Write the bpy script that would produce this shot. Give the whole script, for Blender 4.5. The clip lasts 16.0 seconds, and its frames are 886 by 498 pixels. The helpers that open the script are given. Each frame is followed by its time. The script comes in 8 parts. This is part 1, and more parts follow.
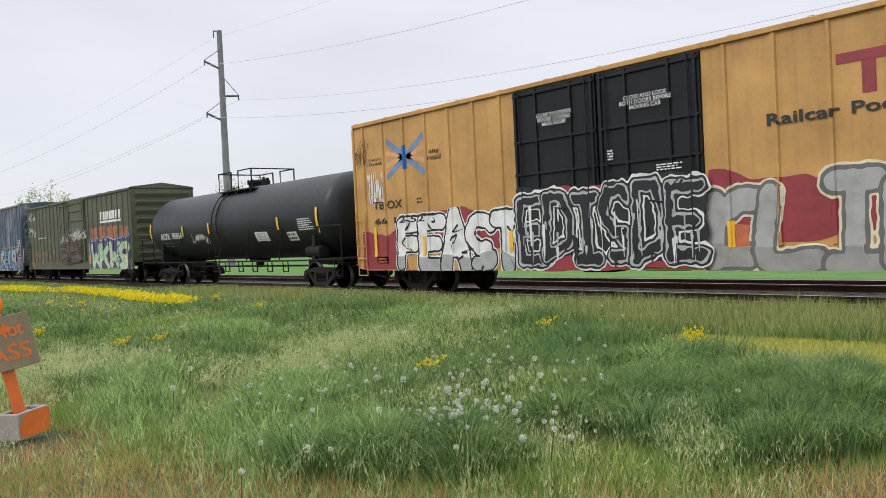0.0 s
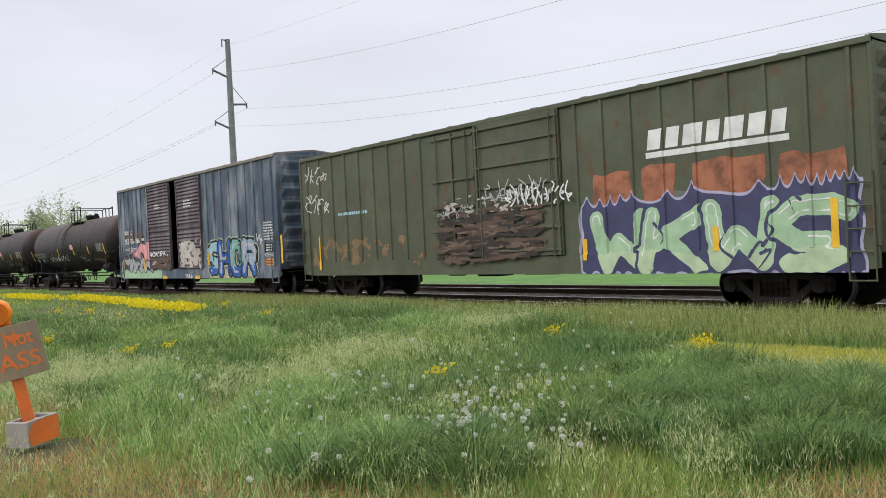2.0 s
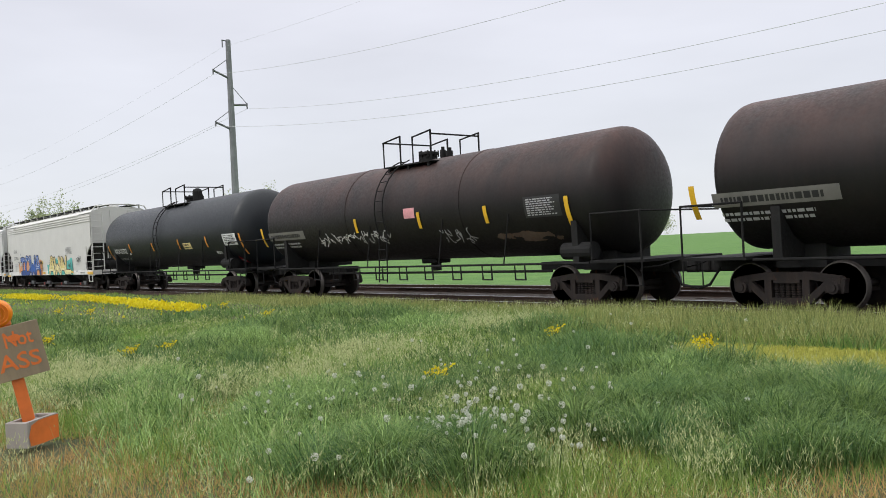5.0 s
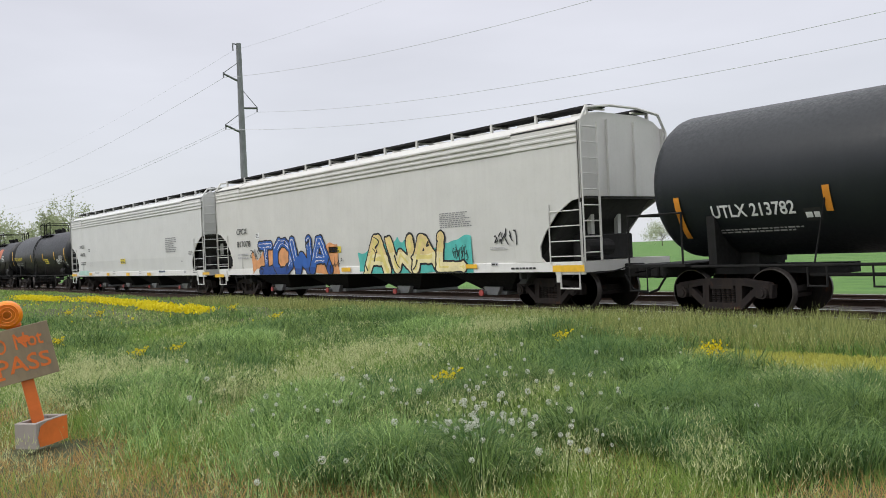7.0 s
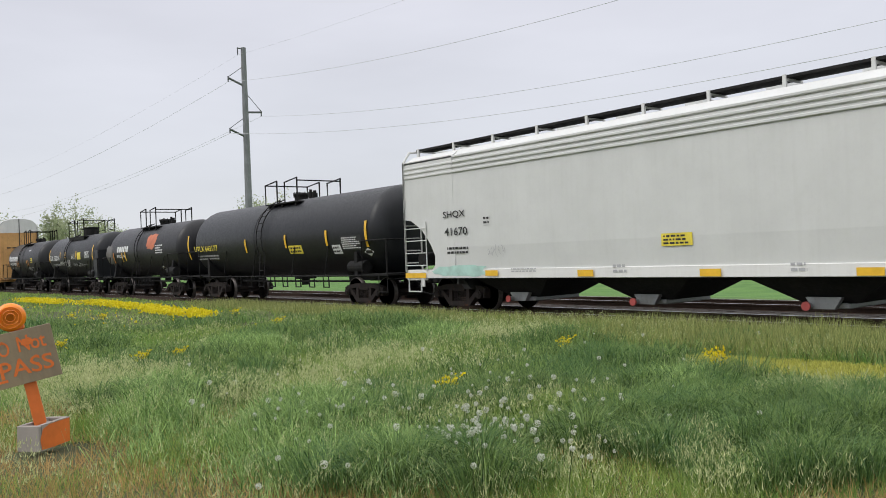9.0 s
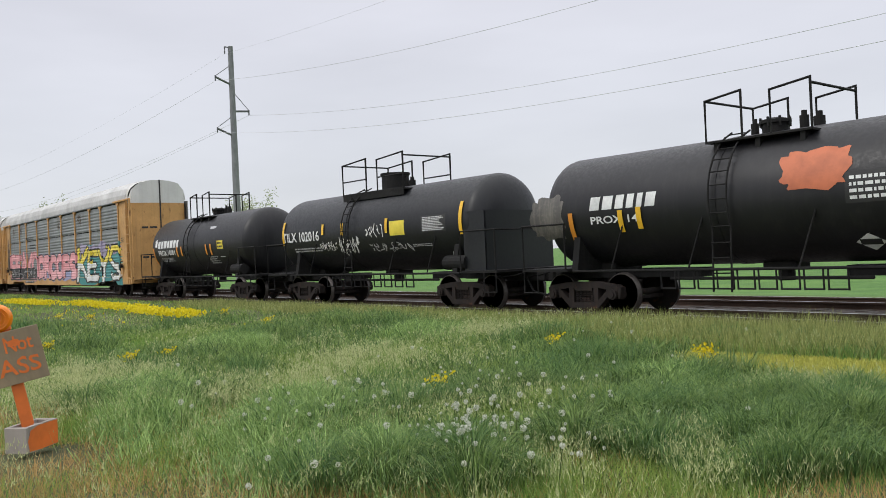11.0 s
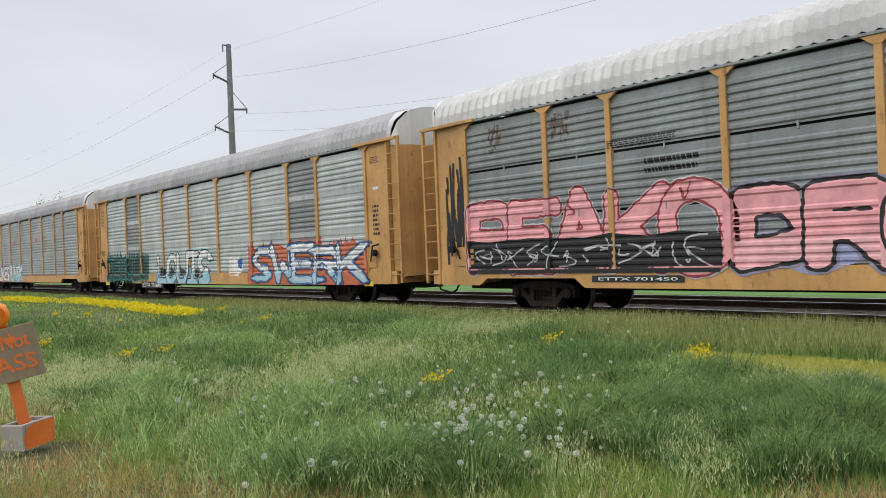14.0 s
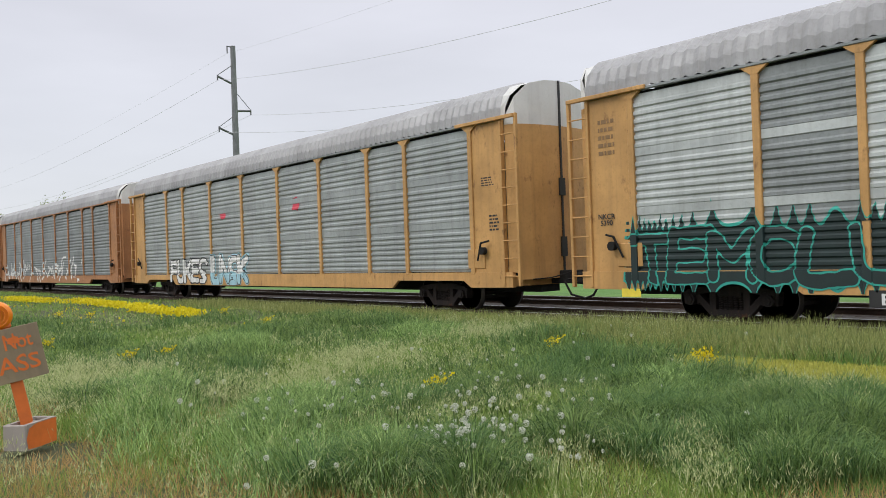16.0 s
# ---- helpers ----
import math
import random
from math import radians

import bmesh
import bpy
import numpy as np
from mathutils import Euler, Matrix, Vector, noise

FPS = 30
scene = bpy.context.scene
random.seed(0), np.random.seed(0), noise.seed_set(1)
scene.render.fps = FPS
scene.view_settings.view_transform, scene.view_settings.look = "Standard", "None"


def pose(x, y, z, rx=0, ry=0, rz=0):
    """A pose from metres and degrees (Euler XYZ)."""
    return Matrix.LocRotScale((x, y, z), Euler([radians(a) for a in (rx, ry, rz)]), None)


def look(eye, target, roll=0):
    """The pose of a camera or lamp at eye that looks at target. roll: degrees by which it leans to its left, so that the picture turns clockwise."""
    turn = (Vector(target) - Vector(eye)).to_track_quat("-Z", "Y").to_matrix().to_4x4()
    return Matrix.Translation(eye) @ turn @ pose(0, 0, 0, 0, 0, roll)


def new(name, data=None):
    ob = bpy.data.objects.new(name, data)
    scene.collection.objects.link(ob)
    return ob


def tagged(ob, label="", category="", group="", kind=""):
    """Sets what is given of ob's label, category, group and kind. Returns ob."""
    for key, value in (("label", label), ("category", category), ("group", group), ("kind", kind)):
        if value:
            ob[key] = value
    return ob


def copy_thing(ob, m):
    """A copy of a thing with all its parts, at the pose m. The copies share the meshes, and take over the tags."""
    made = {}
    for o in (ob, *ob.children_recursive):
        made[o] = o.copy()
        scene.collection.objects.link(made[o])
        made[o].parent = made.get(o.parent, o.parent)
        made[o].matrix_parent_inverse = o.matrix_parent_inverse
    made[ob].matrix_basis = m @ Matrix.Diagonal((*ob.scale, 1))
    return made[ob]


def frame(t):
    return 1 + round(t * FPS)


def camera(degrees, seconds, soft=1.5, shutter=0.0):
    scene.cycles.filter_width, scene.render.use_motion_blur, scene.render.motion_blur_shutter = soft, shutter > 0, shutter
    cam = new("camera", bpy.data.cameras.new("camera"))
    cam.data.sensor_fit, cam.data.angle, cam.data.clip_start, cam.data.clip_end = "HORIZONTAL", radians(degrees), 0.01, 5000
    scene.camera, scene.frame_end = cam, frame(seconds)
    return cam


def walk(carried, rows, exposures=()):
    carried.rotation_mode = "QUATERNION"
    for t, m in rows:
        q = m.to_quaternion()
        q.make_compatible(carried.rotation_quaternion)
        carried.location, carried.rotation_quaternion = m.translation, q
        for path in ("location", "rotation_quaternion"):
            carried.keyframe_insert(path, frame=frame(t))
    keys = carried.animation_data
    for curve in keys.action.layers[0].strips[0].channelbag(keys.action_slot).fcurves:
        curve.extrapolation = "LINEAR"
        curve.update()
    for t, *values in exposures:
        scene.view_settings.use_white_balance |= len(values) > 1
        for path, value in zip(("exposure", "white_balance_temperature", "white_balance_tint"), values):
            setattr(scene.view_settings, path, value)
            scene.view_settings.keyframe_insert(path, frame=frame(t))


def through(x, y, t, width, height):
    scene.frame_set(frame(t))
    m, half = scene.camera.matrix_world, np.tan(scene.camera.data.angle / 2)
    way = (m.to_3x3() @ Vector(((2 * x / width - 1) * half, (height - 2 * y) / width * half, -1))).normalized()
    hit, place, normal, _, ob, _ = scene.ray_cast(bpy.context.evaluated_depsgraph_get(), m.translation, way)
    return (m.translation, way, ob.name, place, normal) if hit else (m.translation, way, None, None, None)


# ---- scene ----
cam = camera(56.32, 16.0, soft=0.9, shutter=0.0)
EYE = (0.0, 0.0, 1.56)
# seconds, turn to the left of the track's normal, tilt, roll
AIM = [
    (0.0, 49.745, -0.822, -2.763),
    (0.5, 49.842, -0.665, -2.802),
    (1.0, 50.019, -0.562, -2.938),
    (1.5, 50.185, -0.467, -2.975),
    (2.0, 50.251, -0.290, -2.900),
    (2.5, 50.320, -0.210, -2.508),
    (3.0, 50.232, -0.335, -2.494),
    (3.5, 50.124, -0.470, -2.788),
    (4.0, 50.110, -0.407, -2.837),
    (6.5, 50.715, 0.001, -2.633),
    (7.0, 50.842, 0.060, -2.508),
    (7.5, 51.003, 0.149, -2.649),
    (8.0, 51.121, 0.162, -2.558),
    (8.5, 51.101, 0.253, -2.264),
    (9.0, 51.044, 0.409, -2.187),
    (11.5, 50.214, 0.241, -2.563),
    (12.0, 50.700, 0.275, -2.419),
    (12.5, 50.652, 0.281, -2.157),
    (13.0, 50.342, 0.201, -2.106),
    (13.5, 50.033, 0.175, -2.131),
    (14.0, 50.121, 0.193, -2.291),
    (14.5, 50.411, 0.166, -2.232),
    (15.0, 50.475, 0.159, -2.204),
    (15.5, 50.389, 0.226, -2.079),
    (16.0, 50.319, 0.366, -1.990),
]


def aim(turn, tilt, roll):
    t, p = radians(turn), radians(tilt)
    way = Vector((-math.sin(t) * math.cos(p), math.cos(t) * math.cos(p), math.sin(p)))
    return look(EYE, Vector(EYE) + way, roll)


walk(cam, [(t, aim(a, b, c)) for t, a, b, c in AIM], exposures=[(0.0, 0.06), (4.0, 0.07), (6.5, -0.04), (9.0, -0.08), (16.0, -0.05)])

# how far the train has run along the track, in metres
RUN = [
    (0.0, -119.89),
    (0.5, -111.26),
    (1.0, -102.58),
    (1.5, -94.58),
    (2.0, -85.86),
    (2.5, -76.88),
    (3.0, -68.21),
    (3.5, -60.09),
    (4.0, -51.35),
    (6.5, -9.19),
    (7.0, 0.17),
    (7.5, 8.78),
    (8.0, 17.28),
    (8.5, 25.41),
    (9.0, 34.06),
    (11.5, 76.59),
    (12.0, 85.18),
    (12.5, 93.75),
    (13.0, 101.78),
    (13.5, 110.17),
    (14.0, 118.75),
    (14.5, 127.25),
    (15.0, 135.80),
    (15.5, 143.86),
    (16.0, 152.42),
]

# ---- overcast daylight ----
world = bpy.data.worlds.new("overcast_sky")
scene.world = world
world.use_nodes = True
nt = world.node_tree
for n in list(nt.nodes):
    nt.nodes.remove(n)
w_out = nt.nodes.new("ShaderNodeOutputWorld")
w_bg = nt.nodes.new("ShaderNodeBackground")
w_sky = nt.nodes.new("ShaderNodeTexSky")
w_sky.sky_type, w_sky.sun_disc = "NISHITA", False
w_sky.sun_elevation, w_sky.sun_rotation = radians(50), radians(200)
w_co = nt.nodes.new("ShaderNodeTexCoord")
w_sep = nt.nodes.new("ShaderNodeSeparateXYZ")
w_ramp = nt.nodes.new("ShaderNodeValToRGB")
w_ramp.color_ramp.elements[0].position, w_ramp.color_ramp.elements[0].color = 0.0, (0.70, 0.72, 0.765, 1)
w_ramp.color_ramp.elements[1].position, w_ramp.color_ramp.elements[1].color = 1.0, (1.9, 1.9, 1.95, 1)
e = w_ramp.color_ramp.elements.new(0.3)
e.color = (0.73, 0.73, 0.795, 1)
w_map = nt.nodes.new("ShaderNodeMapping")
w_map.inputs["Scale"].default_value = (1.5, 1.5, 6.0)
w_cloud = nt.nodes.new("ShaderNodeTexNoise")
w_cloud.inputs["Scale"].default_value, w_cloud.inputs["Detail"].default_value = 1.6, 4.0
w_cr = nt.nodes.new("ShaderNodeMapRange")
w_cr.inputs["From Min"].default_value, w_cr.inputs["From Max"].default_value = 0.3, 0.7
w_cr.inputs["To Min"].default_value, w_cr.inputs["To Max"].default_value = 0.93, 1.06
w_mul = nt.nodes.new("ShaderNodeMixRGB")
w_mul.blend_type, w_mul.inputs[0].default_value = "MULTIPLY", 1.0
w_mix = nt.nodes.new("ShaderNodeMixRGB")
w_mix.blend_type, w_mix.inputs[0].default_value = "ADD", 0.015
L = nt.links.new
L(w_co.outputs["Generated"], w_sep.inputs[0])
L(w_sep.outputs["Z"], w_ramp.inputs[0])
L(w_co.outputs["Generated"], w_map.inputs[0])
L(w_map.outputs[0], w_cloud.inputs["Vector"])
L(w_cloud.outputs["Fac"], w_cr.inputs["Value"])
L(w_ramp.outputs[0], w_mul.inputs[1])
L(w_cr.outputs[0], w_mul.inputs[2])
L(w_mul.outputs[0], w_mix.inputs[1])
L(w_sky.outputs[0], w_mix.inputs[2])
L(w_mix.outputs[0], w_bg.inputs[0])
w_bg.inputs[1].default_value = 1.0
L(w_bg.outputs[0], w_out.inputs[0])

sun = new("sun", bpy.data.lights.new("sun", "SUN"))
sun.data.energy, sun.data.angle, sun.data.color = 1.1, radians(25), (1.0, 0.97, 0.92)
sun.matrix_world = look((-20, -60, 70), (0, 10, 0))
scene.view_settings.exposure = 0.0

# ---- materials ----
MATS = {}


def ramp(nt, lo, hi, p0=0.35, p1=0.65):
    r = nt.nodes.new("ShaderNodeValToRGB")
    r.color_ramp.elements[0].position, r.color_ramp.elements[1].position = p0, p1
    r.color_ramp.elements[0].color = (*lo, 1)
    r.color_ramp.elements[1].color = (*hi, 1)
    return r


def noisy(nt, scale, detail=5.0, stretch=(1, 1, 1), space="Object", rough=0.6):
    co = nt.nodes.new("ShaderNodeTexCoord")
    mp = nt.nodes.new("ShaderNodeMapping")
    mp.inputs["Scale"].default_value = stretch
    tx = nt.nodes.new("ShaderNodeTexNoise")
    tx.inputs["Scale"].default_value, tx.inputs["Detail"].default_value, tx.inputs["Roughness"].default_value = scale, detail, rough
    nt.links.new(co.outputs[space], mp.inputs[0])
    nt.links.new(mp.outputs[0], tx.inputs["Vector"])
    return tx.outputs["Fac"]


def mixed(nt, a, b, fac, mode="MIX"):
    m = nt.nodes.new("ShaderNodeMixRGB")
    m.blend_type = mode
    for sock, v in ((m.inputs[1], a), (m.inputs[2], b), (m.inputs[0], fac)):
        if isinstance(v, (tuple, list)):
            sock.default_value = (*v, 1)
        elif isinstance(v, (int, float)):
            sock.default_value = v
        else:
            nt.links.new(v, sock)
    return m.outputs[0]


def steps(nt, value, lo, hi, to0=0.0, to1=1.0):
    m = nt.nodes.new("ShaderNodeMapRange")
    m.inputs["From Min"].default_value, m.inputs["From Max"].default_value = lo, hi
    m.inputs["To Min"].default_value, m.inputs["To Max"].default_value = to0, to1
    nt.links.new(value, m.inputs["Value"])
    return m.outputs[0]


def base(name, rough=0.6, metal=0.0):
    m = bpy.data.materials.new(name)
    m.use_nodes = True
    b = m.node_tree.nodes["Principled BSDF"]
    b.inputs["Roughness"].default_value, b.inputs["Metallic"].default_value = rough, metal
    return m, m.node_tree, b


def paint(name, color, rough=0.5, dirt=(0.10, 0.075, 0.055), dirty=0.35, rust=0.0, chalk=0.0, metal=0.0, spec=0.4, vary=1.0, crown=None):
    """Old paint on steel: faded patches, streaks that run down, road dirt, rust spots."""
    if name in MATS:
        return MATS[name]
    m, nt, b = base(name, rough, metal)
    c = tuple(color)
    b.inputs["Specular IOR Level"].default_value = spec
    faded = tuple(min(1, v * (1 + 0.18 * vary) + 0.008 * vary) for v in c)
    dark = tuple(v * (1 - 0.20 * vary) for v in c)
    col = mixed(nt, dark, faded, steps(nt, noisy(nt, 0.9, 6), 0.3, 0.7))
    streak = noisy(nt, 1.0, 4, (7.0, 7.0, 0.35))
    col = mixed(nt, col, dirt, steps(nt, streak, 0.48, 0.78, 0.0, dirty))
    fine = noisy(nt, 14.0, 6)
    col = mixed(nt, col, dirt, steps(nt, fine, 0.52, 0.8, 0.0, dirty * 0.8))
    if chalk:
        col = mixed(nt, col, (0.62, 0.63, 0.64), steps(nt, noisy(nt, 0.7, 3, (2.0, 2.0, 0.6)), 0.46, 0.72, 0.0, chalk))
    if crown:
        # rust that has crept down from the top of the shell
        co = nt.nodes.new("ShaderNodeTexCoord")
        sp = nt.nodes.new("ShaderNodeSeparateXYZ")
        nt.links.new(co.outputs["Object"], sp.inputs[0])
        top = steps(nt, sp.outputs["Z"], *crown)
        spots = mixed(nt, (0, 0, 0), top, steps(nt, noisy(nt, 1.3, 7, (1.0, 1.0, 0.5)), 0.30, 0.62, 0.15, 0.95))
        col = mixed(nt, col, (0.075, 0.034, 0.026), spots)
    if rust:
        col = mixed(nt, col, (0.13, 0.05, 0.022), steps(nt, noisy(nt, 3.1, 8, (1.4, 1.4, 0.7)), 0.62 - 0.22 * rust, 0.74, 0.0, 0.9))
    nt.links.new(col, b.inputs["Base Color"])
    nt.links.new(steps(nt, fine, 0.3, 0.8, rough - 0.08, min(1, rough + 0.22)), b.inputs["Roughness"])
    bump = nt.nodes.new("ShaderNodeBump")
    bump.inputs["Strength"].default_value, bump.inputs["Distance"].default_value = 0.18, 0.01
    nt.links.new(noisy(nt, 5.0, 6), bump.inputs["Height"])
    nt.links.new(bump.outputs[0], b.inputs["Normal"])
    MATS[name] = m
    return m


def flat(name, color, rough=0.6, wear=0.25, metal=0.0, glow=0.0):
    """Sprayed or stencilled paint, thin, with some wear."""
    if name in MATS:
        return MATS[name]
    m, nt, b = base(name, rough, metal)
    c = tuple(color)
    col = mixed(nt, tuple(v * (1 - wear) for v in c), tuple(min(1, v * 1.08) for v in c), steps(nt, noisy(nt, 3.0, 8), 0.35, 0.6))
    nt.links.new(col, b.inputs["Base Color"])
    if glow:
        nt.links.new(col, b.inputs["Emission Color"])
        b.inputs["Emission Strength"].default_value = glow
    MATS[name] = m
    return m


YELLOW = paint("boxcar_yellow_paint", (0.50, 0.275, 0.085), 0.5, dirty=0.22)
BLACKDOOR = paint("door_black_paint", (0.009, 0.010, 0.013), 0.5, dirty=0.08, spec=0.25, vary=0.5)
GREEN = paint("faded_green_paint", (0.082, 0.093, 0.055), 0.6, dirty=0.35, rust=0.25)
BLUEGREY = paint("faded_blue_grey_paint", (0.058, 0.088, 0.128), 0.55, dirty=0.3, rust=0.1, chalk=0.42)
LOUVRE = paint("worn_maroon_grey_paint", (0.085, 0.062, 0.075), 0.6, dirty=0.4, rust=0.3, chalk=0.2)
TANKBLACK = paint("tank_black_paint", (0.006, 0.007, 0.009), 0.40, (0.034, 0.035, 0.037), 0.12, spec=0.42, vary=0.4)
TANKBLUE = paint("tank_slate_black_paint", (0.008, 0.011, 0.014), 0.42, (0.034, 0.038, 0.040), 0.10, spec=0.42, vary=0.4)
TANKBROWN = paint("rusty_brown_black_tank_paint", (0.008, 0.007, 0.007), 0.48, (0.032, 0.020, 0.018), 0.22, spec=0.3, vary=0.5, crown=(2.5, 4.3))
TANKSTAIN = paint("pale_stained_tank_paint", (0.09, 0.085, 0.078), 0.4, (0.3, 0.27, 0.23), 0.5)
HOPPER = paint("pale_grey_hopper_paint", (0.60, 0.595, 0.56), 0.5, (0.36, 0.34, 0.30), 0.12, vary=0.25)
HOPPER2 = paint("cool_white_hopper_paint", (0.61, 0.615, 0.595), 0.45, (0.38, 0.37, 0.34), 0.10, vary=0.25)
# white sill, made brighter than the body for the light a flare catches
SILLCATCHLIGHT = paint("catch_light_white_sill_paint", (0.74, 0.735, 0.71), 0.45, (0.40, 0.37, 0.32), 0.15, vary=0.2)
STEELGREY = paint("galvanized_steel", (0.30, 0.31, 0.315), 0.45, (0.18, 0.16, 0.14), 0.3, metal=0.5)
RACKYEL = paint("rack_yellow_paint", (0.52, 0.29, 0.10), 0.5, (0.14, 0.09, 0.05), 0.3, rust=0.06)
RACKORANGE = paint("weathered_orange_paint", (0.38, 0.17, 0.065), 0.55, (0.12, 0.08, 0.05), 0.4, rust=0.2)
RACKROOF = paint("rack_roof_zinc", (0.50, 0.50, 0.49), 0.5, (0.30, 0.28, 0.25), 0.35, metal=0.2)
WHITEHOOD = paint("white_rack_end", (0.62, 0.62, 0.60), 0.5, (0.35, 0.33, 0.3), 0.25, vary=0.4)
RACKGREY = paint("grey_rack_roof", (0.33, 0.33, 0.335), 0.5, (0.2, 0.19, 0.17), 0.35, metal=0.2)
ZINCDARK = paint("dull_zinc_panel", (0.235, 0.255, 0.255), 0.5, (0.10, 0.09, 0.085), 0.3, metal=0.35)
ZINCMID = paint("grey_zinc_panel", (0.33, 0.355, 0.35), 0.45, (0.14, 0.13, 0.12), 0.3, metal=0.35)
TANKSOOT = paint("sooty_black_tank_paint", (0.008, 0.008, 0.010), 0.40, (0.060, 0.055, 0.050), 0.20, spec=0.42, vary=0.5)
ZINCLIGHT = paint("bright_zinc_panel", (0.46, 0.49, 0.48), 0.42, (0.2, 0.19, 0.18), 0.3, metal=0.35)
TRUCKS = paint("truck_cast_steel", (0.020, 0.016, 0.015), 0.8, (0.06, 0.042, 0.032), 0.45, rust=0.12, spec=0.2)
UNDER = paint("underframe_dark_steel", (0.010, 0.010, 0.010), 0.75, (0.04, 0.034, 0.03), 0.3, spec=0.2)
TREAD = paint("polished_wheel_rim", (0.10, 0.09, 0.085), 0.4, (0.03, 0.025, 0.022), 0.6, metal=0.8)
# dark grey that carries the shade inside the hopper ends in its colour
RECESSGREY = paint("recess_shade_grey_paint", (0.045, 0.045, 0.043), 0.75, (0.02, 0.018, 0.016), 0.4, spec=0.2)
ROOFTAR = paint("weathered_roof_sheet", (0.22, 0.20, 0.17), 0.6, dirty=0.5)
WHITE = flat("white_stencil", (0.72, 0.73, 0.72))
BLACK = flat("black_stencil", (0.022, 0.022, 0.022))
REFLYEL = flat("reflective_yellow_tape", (0.78, 0.46, 0.03), 0.4, 0.12)
AMBERTAPE = flat("amber_tape", (0.72, 0.28, 0.035), 0.4, 0.15)

# ---- building helpers ----
def part(name, bm, material, parent=None, label="", smooth=False):
    me = bpy.data.meshes.new(name)
    bm.to_mesh(me)
    bm.free()
    if smooth:
        for p in me.polygons:
            p.use_smooth = True
    for m in material if isinstance(material, (list, tuple)) else [material]:
        me.materials.append(m)
    ob = new(name, me)
    ob.parent = parent
    if label:
        ob["label"] = label
    return ob


def shared(name, me, parent, at=(0, 0, 0), turn=0.0):
    ob = new(name, me)
    ob.parent = parent
    ob.matrix_basis = pose(*at, 0, 0, turn)
    return ob


def box(bm, x0, x1, y0, y1, z0, z1, bevel=0.0):
    r = bmesh.ops.create_cube(bm, size=1.0, matrix=Matrix.LocRotScale(((x0 + x1) / 2, (y0 + y1) / 2, (z0 + z1) / 2), None, (abs(x1 - x0), abs(y1 - y0), abs(z1 - z0))))
    if bevel:
        es = list({e for v in r["verts"] for e in v.link_edges})
        bmesh.ops.bevel(bm, geom=es, offset=bevel, segments=1, affect="EDGES")
    return bm


def boxed(*a, **k):
    return box(bmesh.new(), *a, **k)


def rod(bm, a, b, r, n=8, r2=None):
    a, b = Vector(a), Vector(b)
    d = b - a
    if d.length < 1e-6:
        return bm
    m = Matrix.Translation((a + b) / 2) @ d.to_track_quat("Z", "Y").to_matrix().to_4x4()
    bmesh.ops.create_cone(bm, cap_ends=True, segments=n, radius1=r, radius2=r if r2 is None else r2, depth=d.length, matrix=m)
    return bm


def pipe(bm, pts, r=0.02, n=6):
    """A bent tube through the points."""
    pts = [Vector(p) for p in pts]
    rows = []
    for i, p in enumerate(pts):
        a = (p - pts[i - 1]).normalized() if i else None
        b = (pts[i + 1] - p).normalized() if i + 1 < len(pts) else None
        d = ((a or b) + (b or a))
        d = d.normalized() if d.length > 1e-6 else (a or b)
        side = d.cross(Vector((0.123, 0.31, 0.94))).normalized()
        if rows and side.dot(last) < 0:
            side = -side
        last = side
        up = d.cross(side)
        grow = 1.0 if not (a and b) else min(1.6, 1 / max(0.4, (d.dot(b))))
        rows.append([bm.verts.new(p + (side * math.cos(2 * math.pi * k / n) + up * math.sin(2 * math.pi * k / n)) * r * grow) for k in range(n)])
    for u, v in zip(rows, rows[1:]):
        for k in range(n):
            bm.faces.new((u[k], u[(k + 1) % n], v[(k + 1) % n], v[k]))
    bm.faces.new(rows[0][::-1])
    bm.faces.new(rows[-1])
    return bm


def prism(bm, outline, x0, x1):
    """A solid whose (y, z) outline is drawn out along x."""
    a = [bm.verts.new((x0, y, z)) for y, z in outline]
    b = [bm.verts.new((x1, y, z)) for y, z in outline]
    n = len(outline)
    for i in range(n):
        bm.faces.new((a[i], a[(i + 1) % n], b[(i + 1) % n], b[i]))
    bm.faces.new(a[::-1])
    bm.faces.new(b)
    bmesh.ops.recalc_face_normals(bm, faces=bm.faces[:])
    return bm


def plate(bm, outline, y0, y1):
    """A plate whose (x, z) outline is given, thick from y0 to y1."""
    a = [bm.verts.new((x, y0, z)) for x, z in outline]
    b = [bm.verts.new((x, y1, z)) for x, z in outline]
    n = len(outline)
    for i in range(n):
        bm.faces.new((a[i], a[(i + 1) % n], b[(i + 1) % n], b[i]))
    bm.faces.new(a[::-1])
    bm.faces.new(b)
    bmesh.ops.recalc_face_normals(bm, faces=bm.faces[:])
    return bm


def lathe(bm, rings, axis="x", n=48, centre=(0, 0, 0)):
    """A closed body of revolution: rings of (along, radius)."""
    rows = []
    for s, r in rings:
        row = []
        for i in range(n):
            a = 2 * math.pi * i / n
            u, v = r * math.cos(a), r * math.sin(a)
            p = {"x": (s, u, v), "y": (u, s, v), "z": (u, v, s)}[axis]
            row.append(bm.verts.new(Vector(p) + Vector(centre)))
        rows.append(row)
    for a, b in zip(rows, rows[1:]):
        for i in range(n):
            bm.faces.new((a[i], a[(i + 1) % n], b[(i + 1) % n], b[i]))
    bm.faces.new(rows[0][::-1])
    bm.faces.new(rows[-1])
    bmesh.ops.recalc_face_normals(bm, faces=bm.faces[:])
    return bm


TRACK_Y = 15.9


# ---- lettering and painted shapes, laid on a surface ----
GLYPHS = {}


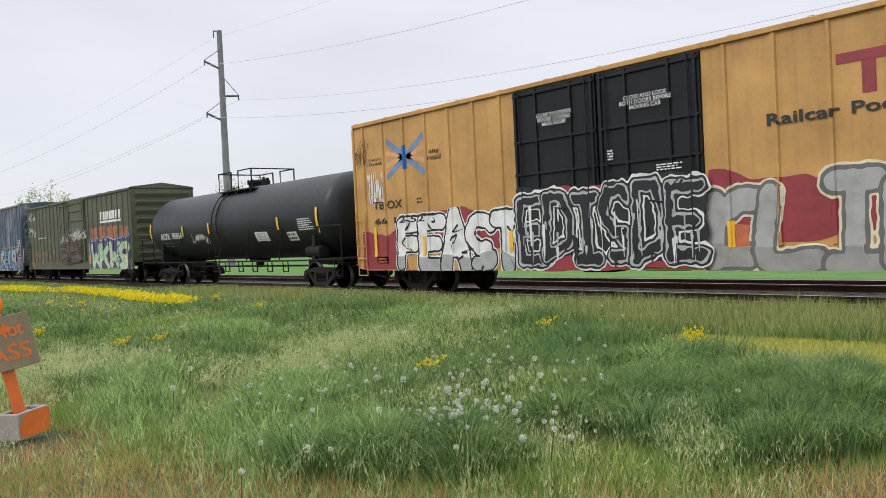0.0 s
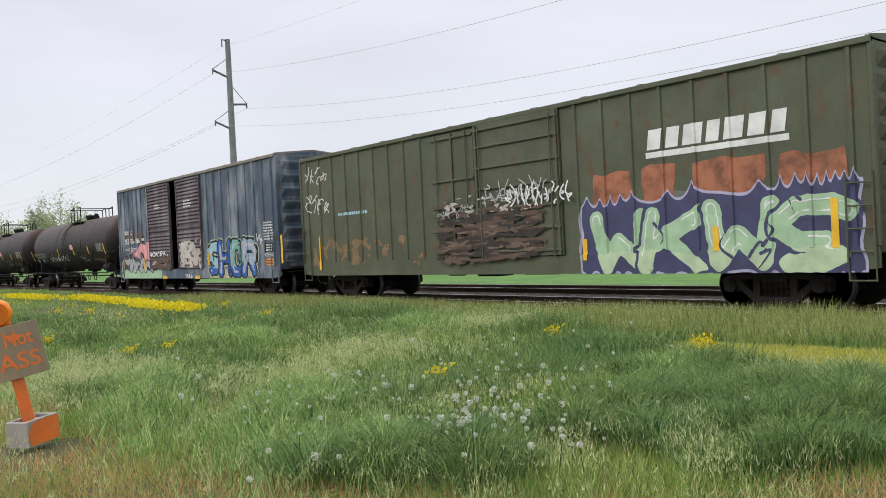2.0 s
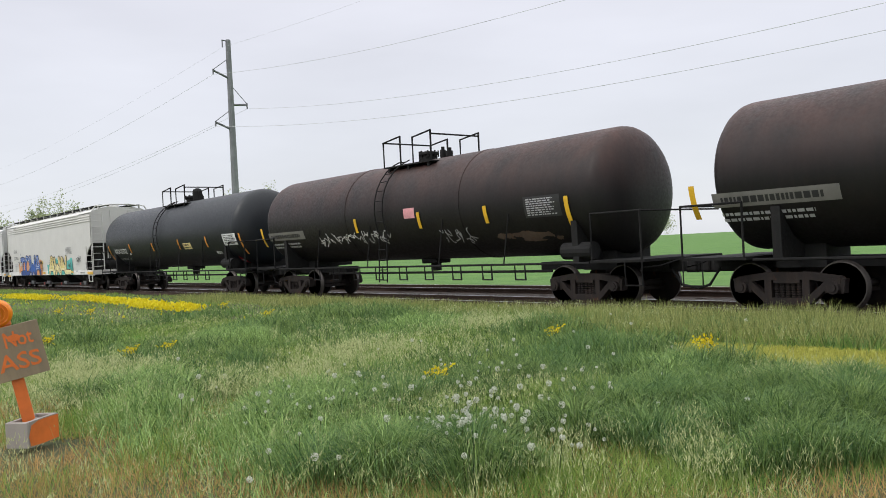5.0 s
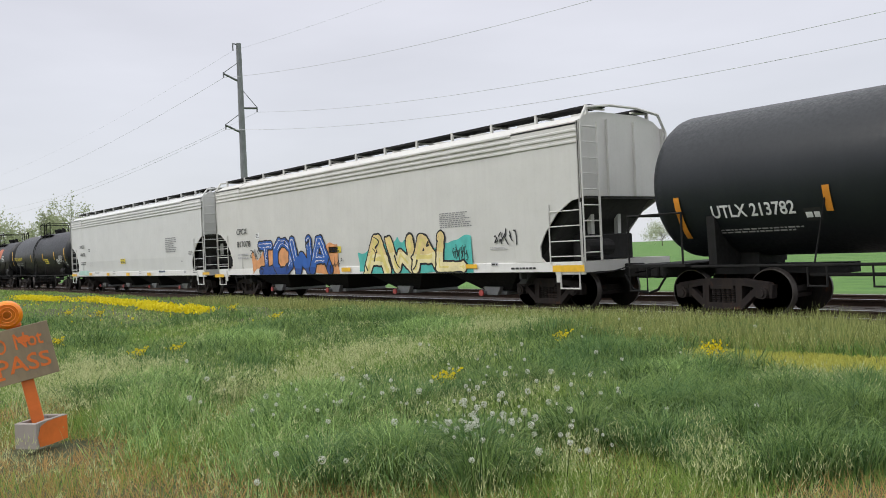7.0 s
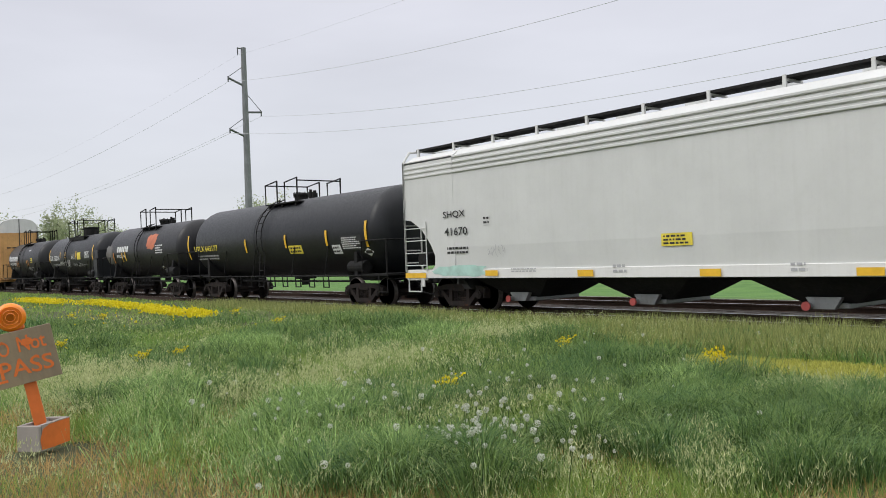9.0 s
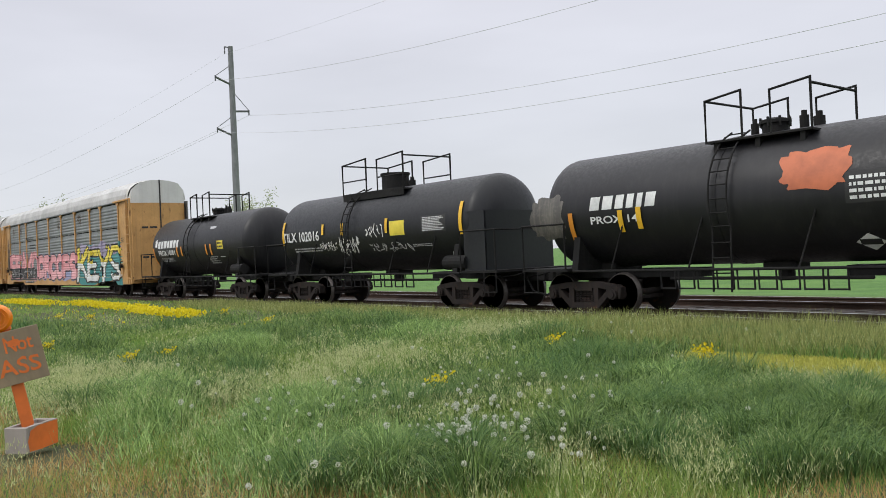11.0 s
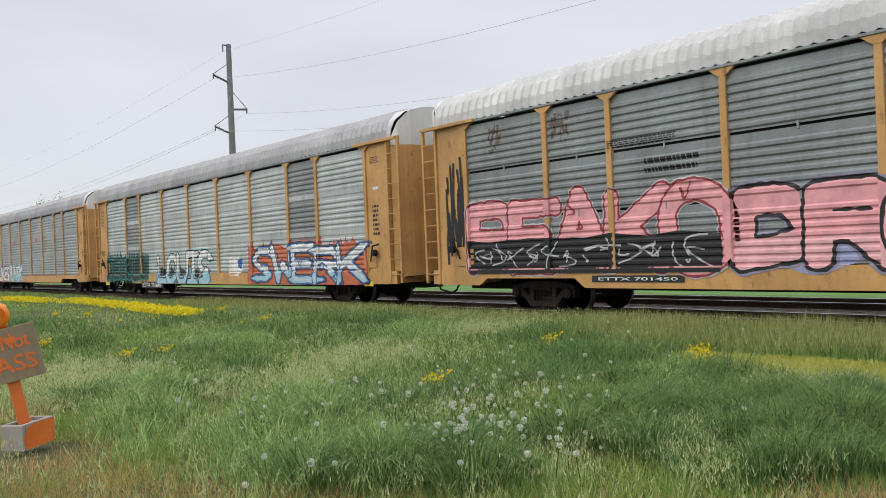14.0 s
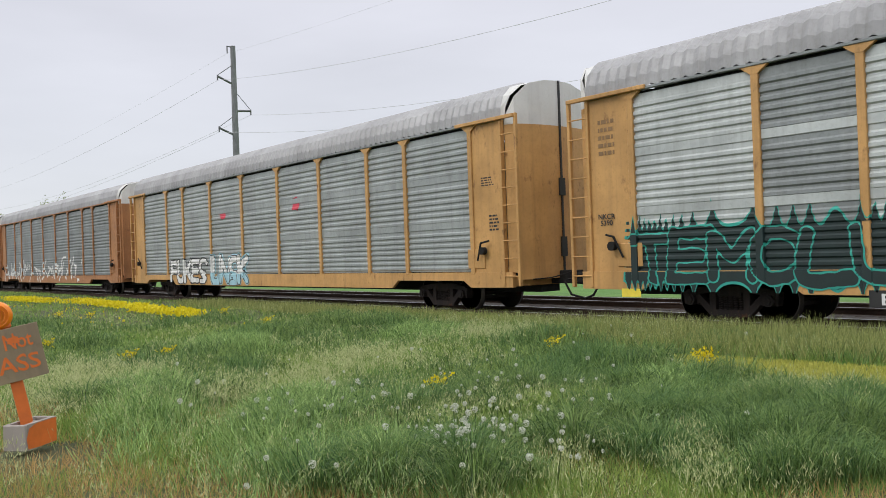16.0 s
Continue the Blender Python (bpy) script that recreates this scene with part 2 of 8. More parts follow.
def glyphs(text, fat=0.0, shear=0.0):
    """The built-in font's letters as (vertices, faces) in x and z, scaled to a unit box."""
    key = (text, fat, shear)
    if key not in GLYPHS:
        cu = bpy.data.curves.new("lettering", "FONT")
        cu.body, cu.offset, cu.shear, cu.resolution_u, cu.align_x = text, fat, shear, 3, "CENTER"
        cu.space_line = 0.9
        ob = bpy.data.objects.new("lettering", cu)
        me = bpy.data.meshes.new_from_object(ob)
        v = np.array([(p.co.x, p.co.y) for p in me.vertices])
        f = [tuple(p.vertices) for p in me.polygons]
        lo, hi = v.min(0), v.max(0)
        # each letter lies a hair above the one before it
        root = list(range(len(v)))

        def top(i):
            while root[i] != i:
                root[i] = root[root[i]]
                i = root[i]
            return i
        for q in f:
            for i in q[1:]:
                root[top(i)] = top(q[0])
        order = {}
        lift = [0.0006 * (order.setdefault(top(i), len(order)) % 4) for i in range(len(v))]
        GLYPHS[key] = ((v - lo) / (hi - lo), f, lift)
        bpy.data.objects.remove(ob)
        bpy.data.curves.remove(cu)
        bpy.data.meshes.remove(me)
    return GLYPHS[key]


def lettering(bm, text, x0, x1, z0, z1, fat=0.0, shear=0.0, wave=0.0):
    v, f, lift = glyphs(text, fat, shear)
    vs = [bm.verts.new((x0 + (x1 - x0) * a, -up, z0 + (z1 - z0) * max(0.0, b + wave * math.sin(a * 19) * (b - 0.4)))) for (a, b), up in zip(v, lift)]
    for q in f:
        try:
            bm.faces.new([vs[i] for i in q])
        except ValueError:
            pass
    return bm


def patch(bm, pts, y=0.0):
    bm.faces.new([bm.verts.new((x, y, z)) for x, z in pts])
    return bm


def rect(bm, x0, x1, z0, z1):
    return patch(bm, [(x0, z0), (x1, z0), (x1, z1), (x0, z1)])


def cloud(bm, x0, x1, z0, z1, seed=0, bumps=9, spiky=False):
    """A sprayed cloud with a bumpy or spiky outline."""
    r = random.Random(seed)
    ph = [r.uniform(0, 6.28) for _ in range(4)]
    pts = []
    n = bumps * 6
    for i in range(n):
        a = 2 * math.pi * i / n
        k = 0.86 + 0.07 * math.sin(bumps * a + ph[0]) + 0.05 * math.sin(3 * a + ph[1]) + 0.03 * math.sin(17 * a + ph[2])
        if spiky and i % 3 == 0:
            k += r.uniform(0.0, 0.22)
        ca, sa = math.cos(a), math.sin(a)
        e = 0.55
        pts.append(((x0 + x1) / 2 + (x1 - x0) / 2 * k * math.copysign(abs(ca) ** e, ca), max(z0 + 0.02 * (z1 - z0) * r.random(), (z0 + z1) / 2 + (z1 - z0) / 2 * k * math.copysign(abs(sa) ** e, sa))))
    return patch(bm, pts, -r.uniform(0, 0.002))


def scrawl(bm, x0, x1, z0, z1, seed, n=7, w=0.02):
    """A quick tag: a row of loose letters, each of a few bent strokes of spray."""
    r = random.Random(seed)
    cell = (x1 - x0) / n
    for i in range(n):
        cx = x0 + (i + 0.5) * cell
        for _ in range(r.choice((2, 2, 3))):
            lift = -r.uniform(0, 0.0025)
            ps = [(cx + r.uniform(-0.62, 0.62) * cell, z0 + (z1 - z0) * r.uniform(0, 1)) for _ in range(3)]
            prev = None
            for k in range(8):
                t = k / 7
                x = (1 - t) ** 2 * ps[0][0] + 2 * t * (1 - t) * (2 * ps[1][0] - (ps[0][0] + ps[2][0]) / 2) + t * t * ps[2][0]
                z = (1 - t) ** 2 * ps[0][1] + 2 * t * (1 - t) * ps[1][1] + t * t * ps[2][1]
                z = min(max(z, z0 - 0.1 * (z1 - z0)), z1 + 0.1 * (z1 - z0))
                if prev and math.hypot(x - prev[0], z - prev[1]) > 1e-4:
                    dx, dz = x - prev[0], z - prev[1]
                    q = w / 2 / math.hypot(dx, dz)
                    patch(bm, [(prev[0] - dz * q, prev[1] + dx * q), (prev[0] + dz * q, prev[1] - dx * q), (x + dz * q, z - dx * q), (x - dz * q, z + dx * q)], lift - 0.00004 * k)
                prev = (x, z)
    return bm


def small_print(bm, x0, x1, z0, z1, rows, seed=1):
    """Writing too small to read: broken bars."""
    r = random.Random(seed)
    h = (z1 - z0) / rows
    for i in range(rows):
        z = z0 + i * h
        x = x0
        end = x1 - r.uniform(0, 0.25) * (x1 - x0)
        while x < end:
            w = r.uniform(0.04, 0.14)
            rect(bm, x, min(x + w, end), z + 0.2 * h, z + 0.72 * h)
            x += w + 0.03
    return bm


def laid(name, bm, mat, parent, surface, layer=1, label=""):
    """Lays a flat shape drawn in x and z on a surface: (cuts in x, cuts in z, depth of the surface)."""
    cx, cz, depth = surface
    xs = [v.co.x for v in bm.verts]
    zs = [v.co.z for v in bm.verts]
    for cuts, k, lo, hi in ((cx, 0, min(xs), max(xs)), (cz, 2, min(zs), max(zs))):
        for q in cuts:
            if lo + 1e-4 < q < hi - 1e-4:
                co, no = [0, 0, 0], [0, 0, 0]
                co[k], no[k] = q, 1
                bmesh.ops.bisect_plane(bm, geom=bm.verts[:] + bm.edges[:] + bm.faces[:], dist=1e-5, plane_co=co, plane_no=no)
    for v in bm.verts:
        v.co.y += depth(v.co.x, v.co.z) - 0.003 * layer
    return part(name, bm, mat, parent, label)


def flat_at(y):
    return [], [], lambda x, z: y


def on_tank(R, zc):
    return [], [zc - R + 0.06 * i for i in range(int(2 * R / 0.06))], lambda x, z: -math.sqrt(max(0.0, R * R - (z - zc) ** 2))


def on_ribs(ribs, rib_w, floor):
    cuts = []
    for x in ribs:
        cuts += [x - rib_w / 2 - 0.02, x - rib_w / 2, x + rib_w / 2, x + rib_w / 2 + 0.02]

    def depth(x, z):
        if z < floor + 0.02:
            return -1.588
        for r in ribs:
            d = abs(x - r)
            if d < rib_w / 2 + 0.02:
                return -1.60 if d <= rib_w / 2 + 1e-4 else -1.60 + 0.038 * (d - rib_w / 2) / 0.02
        return -1.562
    return cuts, [floor + 0.019, floor + 0.021], depth

# ---- ground ----
GRID = np.random.RandomState(7).rand(64, 64)


def drift(x, y, size, shift=0.0):
    """Smooth random field from 0 to 1, with lumps of that size in metres."""
    u, v = np.asarray(x, float) / size + 100 + shift, np.asarray(y, float) / size + 100 + shift * 1.7
    i, j = np.floor(u).astype(int), np.floor(v).astype(int)
    a, b = u - i, v - j
    a, b = a * a * (3 - 2 * a), b * b * (3 - 2 * b)
    g = lambda p, q: GRID[p % 64, q % 64]
    return (g(i, j) * (1 - a) + g(i + 1, j) * a) * (1 - b) + (g(i, j + 1) * (1 - a) + g(i + 1, j + 1) * a) * b


def rise(x, y):
    """Height of the meadow: a little higher by the viewer, level beside the ballast."""
    x, y = np.asarray(x, float), np.asarray(y, float)
    near = np.clip(1 - np.hypot(x, y) / 12, 0, 1)
    h = 0.16 * near + 0.03 + 0.08 * (drift(x, y, 2.5) - 0.5) + 0.03 * (drift(x, y, 0.7, 5.0) - 0.5)
    k = np.clip((y - 13.0) / 1.2, 0, 1)
    h = h * (1 - k) - 0.22 * k
    h = np.where(y > 24.0, -0.22 - 0.2 * np.clip((y - 24) / 6, 0, 1), h)
    far = np.clip((np.hypot(x, y) - 100) / 100, 0, 1)
    return h * (1 - far) - 0.3 * far


def soil_material():
    m, nt, b = base("meadow_soil", 0.95)
    col = mixed(nt, (0.050, 0.060, 0.022), (0.095, 0.105, 0.038), steps(nt, noisy(nt, 0.35, 6), 0.35, 0.65))
    col = mixed(nt, col, (0.095, 0.072, 0.042), steps(nt, noisy(nt, 5.0, 6), 0.5, 0.8, 0, 0.8))
    # young crop on the field beyond the tracks
    co = nt.nodes.new("ShaderNodeTexCoord")
    sp = nt.nodes.new("ShaderNodeSeparateXYZ")
    nt.links.new(co.outputs["Object"], sp.inputs[0])
    crop = mixed(nt, (0.055, 0.145, 0.020), (0.10, 0.21, 0.034), steps(nt, noisy(nt, 0.6, 8), 0.35, 0.65))
    col = mixed(nt, col, crop, steps(nt, sp.outputs["Y"], 23.0, 25.5))
    nt.links.new(col, b.inputs["Base Color"])
    bump = nt.nodes.new("ShaderNodeBump")
    bump.inputs["Distance"].default_value = 0.05
    nt.links.new(noisy(nt, 9.0, 6), bump.inputs["Height"])
    nt.links.new(bump.outputs[0], b.inputs["Normal"])
    return m


def spaced(lo, hi, fine, coarse, near0, near1):
    v, out = lo, []
    while v < hi:
        out.append(v)
        d = max(near0 - v, v - near1, 0)
        v += fine + coarse * d
    return out + [hi]


gx = spaced(-2500, 2500, 0.5, 0.12, -36, 4)
gy = spaced(-2500, 2500, 0.4, 0.12, 0, 15)
gbm_v, gbm_f = [], []
for y in gy:
    hs = rise(gx, np.full(len(gx), y))
    for x, h in zip(gx, hs):
        gbm_v.append((x, y, float(h)))
for j in range(len(gy) - 1):
    for i in range(len(gx) - 1):
        k = j * len(gx) + i
        gbm_f.append((k, k + 1, k + 1 + len(gx), k + len(gx)))
gm = bpy.data.meshes.new("ground")
gm.from_pydata(gbm_v, [], gbm_f)
for p in gm.polygons:
    p.use_smooth = True
gm.materials.append(soil_material())
ground = tagged(new("ground", gm), "grassy meadow soil under rough spring grass", "ground", kind="structure")


# ---- two tracks on dark ballast ----
def ballast_material():
    m, nt, b = base("dark_ballast_stone", 0.9)
    col = mixed(nt, (0.025, 0.022, 0.02), (0.10, 0.085, 0.075), steps(nt, noisy(nt, 16.0, 4), 0.35, 0.7))
    col = mixed(nt, col, (0.05, 0.035, 0.028), steps(nt, noisy(nt, 0.8, 4), 0.4, 0.7))
    nt.links.new(col, b.inputs["Base Color"])
    bump = nt.nodes.new("ShaderNodeBump")
    bump.inputs["Distance"].default_value, bump.inputs["Strength"].default_value = 0.05, 1.0
    nt.links.new(noisy(nt, 22.0, 3), bump.inputs["Height"])
    nt.links.new(bump.outputs[0], b.inputs["Normal"])
    return m


BALLAST = ballast_material()
RAILTOP = paint("worn_rail_steel", (0.62, 0.61, 0.60), 0.22, (0.2, 0.17, 0.14), 0.15, metal=1.0)
RAILWEB = paint("rusty_rail_steel", (0.06, 0.035, 0.025), 0.8, dirty=0.3)
TIE = paint("creosoted_wood_tie", (0.045, 0.035, 0.028), 0.85, (0.09, 0.075, 0.06), 0.5)

bed = bmesh.new()
prism(bed, [(13.3, -0.5), (13.9, -0.20), (14.5, -0.17), (22.0, -0.17), (22.9, -0.22), (24.2, -0.6)], -700, 500)
tagged(part("ballast_bed", bed, BALLAST), "dark oily crushed stone ballast bed", "ballast", kind="structure")


def rail_profile(y):
    h = [(0.075, -0.186), (0.075, -0.172), (0.012, -0.15), (0.012, -0.05), (0.036, -0.038), (0.036, -0.004), (0.028, 0.0)]
    return [(y - a, b) for a, b in h] + [(y + a, b) for a, b in h[::-1]]


TRACK2_Y = 20.2
for ty in (TRACK_Y, TRACK2_Y):
    for s in (-1, 1):
        rail = tagged(new("rail"), "steel rail with a bright worn head on wooden ties", "rail", "rails of the two tracks", "structure")
        part("rail_web", prism(bmesh.new(), rail_profile(ty + s * 0.7535), -700, 500), RAILWEB, rail)
        part("rail_head", boxed(-700, 500, ty + s * 0.7535 - 0.030, ty + s * 0.7535 + 0.030, 0.0006, 0.002), RAILTOP, rail, "bright worn running surface")
tie_me = bpy.data.meshes.new("tie")
tb = boxed(-0.115, 0.115, -1.28, 1.28, -0.30, -0.165, bevel=0.012)
tb.to_mesh(tie_me)
tb.free()
tie_me.materials.append(TIE)
for ty in (TRACK_Y, TRACK2_Y):
    ties = tagged(new("tie_row"), "row of dark creosoted wooden ties in ballast", "railway ties", kind="structure")
    for i in range(140):
        o = shared("tie", tie_me, ties, (-68 + i * 0.51 + random.uniform(-0.02, 0.02), ty + random.uniform(-0.04, 0.04), random.uniform(0, 0.015)), random.uniform(-1, 1))


# ---- power line ----
POLE = paint("weathered_grey_pole", (0.20, 0.205, 0.215), 0.8, (0.10, 0.10, 0.10), 0.3)
WIRE = flat("dull_aluminium_wire", (0.52, 0.52, 0.54), 0.5)
INSUL = flat("grey_insulator", (0.13, 0.13, 0.14), 0.4)


def utility_pole(at):
    """Returns the pole and the places where its four wires hang."""
    top = 26.2
    p = tagged(new("utility_pole"), "tall weathered grey transmission pole with three post insulator arms", "utility pole", "poles of the power line")
    p.matrix_basis = pose(*at)
    part("shaft", rod(bmesh.new(), (0, 0, -0.6), (0, 0, top), 0.46, 16, 0.28), POLE, p, smooth=False)
    hang = []
    bm = rod(bmesh.new(), (0, 0, top - 0.15), (0, -0.75, top - 0.1), 0.07)
    rod(bm, (0, -0.7, top - 0.1), (0, -0.7, top - 0.9), 0.07)
    part("peak_bracket", bm, INSUL, p)
    hang.append(Vector((0, -0.7, top - 0.9)))
    for z, s in ((21.85, -1), (18.9, 1), (16.1, -1)):
        tip = s * 1.95
        part("insulator_arm", rod(bmesh.new(), (0, 0, z), (0, tip, z + (0.75 if s < 0 else 0.15)), 0.12, 10), INSUL, p)
        zt = z + (0.75 if s < 0 else 0.15)
        part("insulator_brace", rod(bmesh.new(), (0, 0, z + 2.3), (0, tip, zt + 0.1), 0.04), INSUL, p)
        part("insulator_shoe", rod(bmesh.new(), (0, tip, zt + 0.15), (0, tip, zt - 0.45), 0.08), INSUL, p)
        hang.append(Vector((0, tip, zt - 0.45)))
    return p, [Vector(at) + h for h in hang]


PX, PY = -86.2, 41.8
pole_main, hang_main = utility_pole((PX, PY, -0.4))
pole_left, hang_left = utility_pole((PX - 185, PY, -0.4))
pole_right, hang_right = utility_pole((PX + 150, PY, -0.4))


def wire(a, b, sag, r):
    w = tagged(new("power_line_wire"), "thin sagging overhead wire on the pole line", "wire", "wires of the power line")
    pts = []
    for i in range(41):
        t = i / 40
        p = a.lerp(b, t)
        p.z -= sag * 4 * t * (1 - t)
        pts.append(p)
    part("strand", pipe(bmesh.new(), pts, r, 5), WIRE, w)


for i in range(4):
    wire(hang_main[i], hang_left[i], 3.1 if i else 2.4, 0.016 if i else 0.008)
    wire(hang_main[i], hang_right[i], 5.7 if i else 3.2, 0.016 if i else 0.008)

# ---- running gear shared by all cars ----
WHEEL_R = 0.457


def wheelset_mesh():
    bm = bmesh.new()
    rod(bm, (0, -1.05, 0), (0, 1.05, 0), 0.075, 12)
    for s in (-1, 1):
        y = s * 0.70
        lathe(bm, [(y - s * 0.03, 0.02), (y - s * 0.03, 0.484), (y, 0.484), (y + s * 0.012, 0.462), (y + s * 0.10, WHEEL_R), (y + s * 0.105, 0.43), (y + s * 0.085, 0.40), (y + s * 0.05, 0.35), (y + s * 0.06, 0.2), (y + s * 0.11, 0.13), (y + s * 0.115, 0.02)], "y", 40)
        # rim face, polished by the brake
        lathe(bm, [(y + s * 0.1052, 0.435), (y + s * 0.1060, 0.440), (y + s * 0.1060, 0.452), (y + s * 0.1052, 0.456)], "y", 40)
    for f in bm.faces:
        c = f.calc_center_median()
        if abs(abs(c.y) - 0.805) < 0.02 and 0.43 < math.hypot(c.x, c.z) < 0.46:
            f.material_index = 1
        elif 0.455 < math.hypot(c.x, c.z) and abs(c.y) > 0.69:
            f.material_index = 1
        f.smooth = True
    me = bpy.data.meshes.new("wheelset")
    bm.to_mesh(me)
    bm.free()
    me.materials.append(TRUCKS)
    me.materials.append(TREAD)
    return me


def side_frame_mesh(wb):
    h = wb / 2
    bm = bmesh.new()
    # cast frame: arched top chord, sloping bottom chord, window in the middle
    def quadplate(o):
        plate(bm, o, -0.09, 0.09)
    quadplate([(-h - 0.16, 0.60), (-h - 0.10, 0.66), (-0.42, 0.74), (0.42, 0.74), (h + 0.10, 0.66), (h + 0.16, 0.60), (h + 0.1, 0.52), (0.45, 0.60), (-0.45, 0.60), (-h - 0.1, 0.52)])
    for s in (-1, 1):
        quadplate([(s * 0.30, 0.60), (s * 0.44, 0.60), (s * 0.44, 0.26), (s * 0.30, 0.26)][::s])
        quadplate([(s * (h - 0.20), 0.545), (s * (h - 0.02), 0.545), (s * 0.44, 0.15), (s * 0.26, 0.17)][::s])
        # pedestal jaws and bearing adapter with its end cap
        quadplate([(s * (h - 0.20), 0.62), (s * (h + 0.20), 0.62), (s * (h + 0.17), 0.36), (s * (h + 0.12), 0.36), (s * (h + 0.1), 0.54), (s * (h - 0.1), 0.54), (s * (h - 0.12), 0.36), (s * (h - 0.17), 0.36)][::s])
        rod(bm, (s * h, -0.17, WHEEL_R), (s * h, 0.1, WHEEL_R), 0.115, 14)
        rod(bm, (s * h, -0.20, WHEEL_R), (s * h, -0.16, WHEEL_R), 0.07, 10)
        box(bm, s * h - 0.12, s * h + 0.12, -0.1, 0.1, 0.53, 0.62)
    quadplate([(-0.45, 0.13), (0.45, 0.13), (0.40, 0.26), (-0.40, 0.26)])
    me = bpy.data.meshes.new("side_frame")
    bm.to_mesh(me)
    bm.free()
    me.materials.append(TRUCKS)
    sp = bmesh.new()
    for i in range(5):
        x = -0.22 + i * 0.11
        for k in range(6):
            rod(sp, (x, -0.02, 0.27 + k * 0.045), (x, -0.02, 0.295 + k * 0.045), 0.048, 8)
    box(sp, -0.30, 0.30, 0.02, 0.10, 0.40, 0.60)
    box(sp, -0.26, 0.26, -0.10, 0.1, 0.535, 0.60)
    ms = bpy.data.meshes.new("spring_nest")
    sp.to_mesh(ms)
    sp.free()
    ms.materials.append(TRUCKS)
    return me, ms


WHEELSET = wheelset_mesh()
FRAMES = {wb: side_frame_mesh(wb) for wb in (1.78, 1.70)}
WHEELS = []
CARS = []


def bolster_mesh():
    bm = bmesh.new()
    box(bm, -0.22, 0.22, -1.0, 1.0, 0.42, 0.70, 0.03)
    box(bm, -0.95, -0.87, -0.75, 0.75, 0.30, 0.38)
    box(bm, 0.87, 0.95, -0.75, 0.75, 0.30, 0.38)
    rod(bm, (0, 0, 0.7), (0, 0, 0.82), 0.2, 16)
    me = bpy.data.meshes.new("truck")
    bm.to_mesh(me)
    bm.free()
    me.materials.append(TRUCKS)
    return me


BOLSTER = bolster_mesh()


def running_gear(car, half, inset, wb=1.78, far=True):
    """Two trucks, four wheelsets, two couplers under a car that is 2 * half long between coupler faces."""
    for s in (-1, 1):
        xc = s * (half - inset)
        truck = shared("truck", BOLSTER, car, (xc, 0, 0))
        for fs, turn in ((-1, 0), (1, 180)):
            o = shared("side_frame", FRAMES[wb][0], truck, (0, fs * 1.0, 0), turn)
            shared("spring_nest", FRAMES[wb][1], truck, (0, fs * 1.0, 0), turn)
        for w in (-1, 1):
            WHEELS.append(shared("wheelset", WHEELSET, car, (xc + w * wb / 2, 0, WHEEL_R)))
        bm = bmesh.new()
        box(bm, s * (half - 1.5), s * (half - 0.35), -0.17, 0.17, 0.72, 1.05, 0.02)
        box(bm, s * (half - 0.4), s * (half - 0.02), -0.14, 0.14, 0.70, 1.0, 0.05)
        box(bm, s * (half - 0.28), s * (half - 0.06), -0.2, -0.1, 0.72, 0.98, 0.03)
        pipe(bm, [(s * (half - 0.6), -0.30, 0.80), (s * (half - 0.35), -0.32, 0.45), (s * (half - 0.02), -0.2, 0.36)], 0.028)
        pipe(bm, [(s * (half - 0.55), -1.45, 0.88), (s * (half - 0.45), -0.9, 0.90), (s * (half - 0.4), -0.15, 1.02)], 0.016)
        part("coupler", bm, UNDER, car)


def ladder(bm, x0, x1, y, z0, z1, n, r=0.014):
    for x in (x0, x1):
        rod(bm, (x, y, z0), (x, y, z1), r * 1.3, 6)
    for i in range(n):
        z = z0 + (i + 0.5) * (z1 - z0) / n
        rod(bm, (x0, y, z), (x1, y, z), r, 6)
    return bm


def new_car(name, label, category, left, right):
    """left, right: the ends of the car along the train, where its couplers meet the next."""
    car = tagged(new(name), label, category, "cars of the freight train")
    CARS.append((car, (left + right) / 2))
    return car, (right - left) / 2


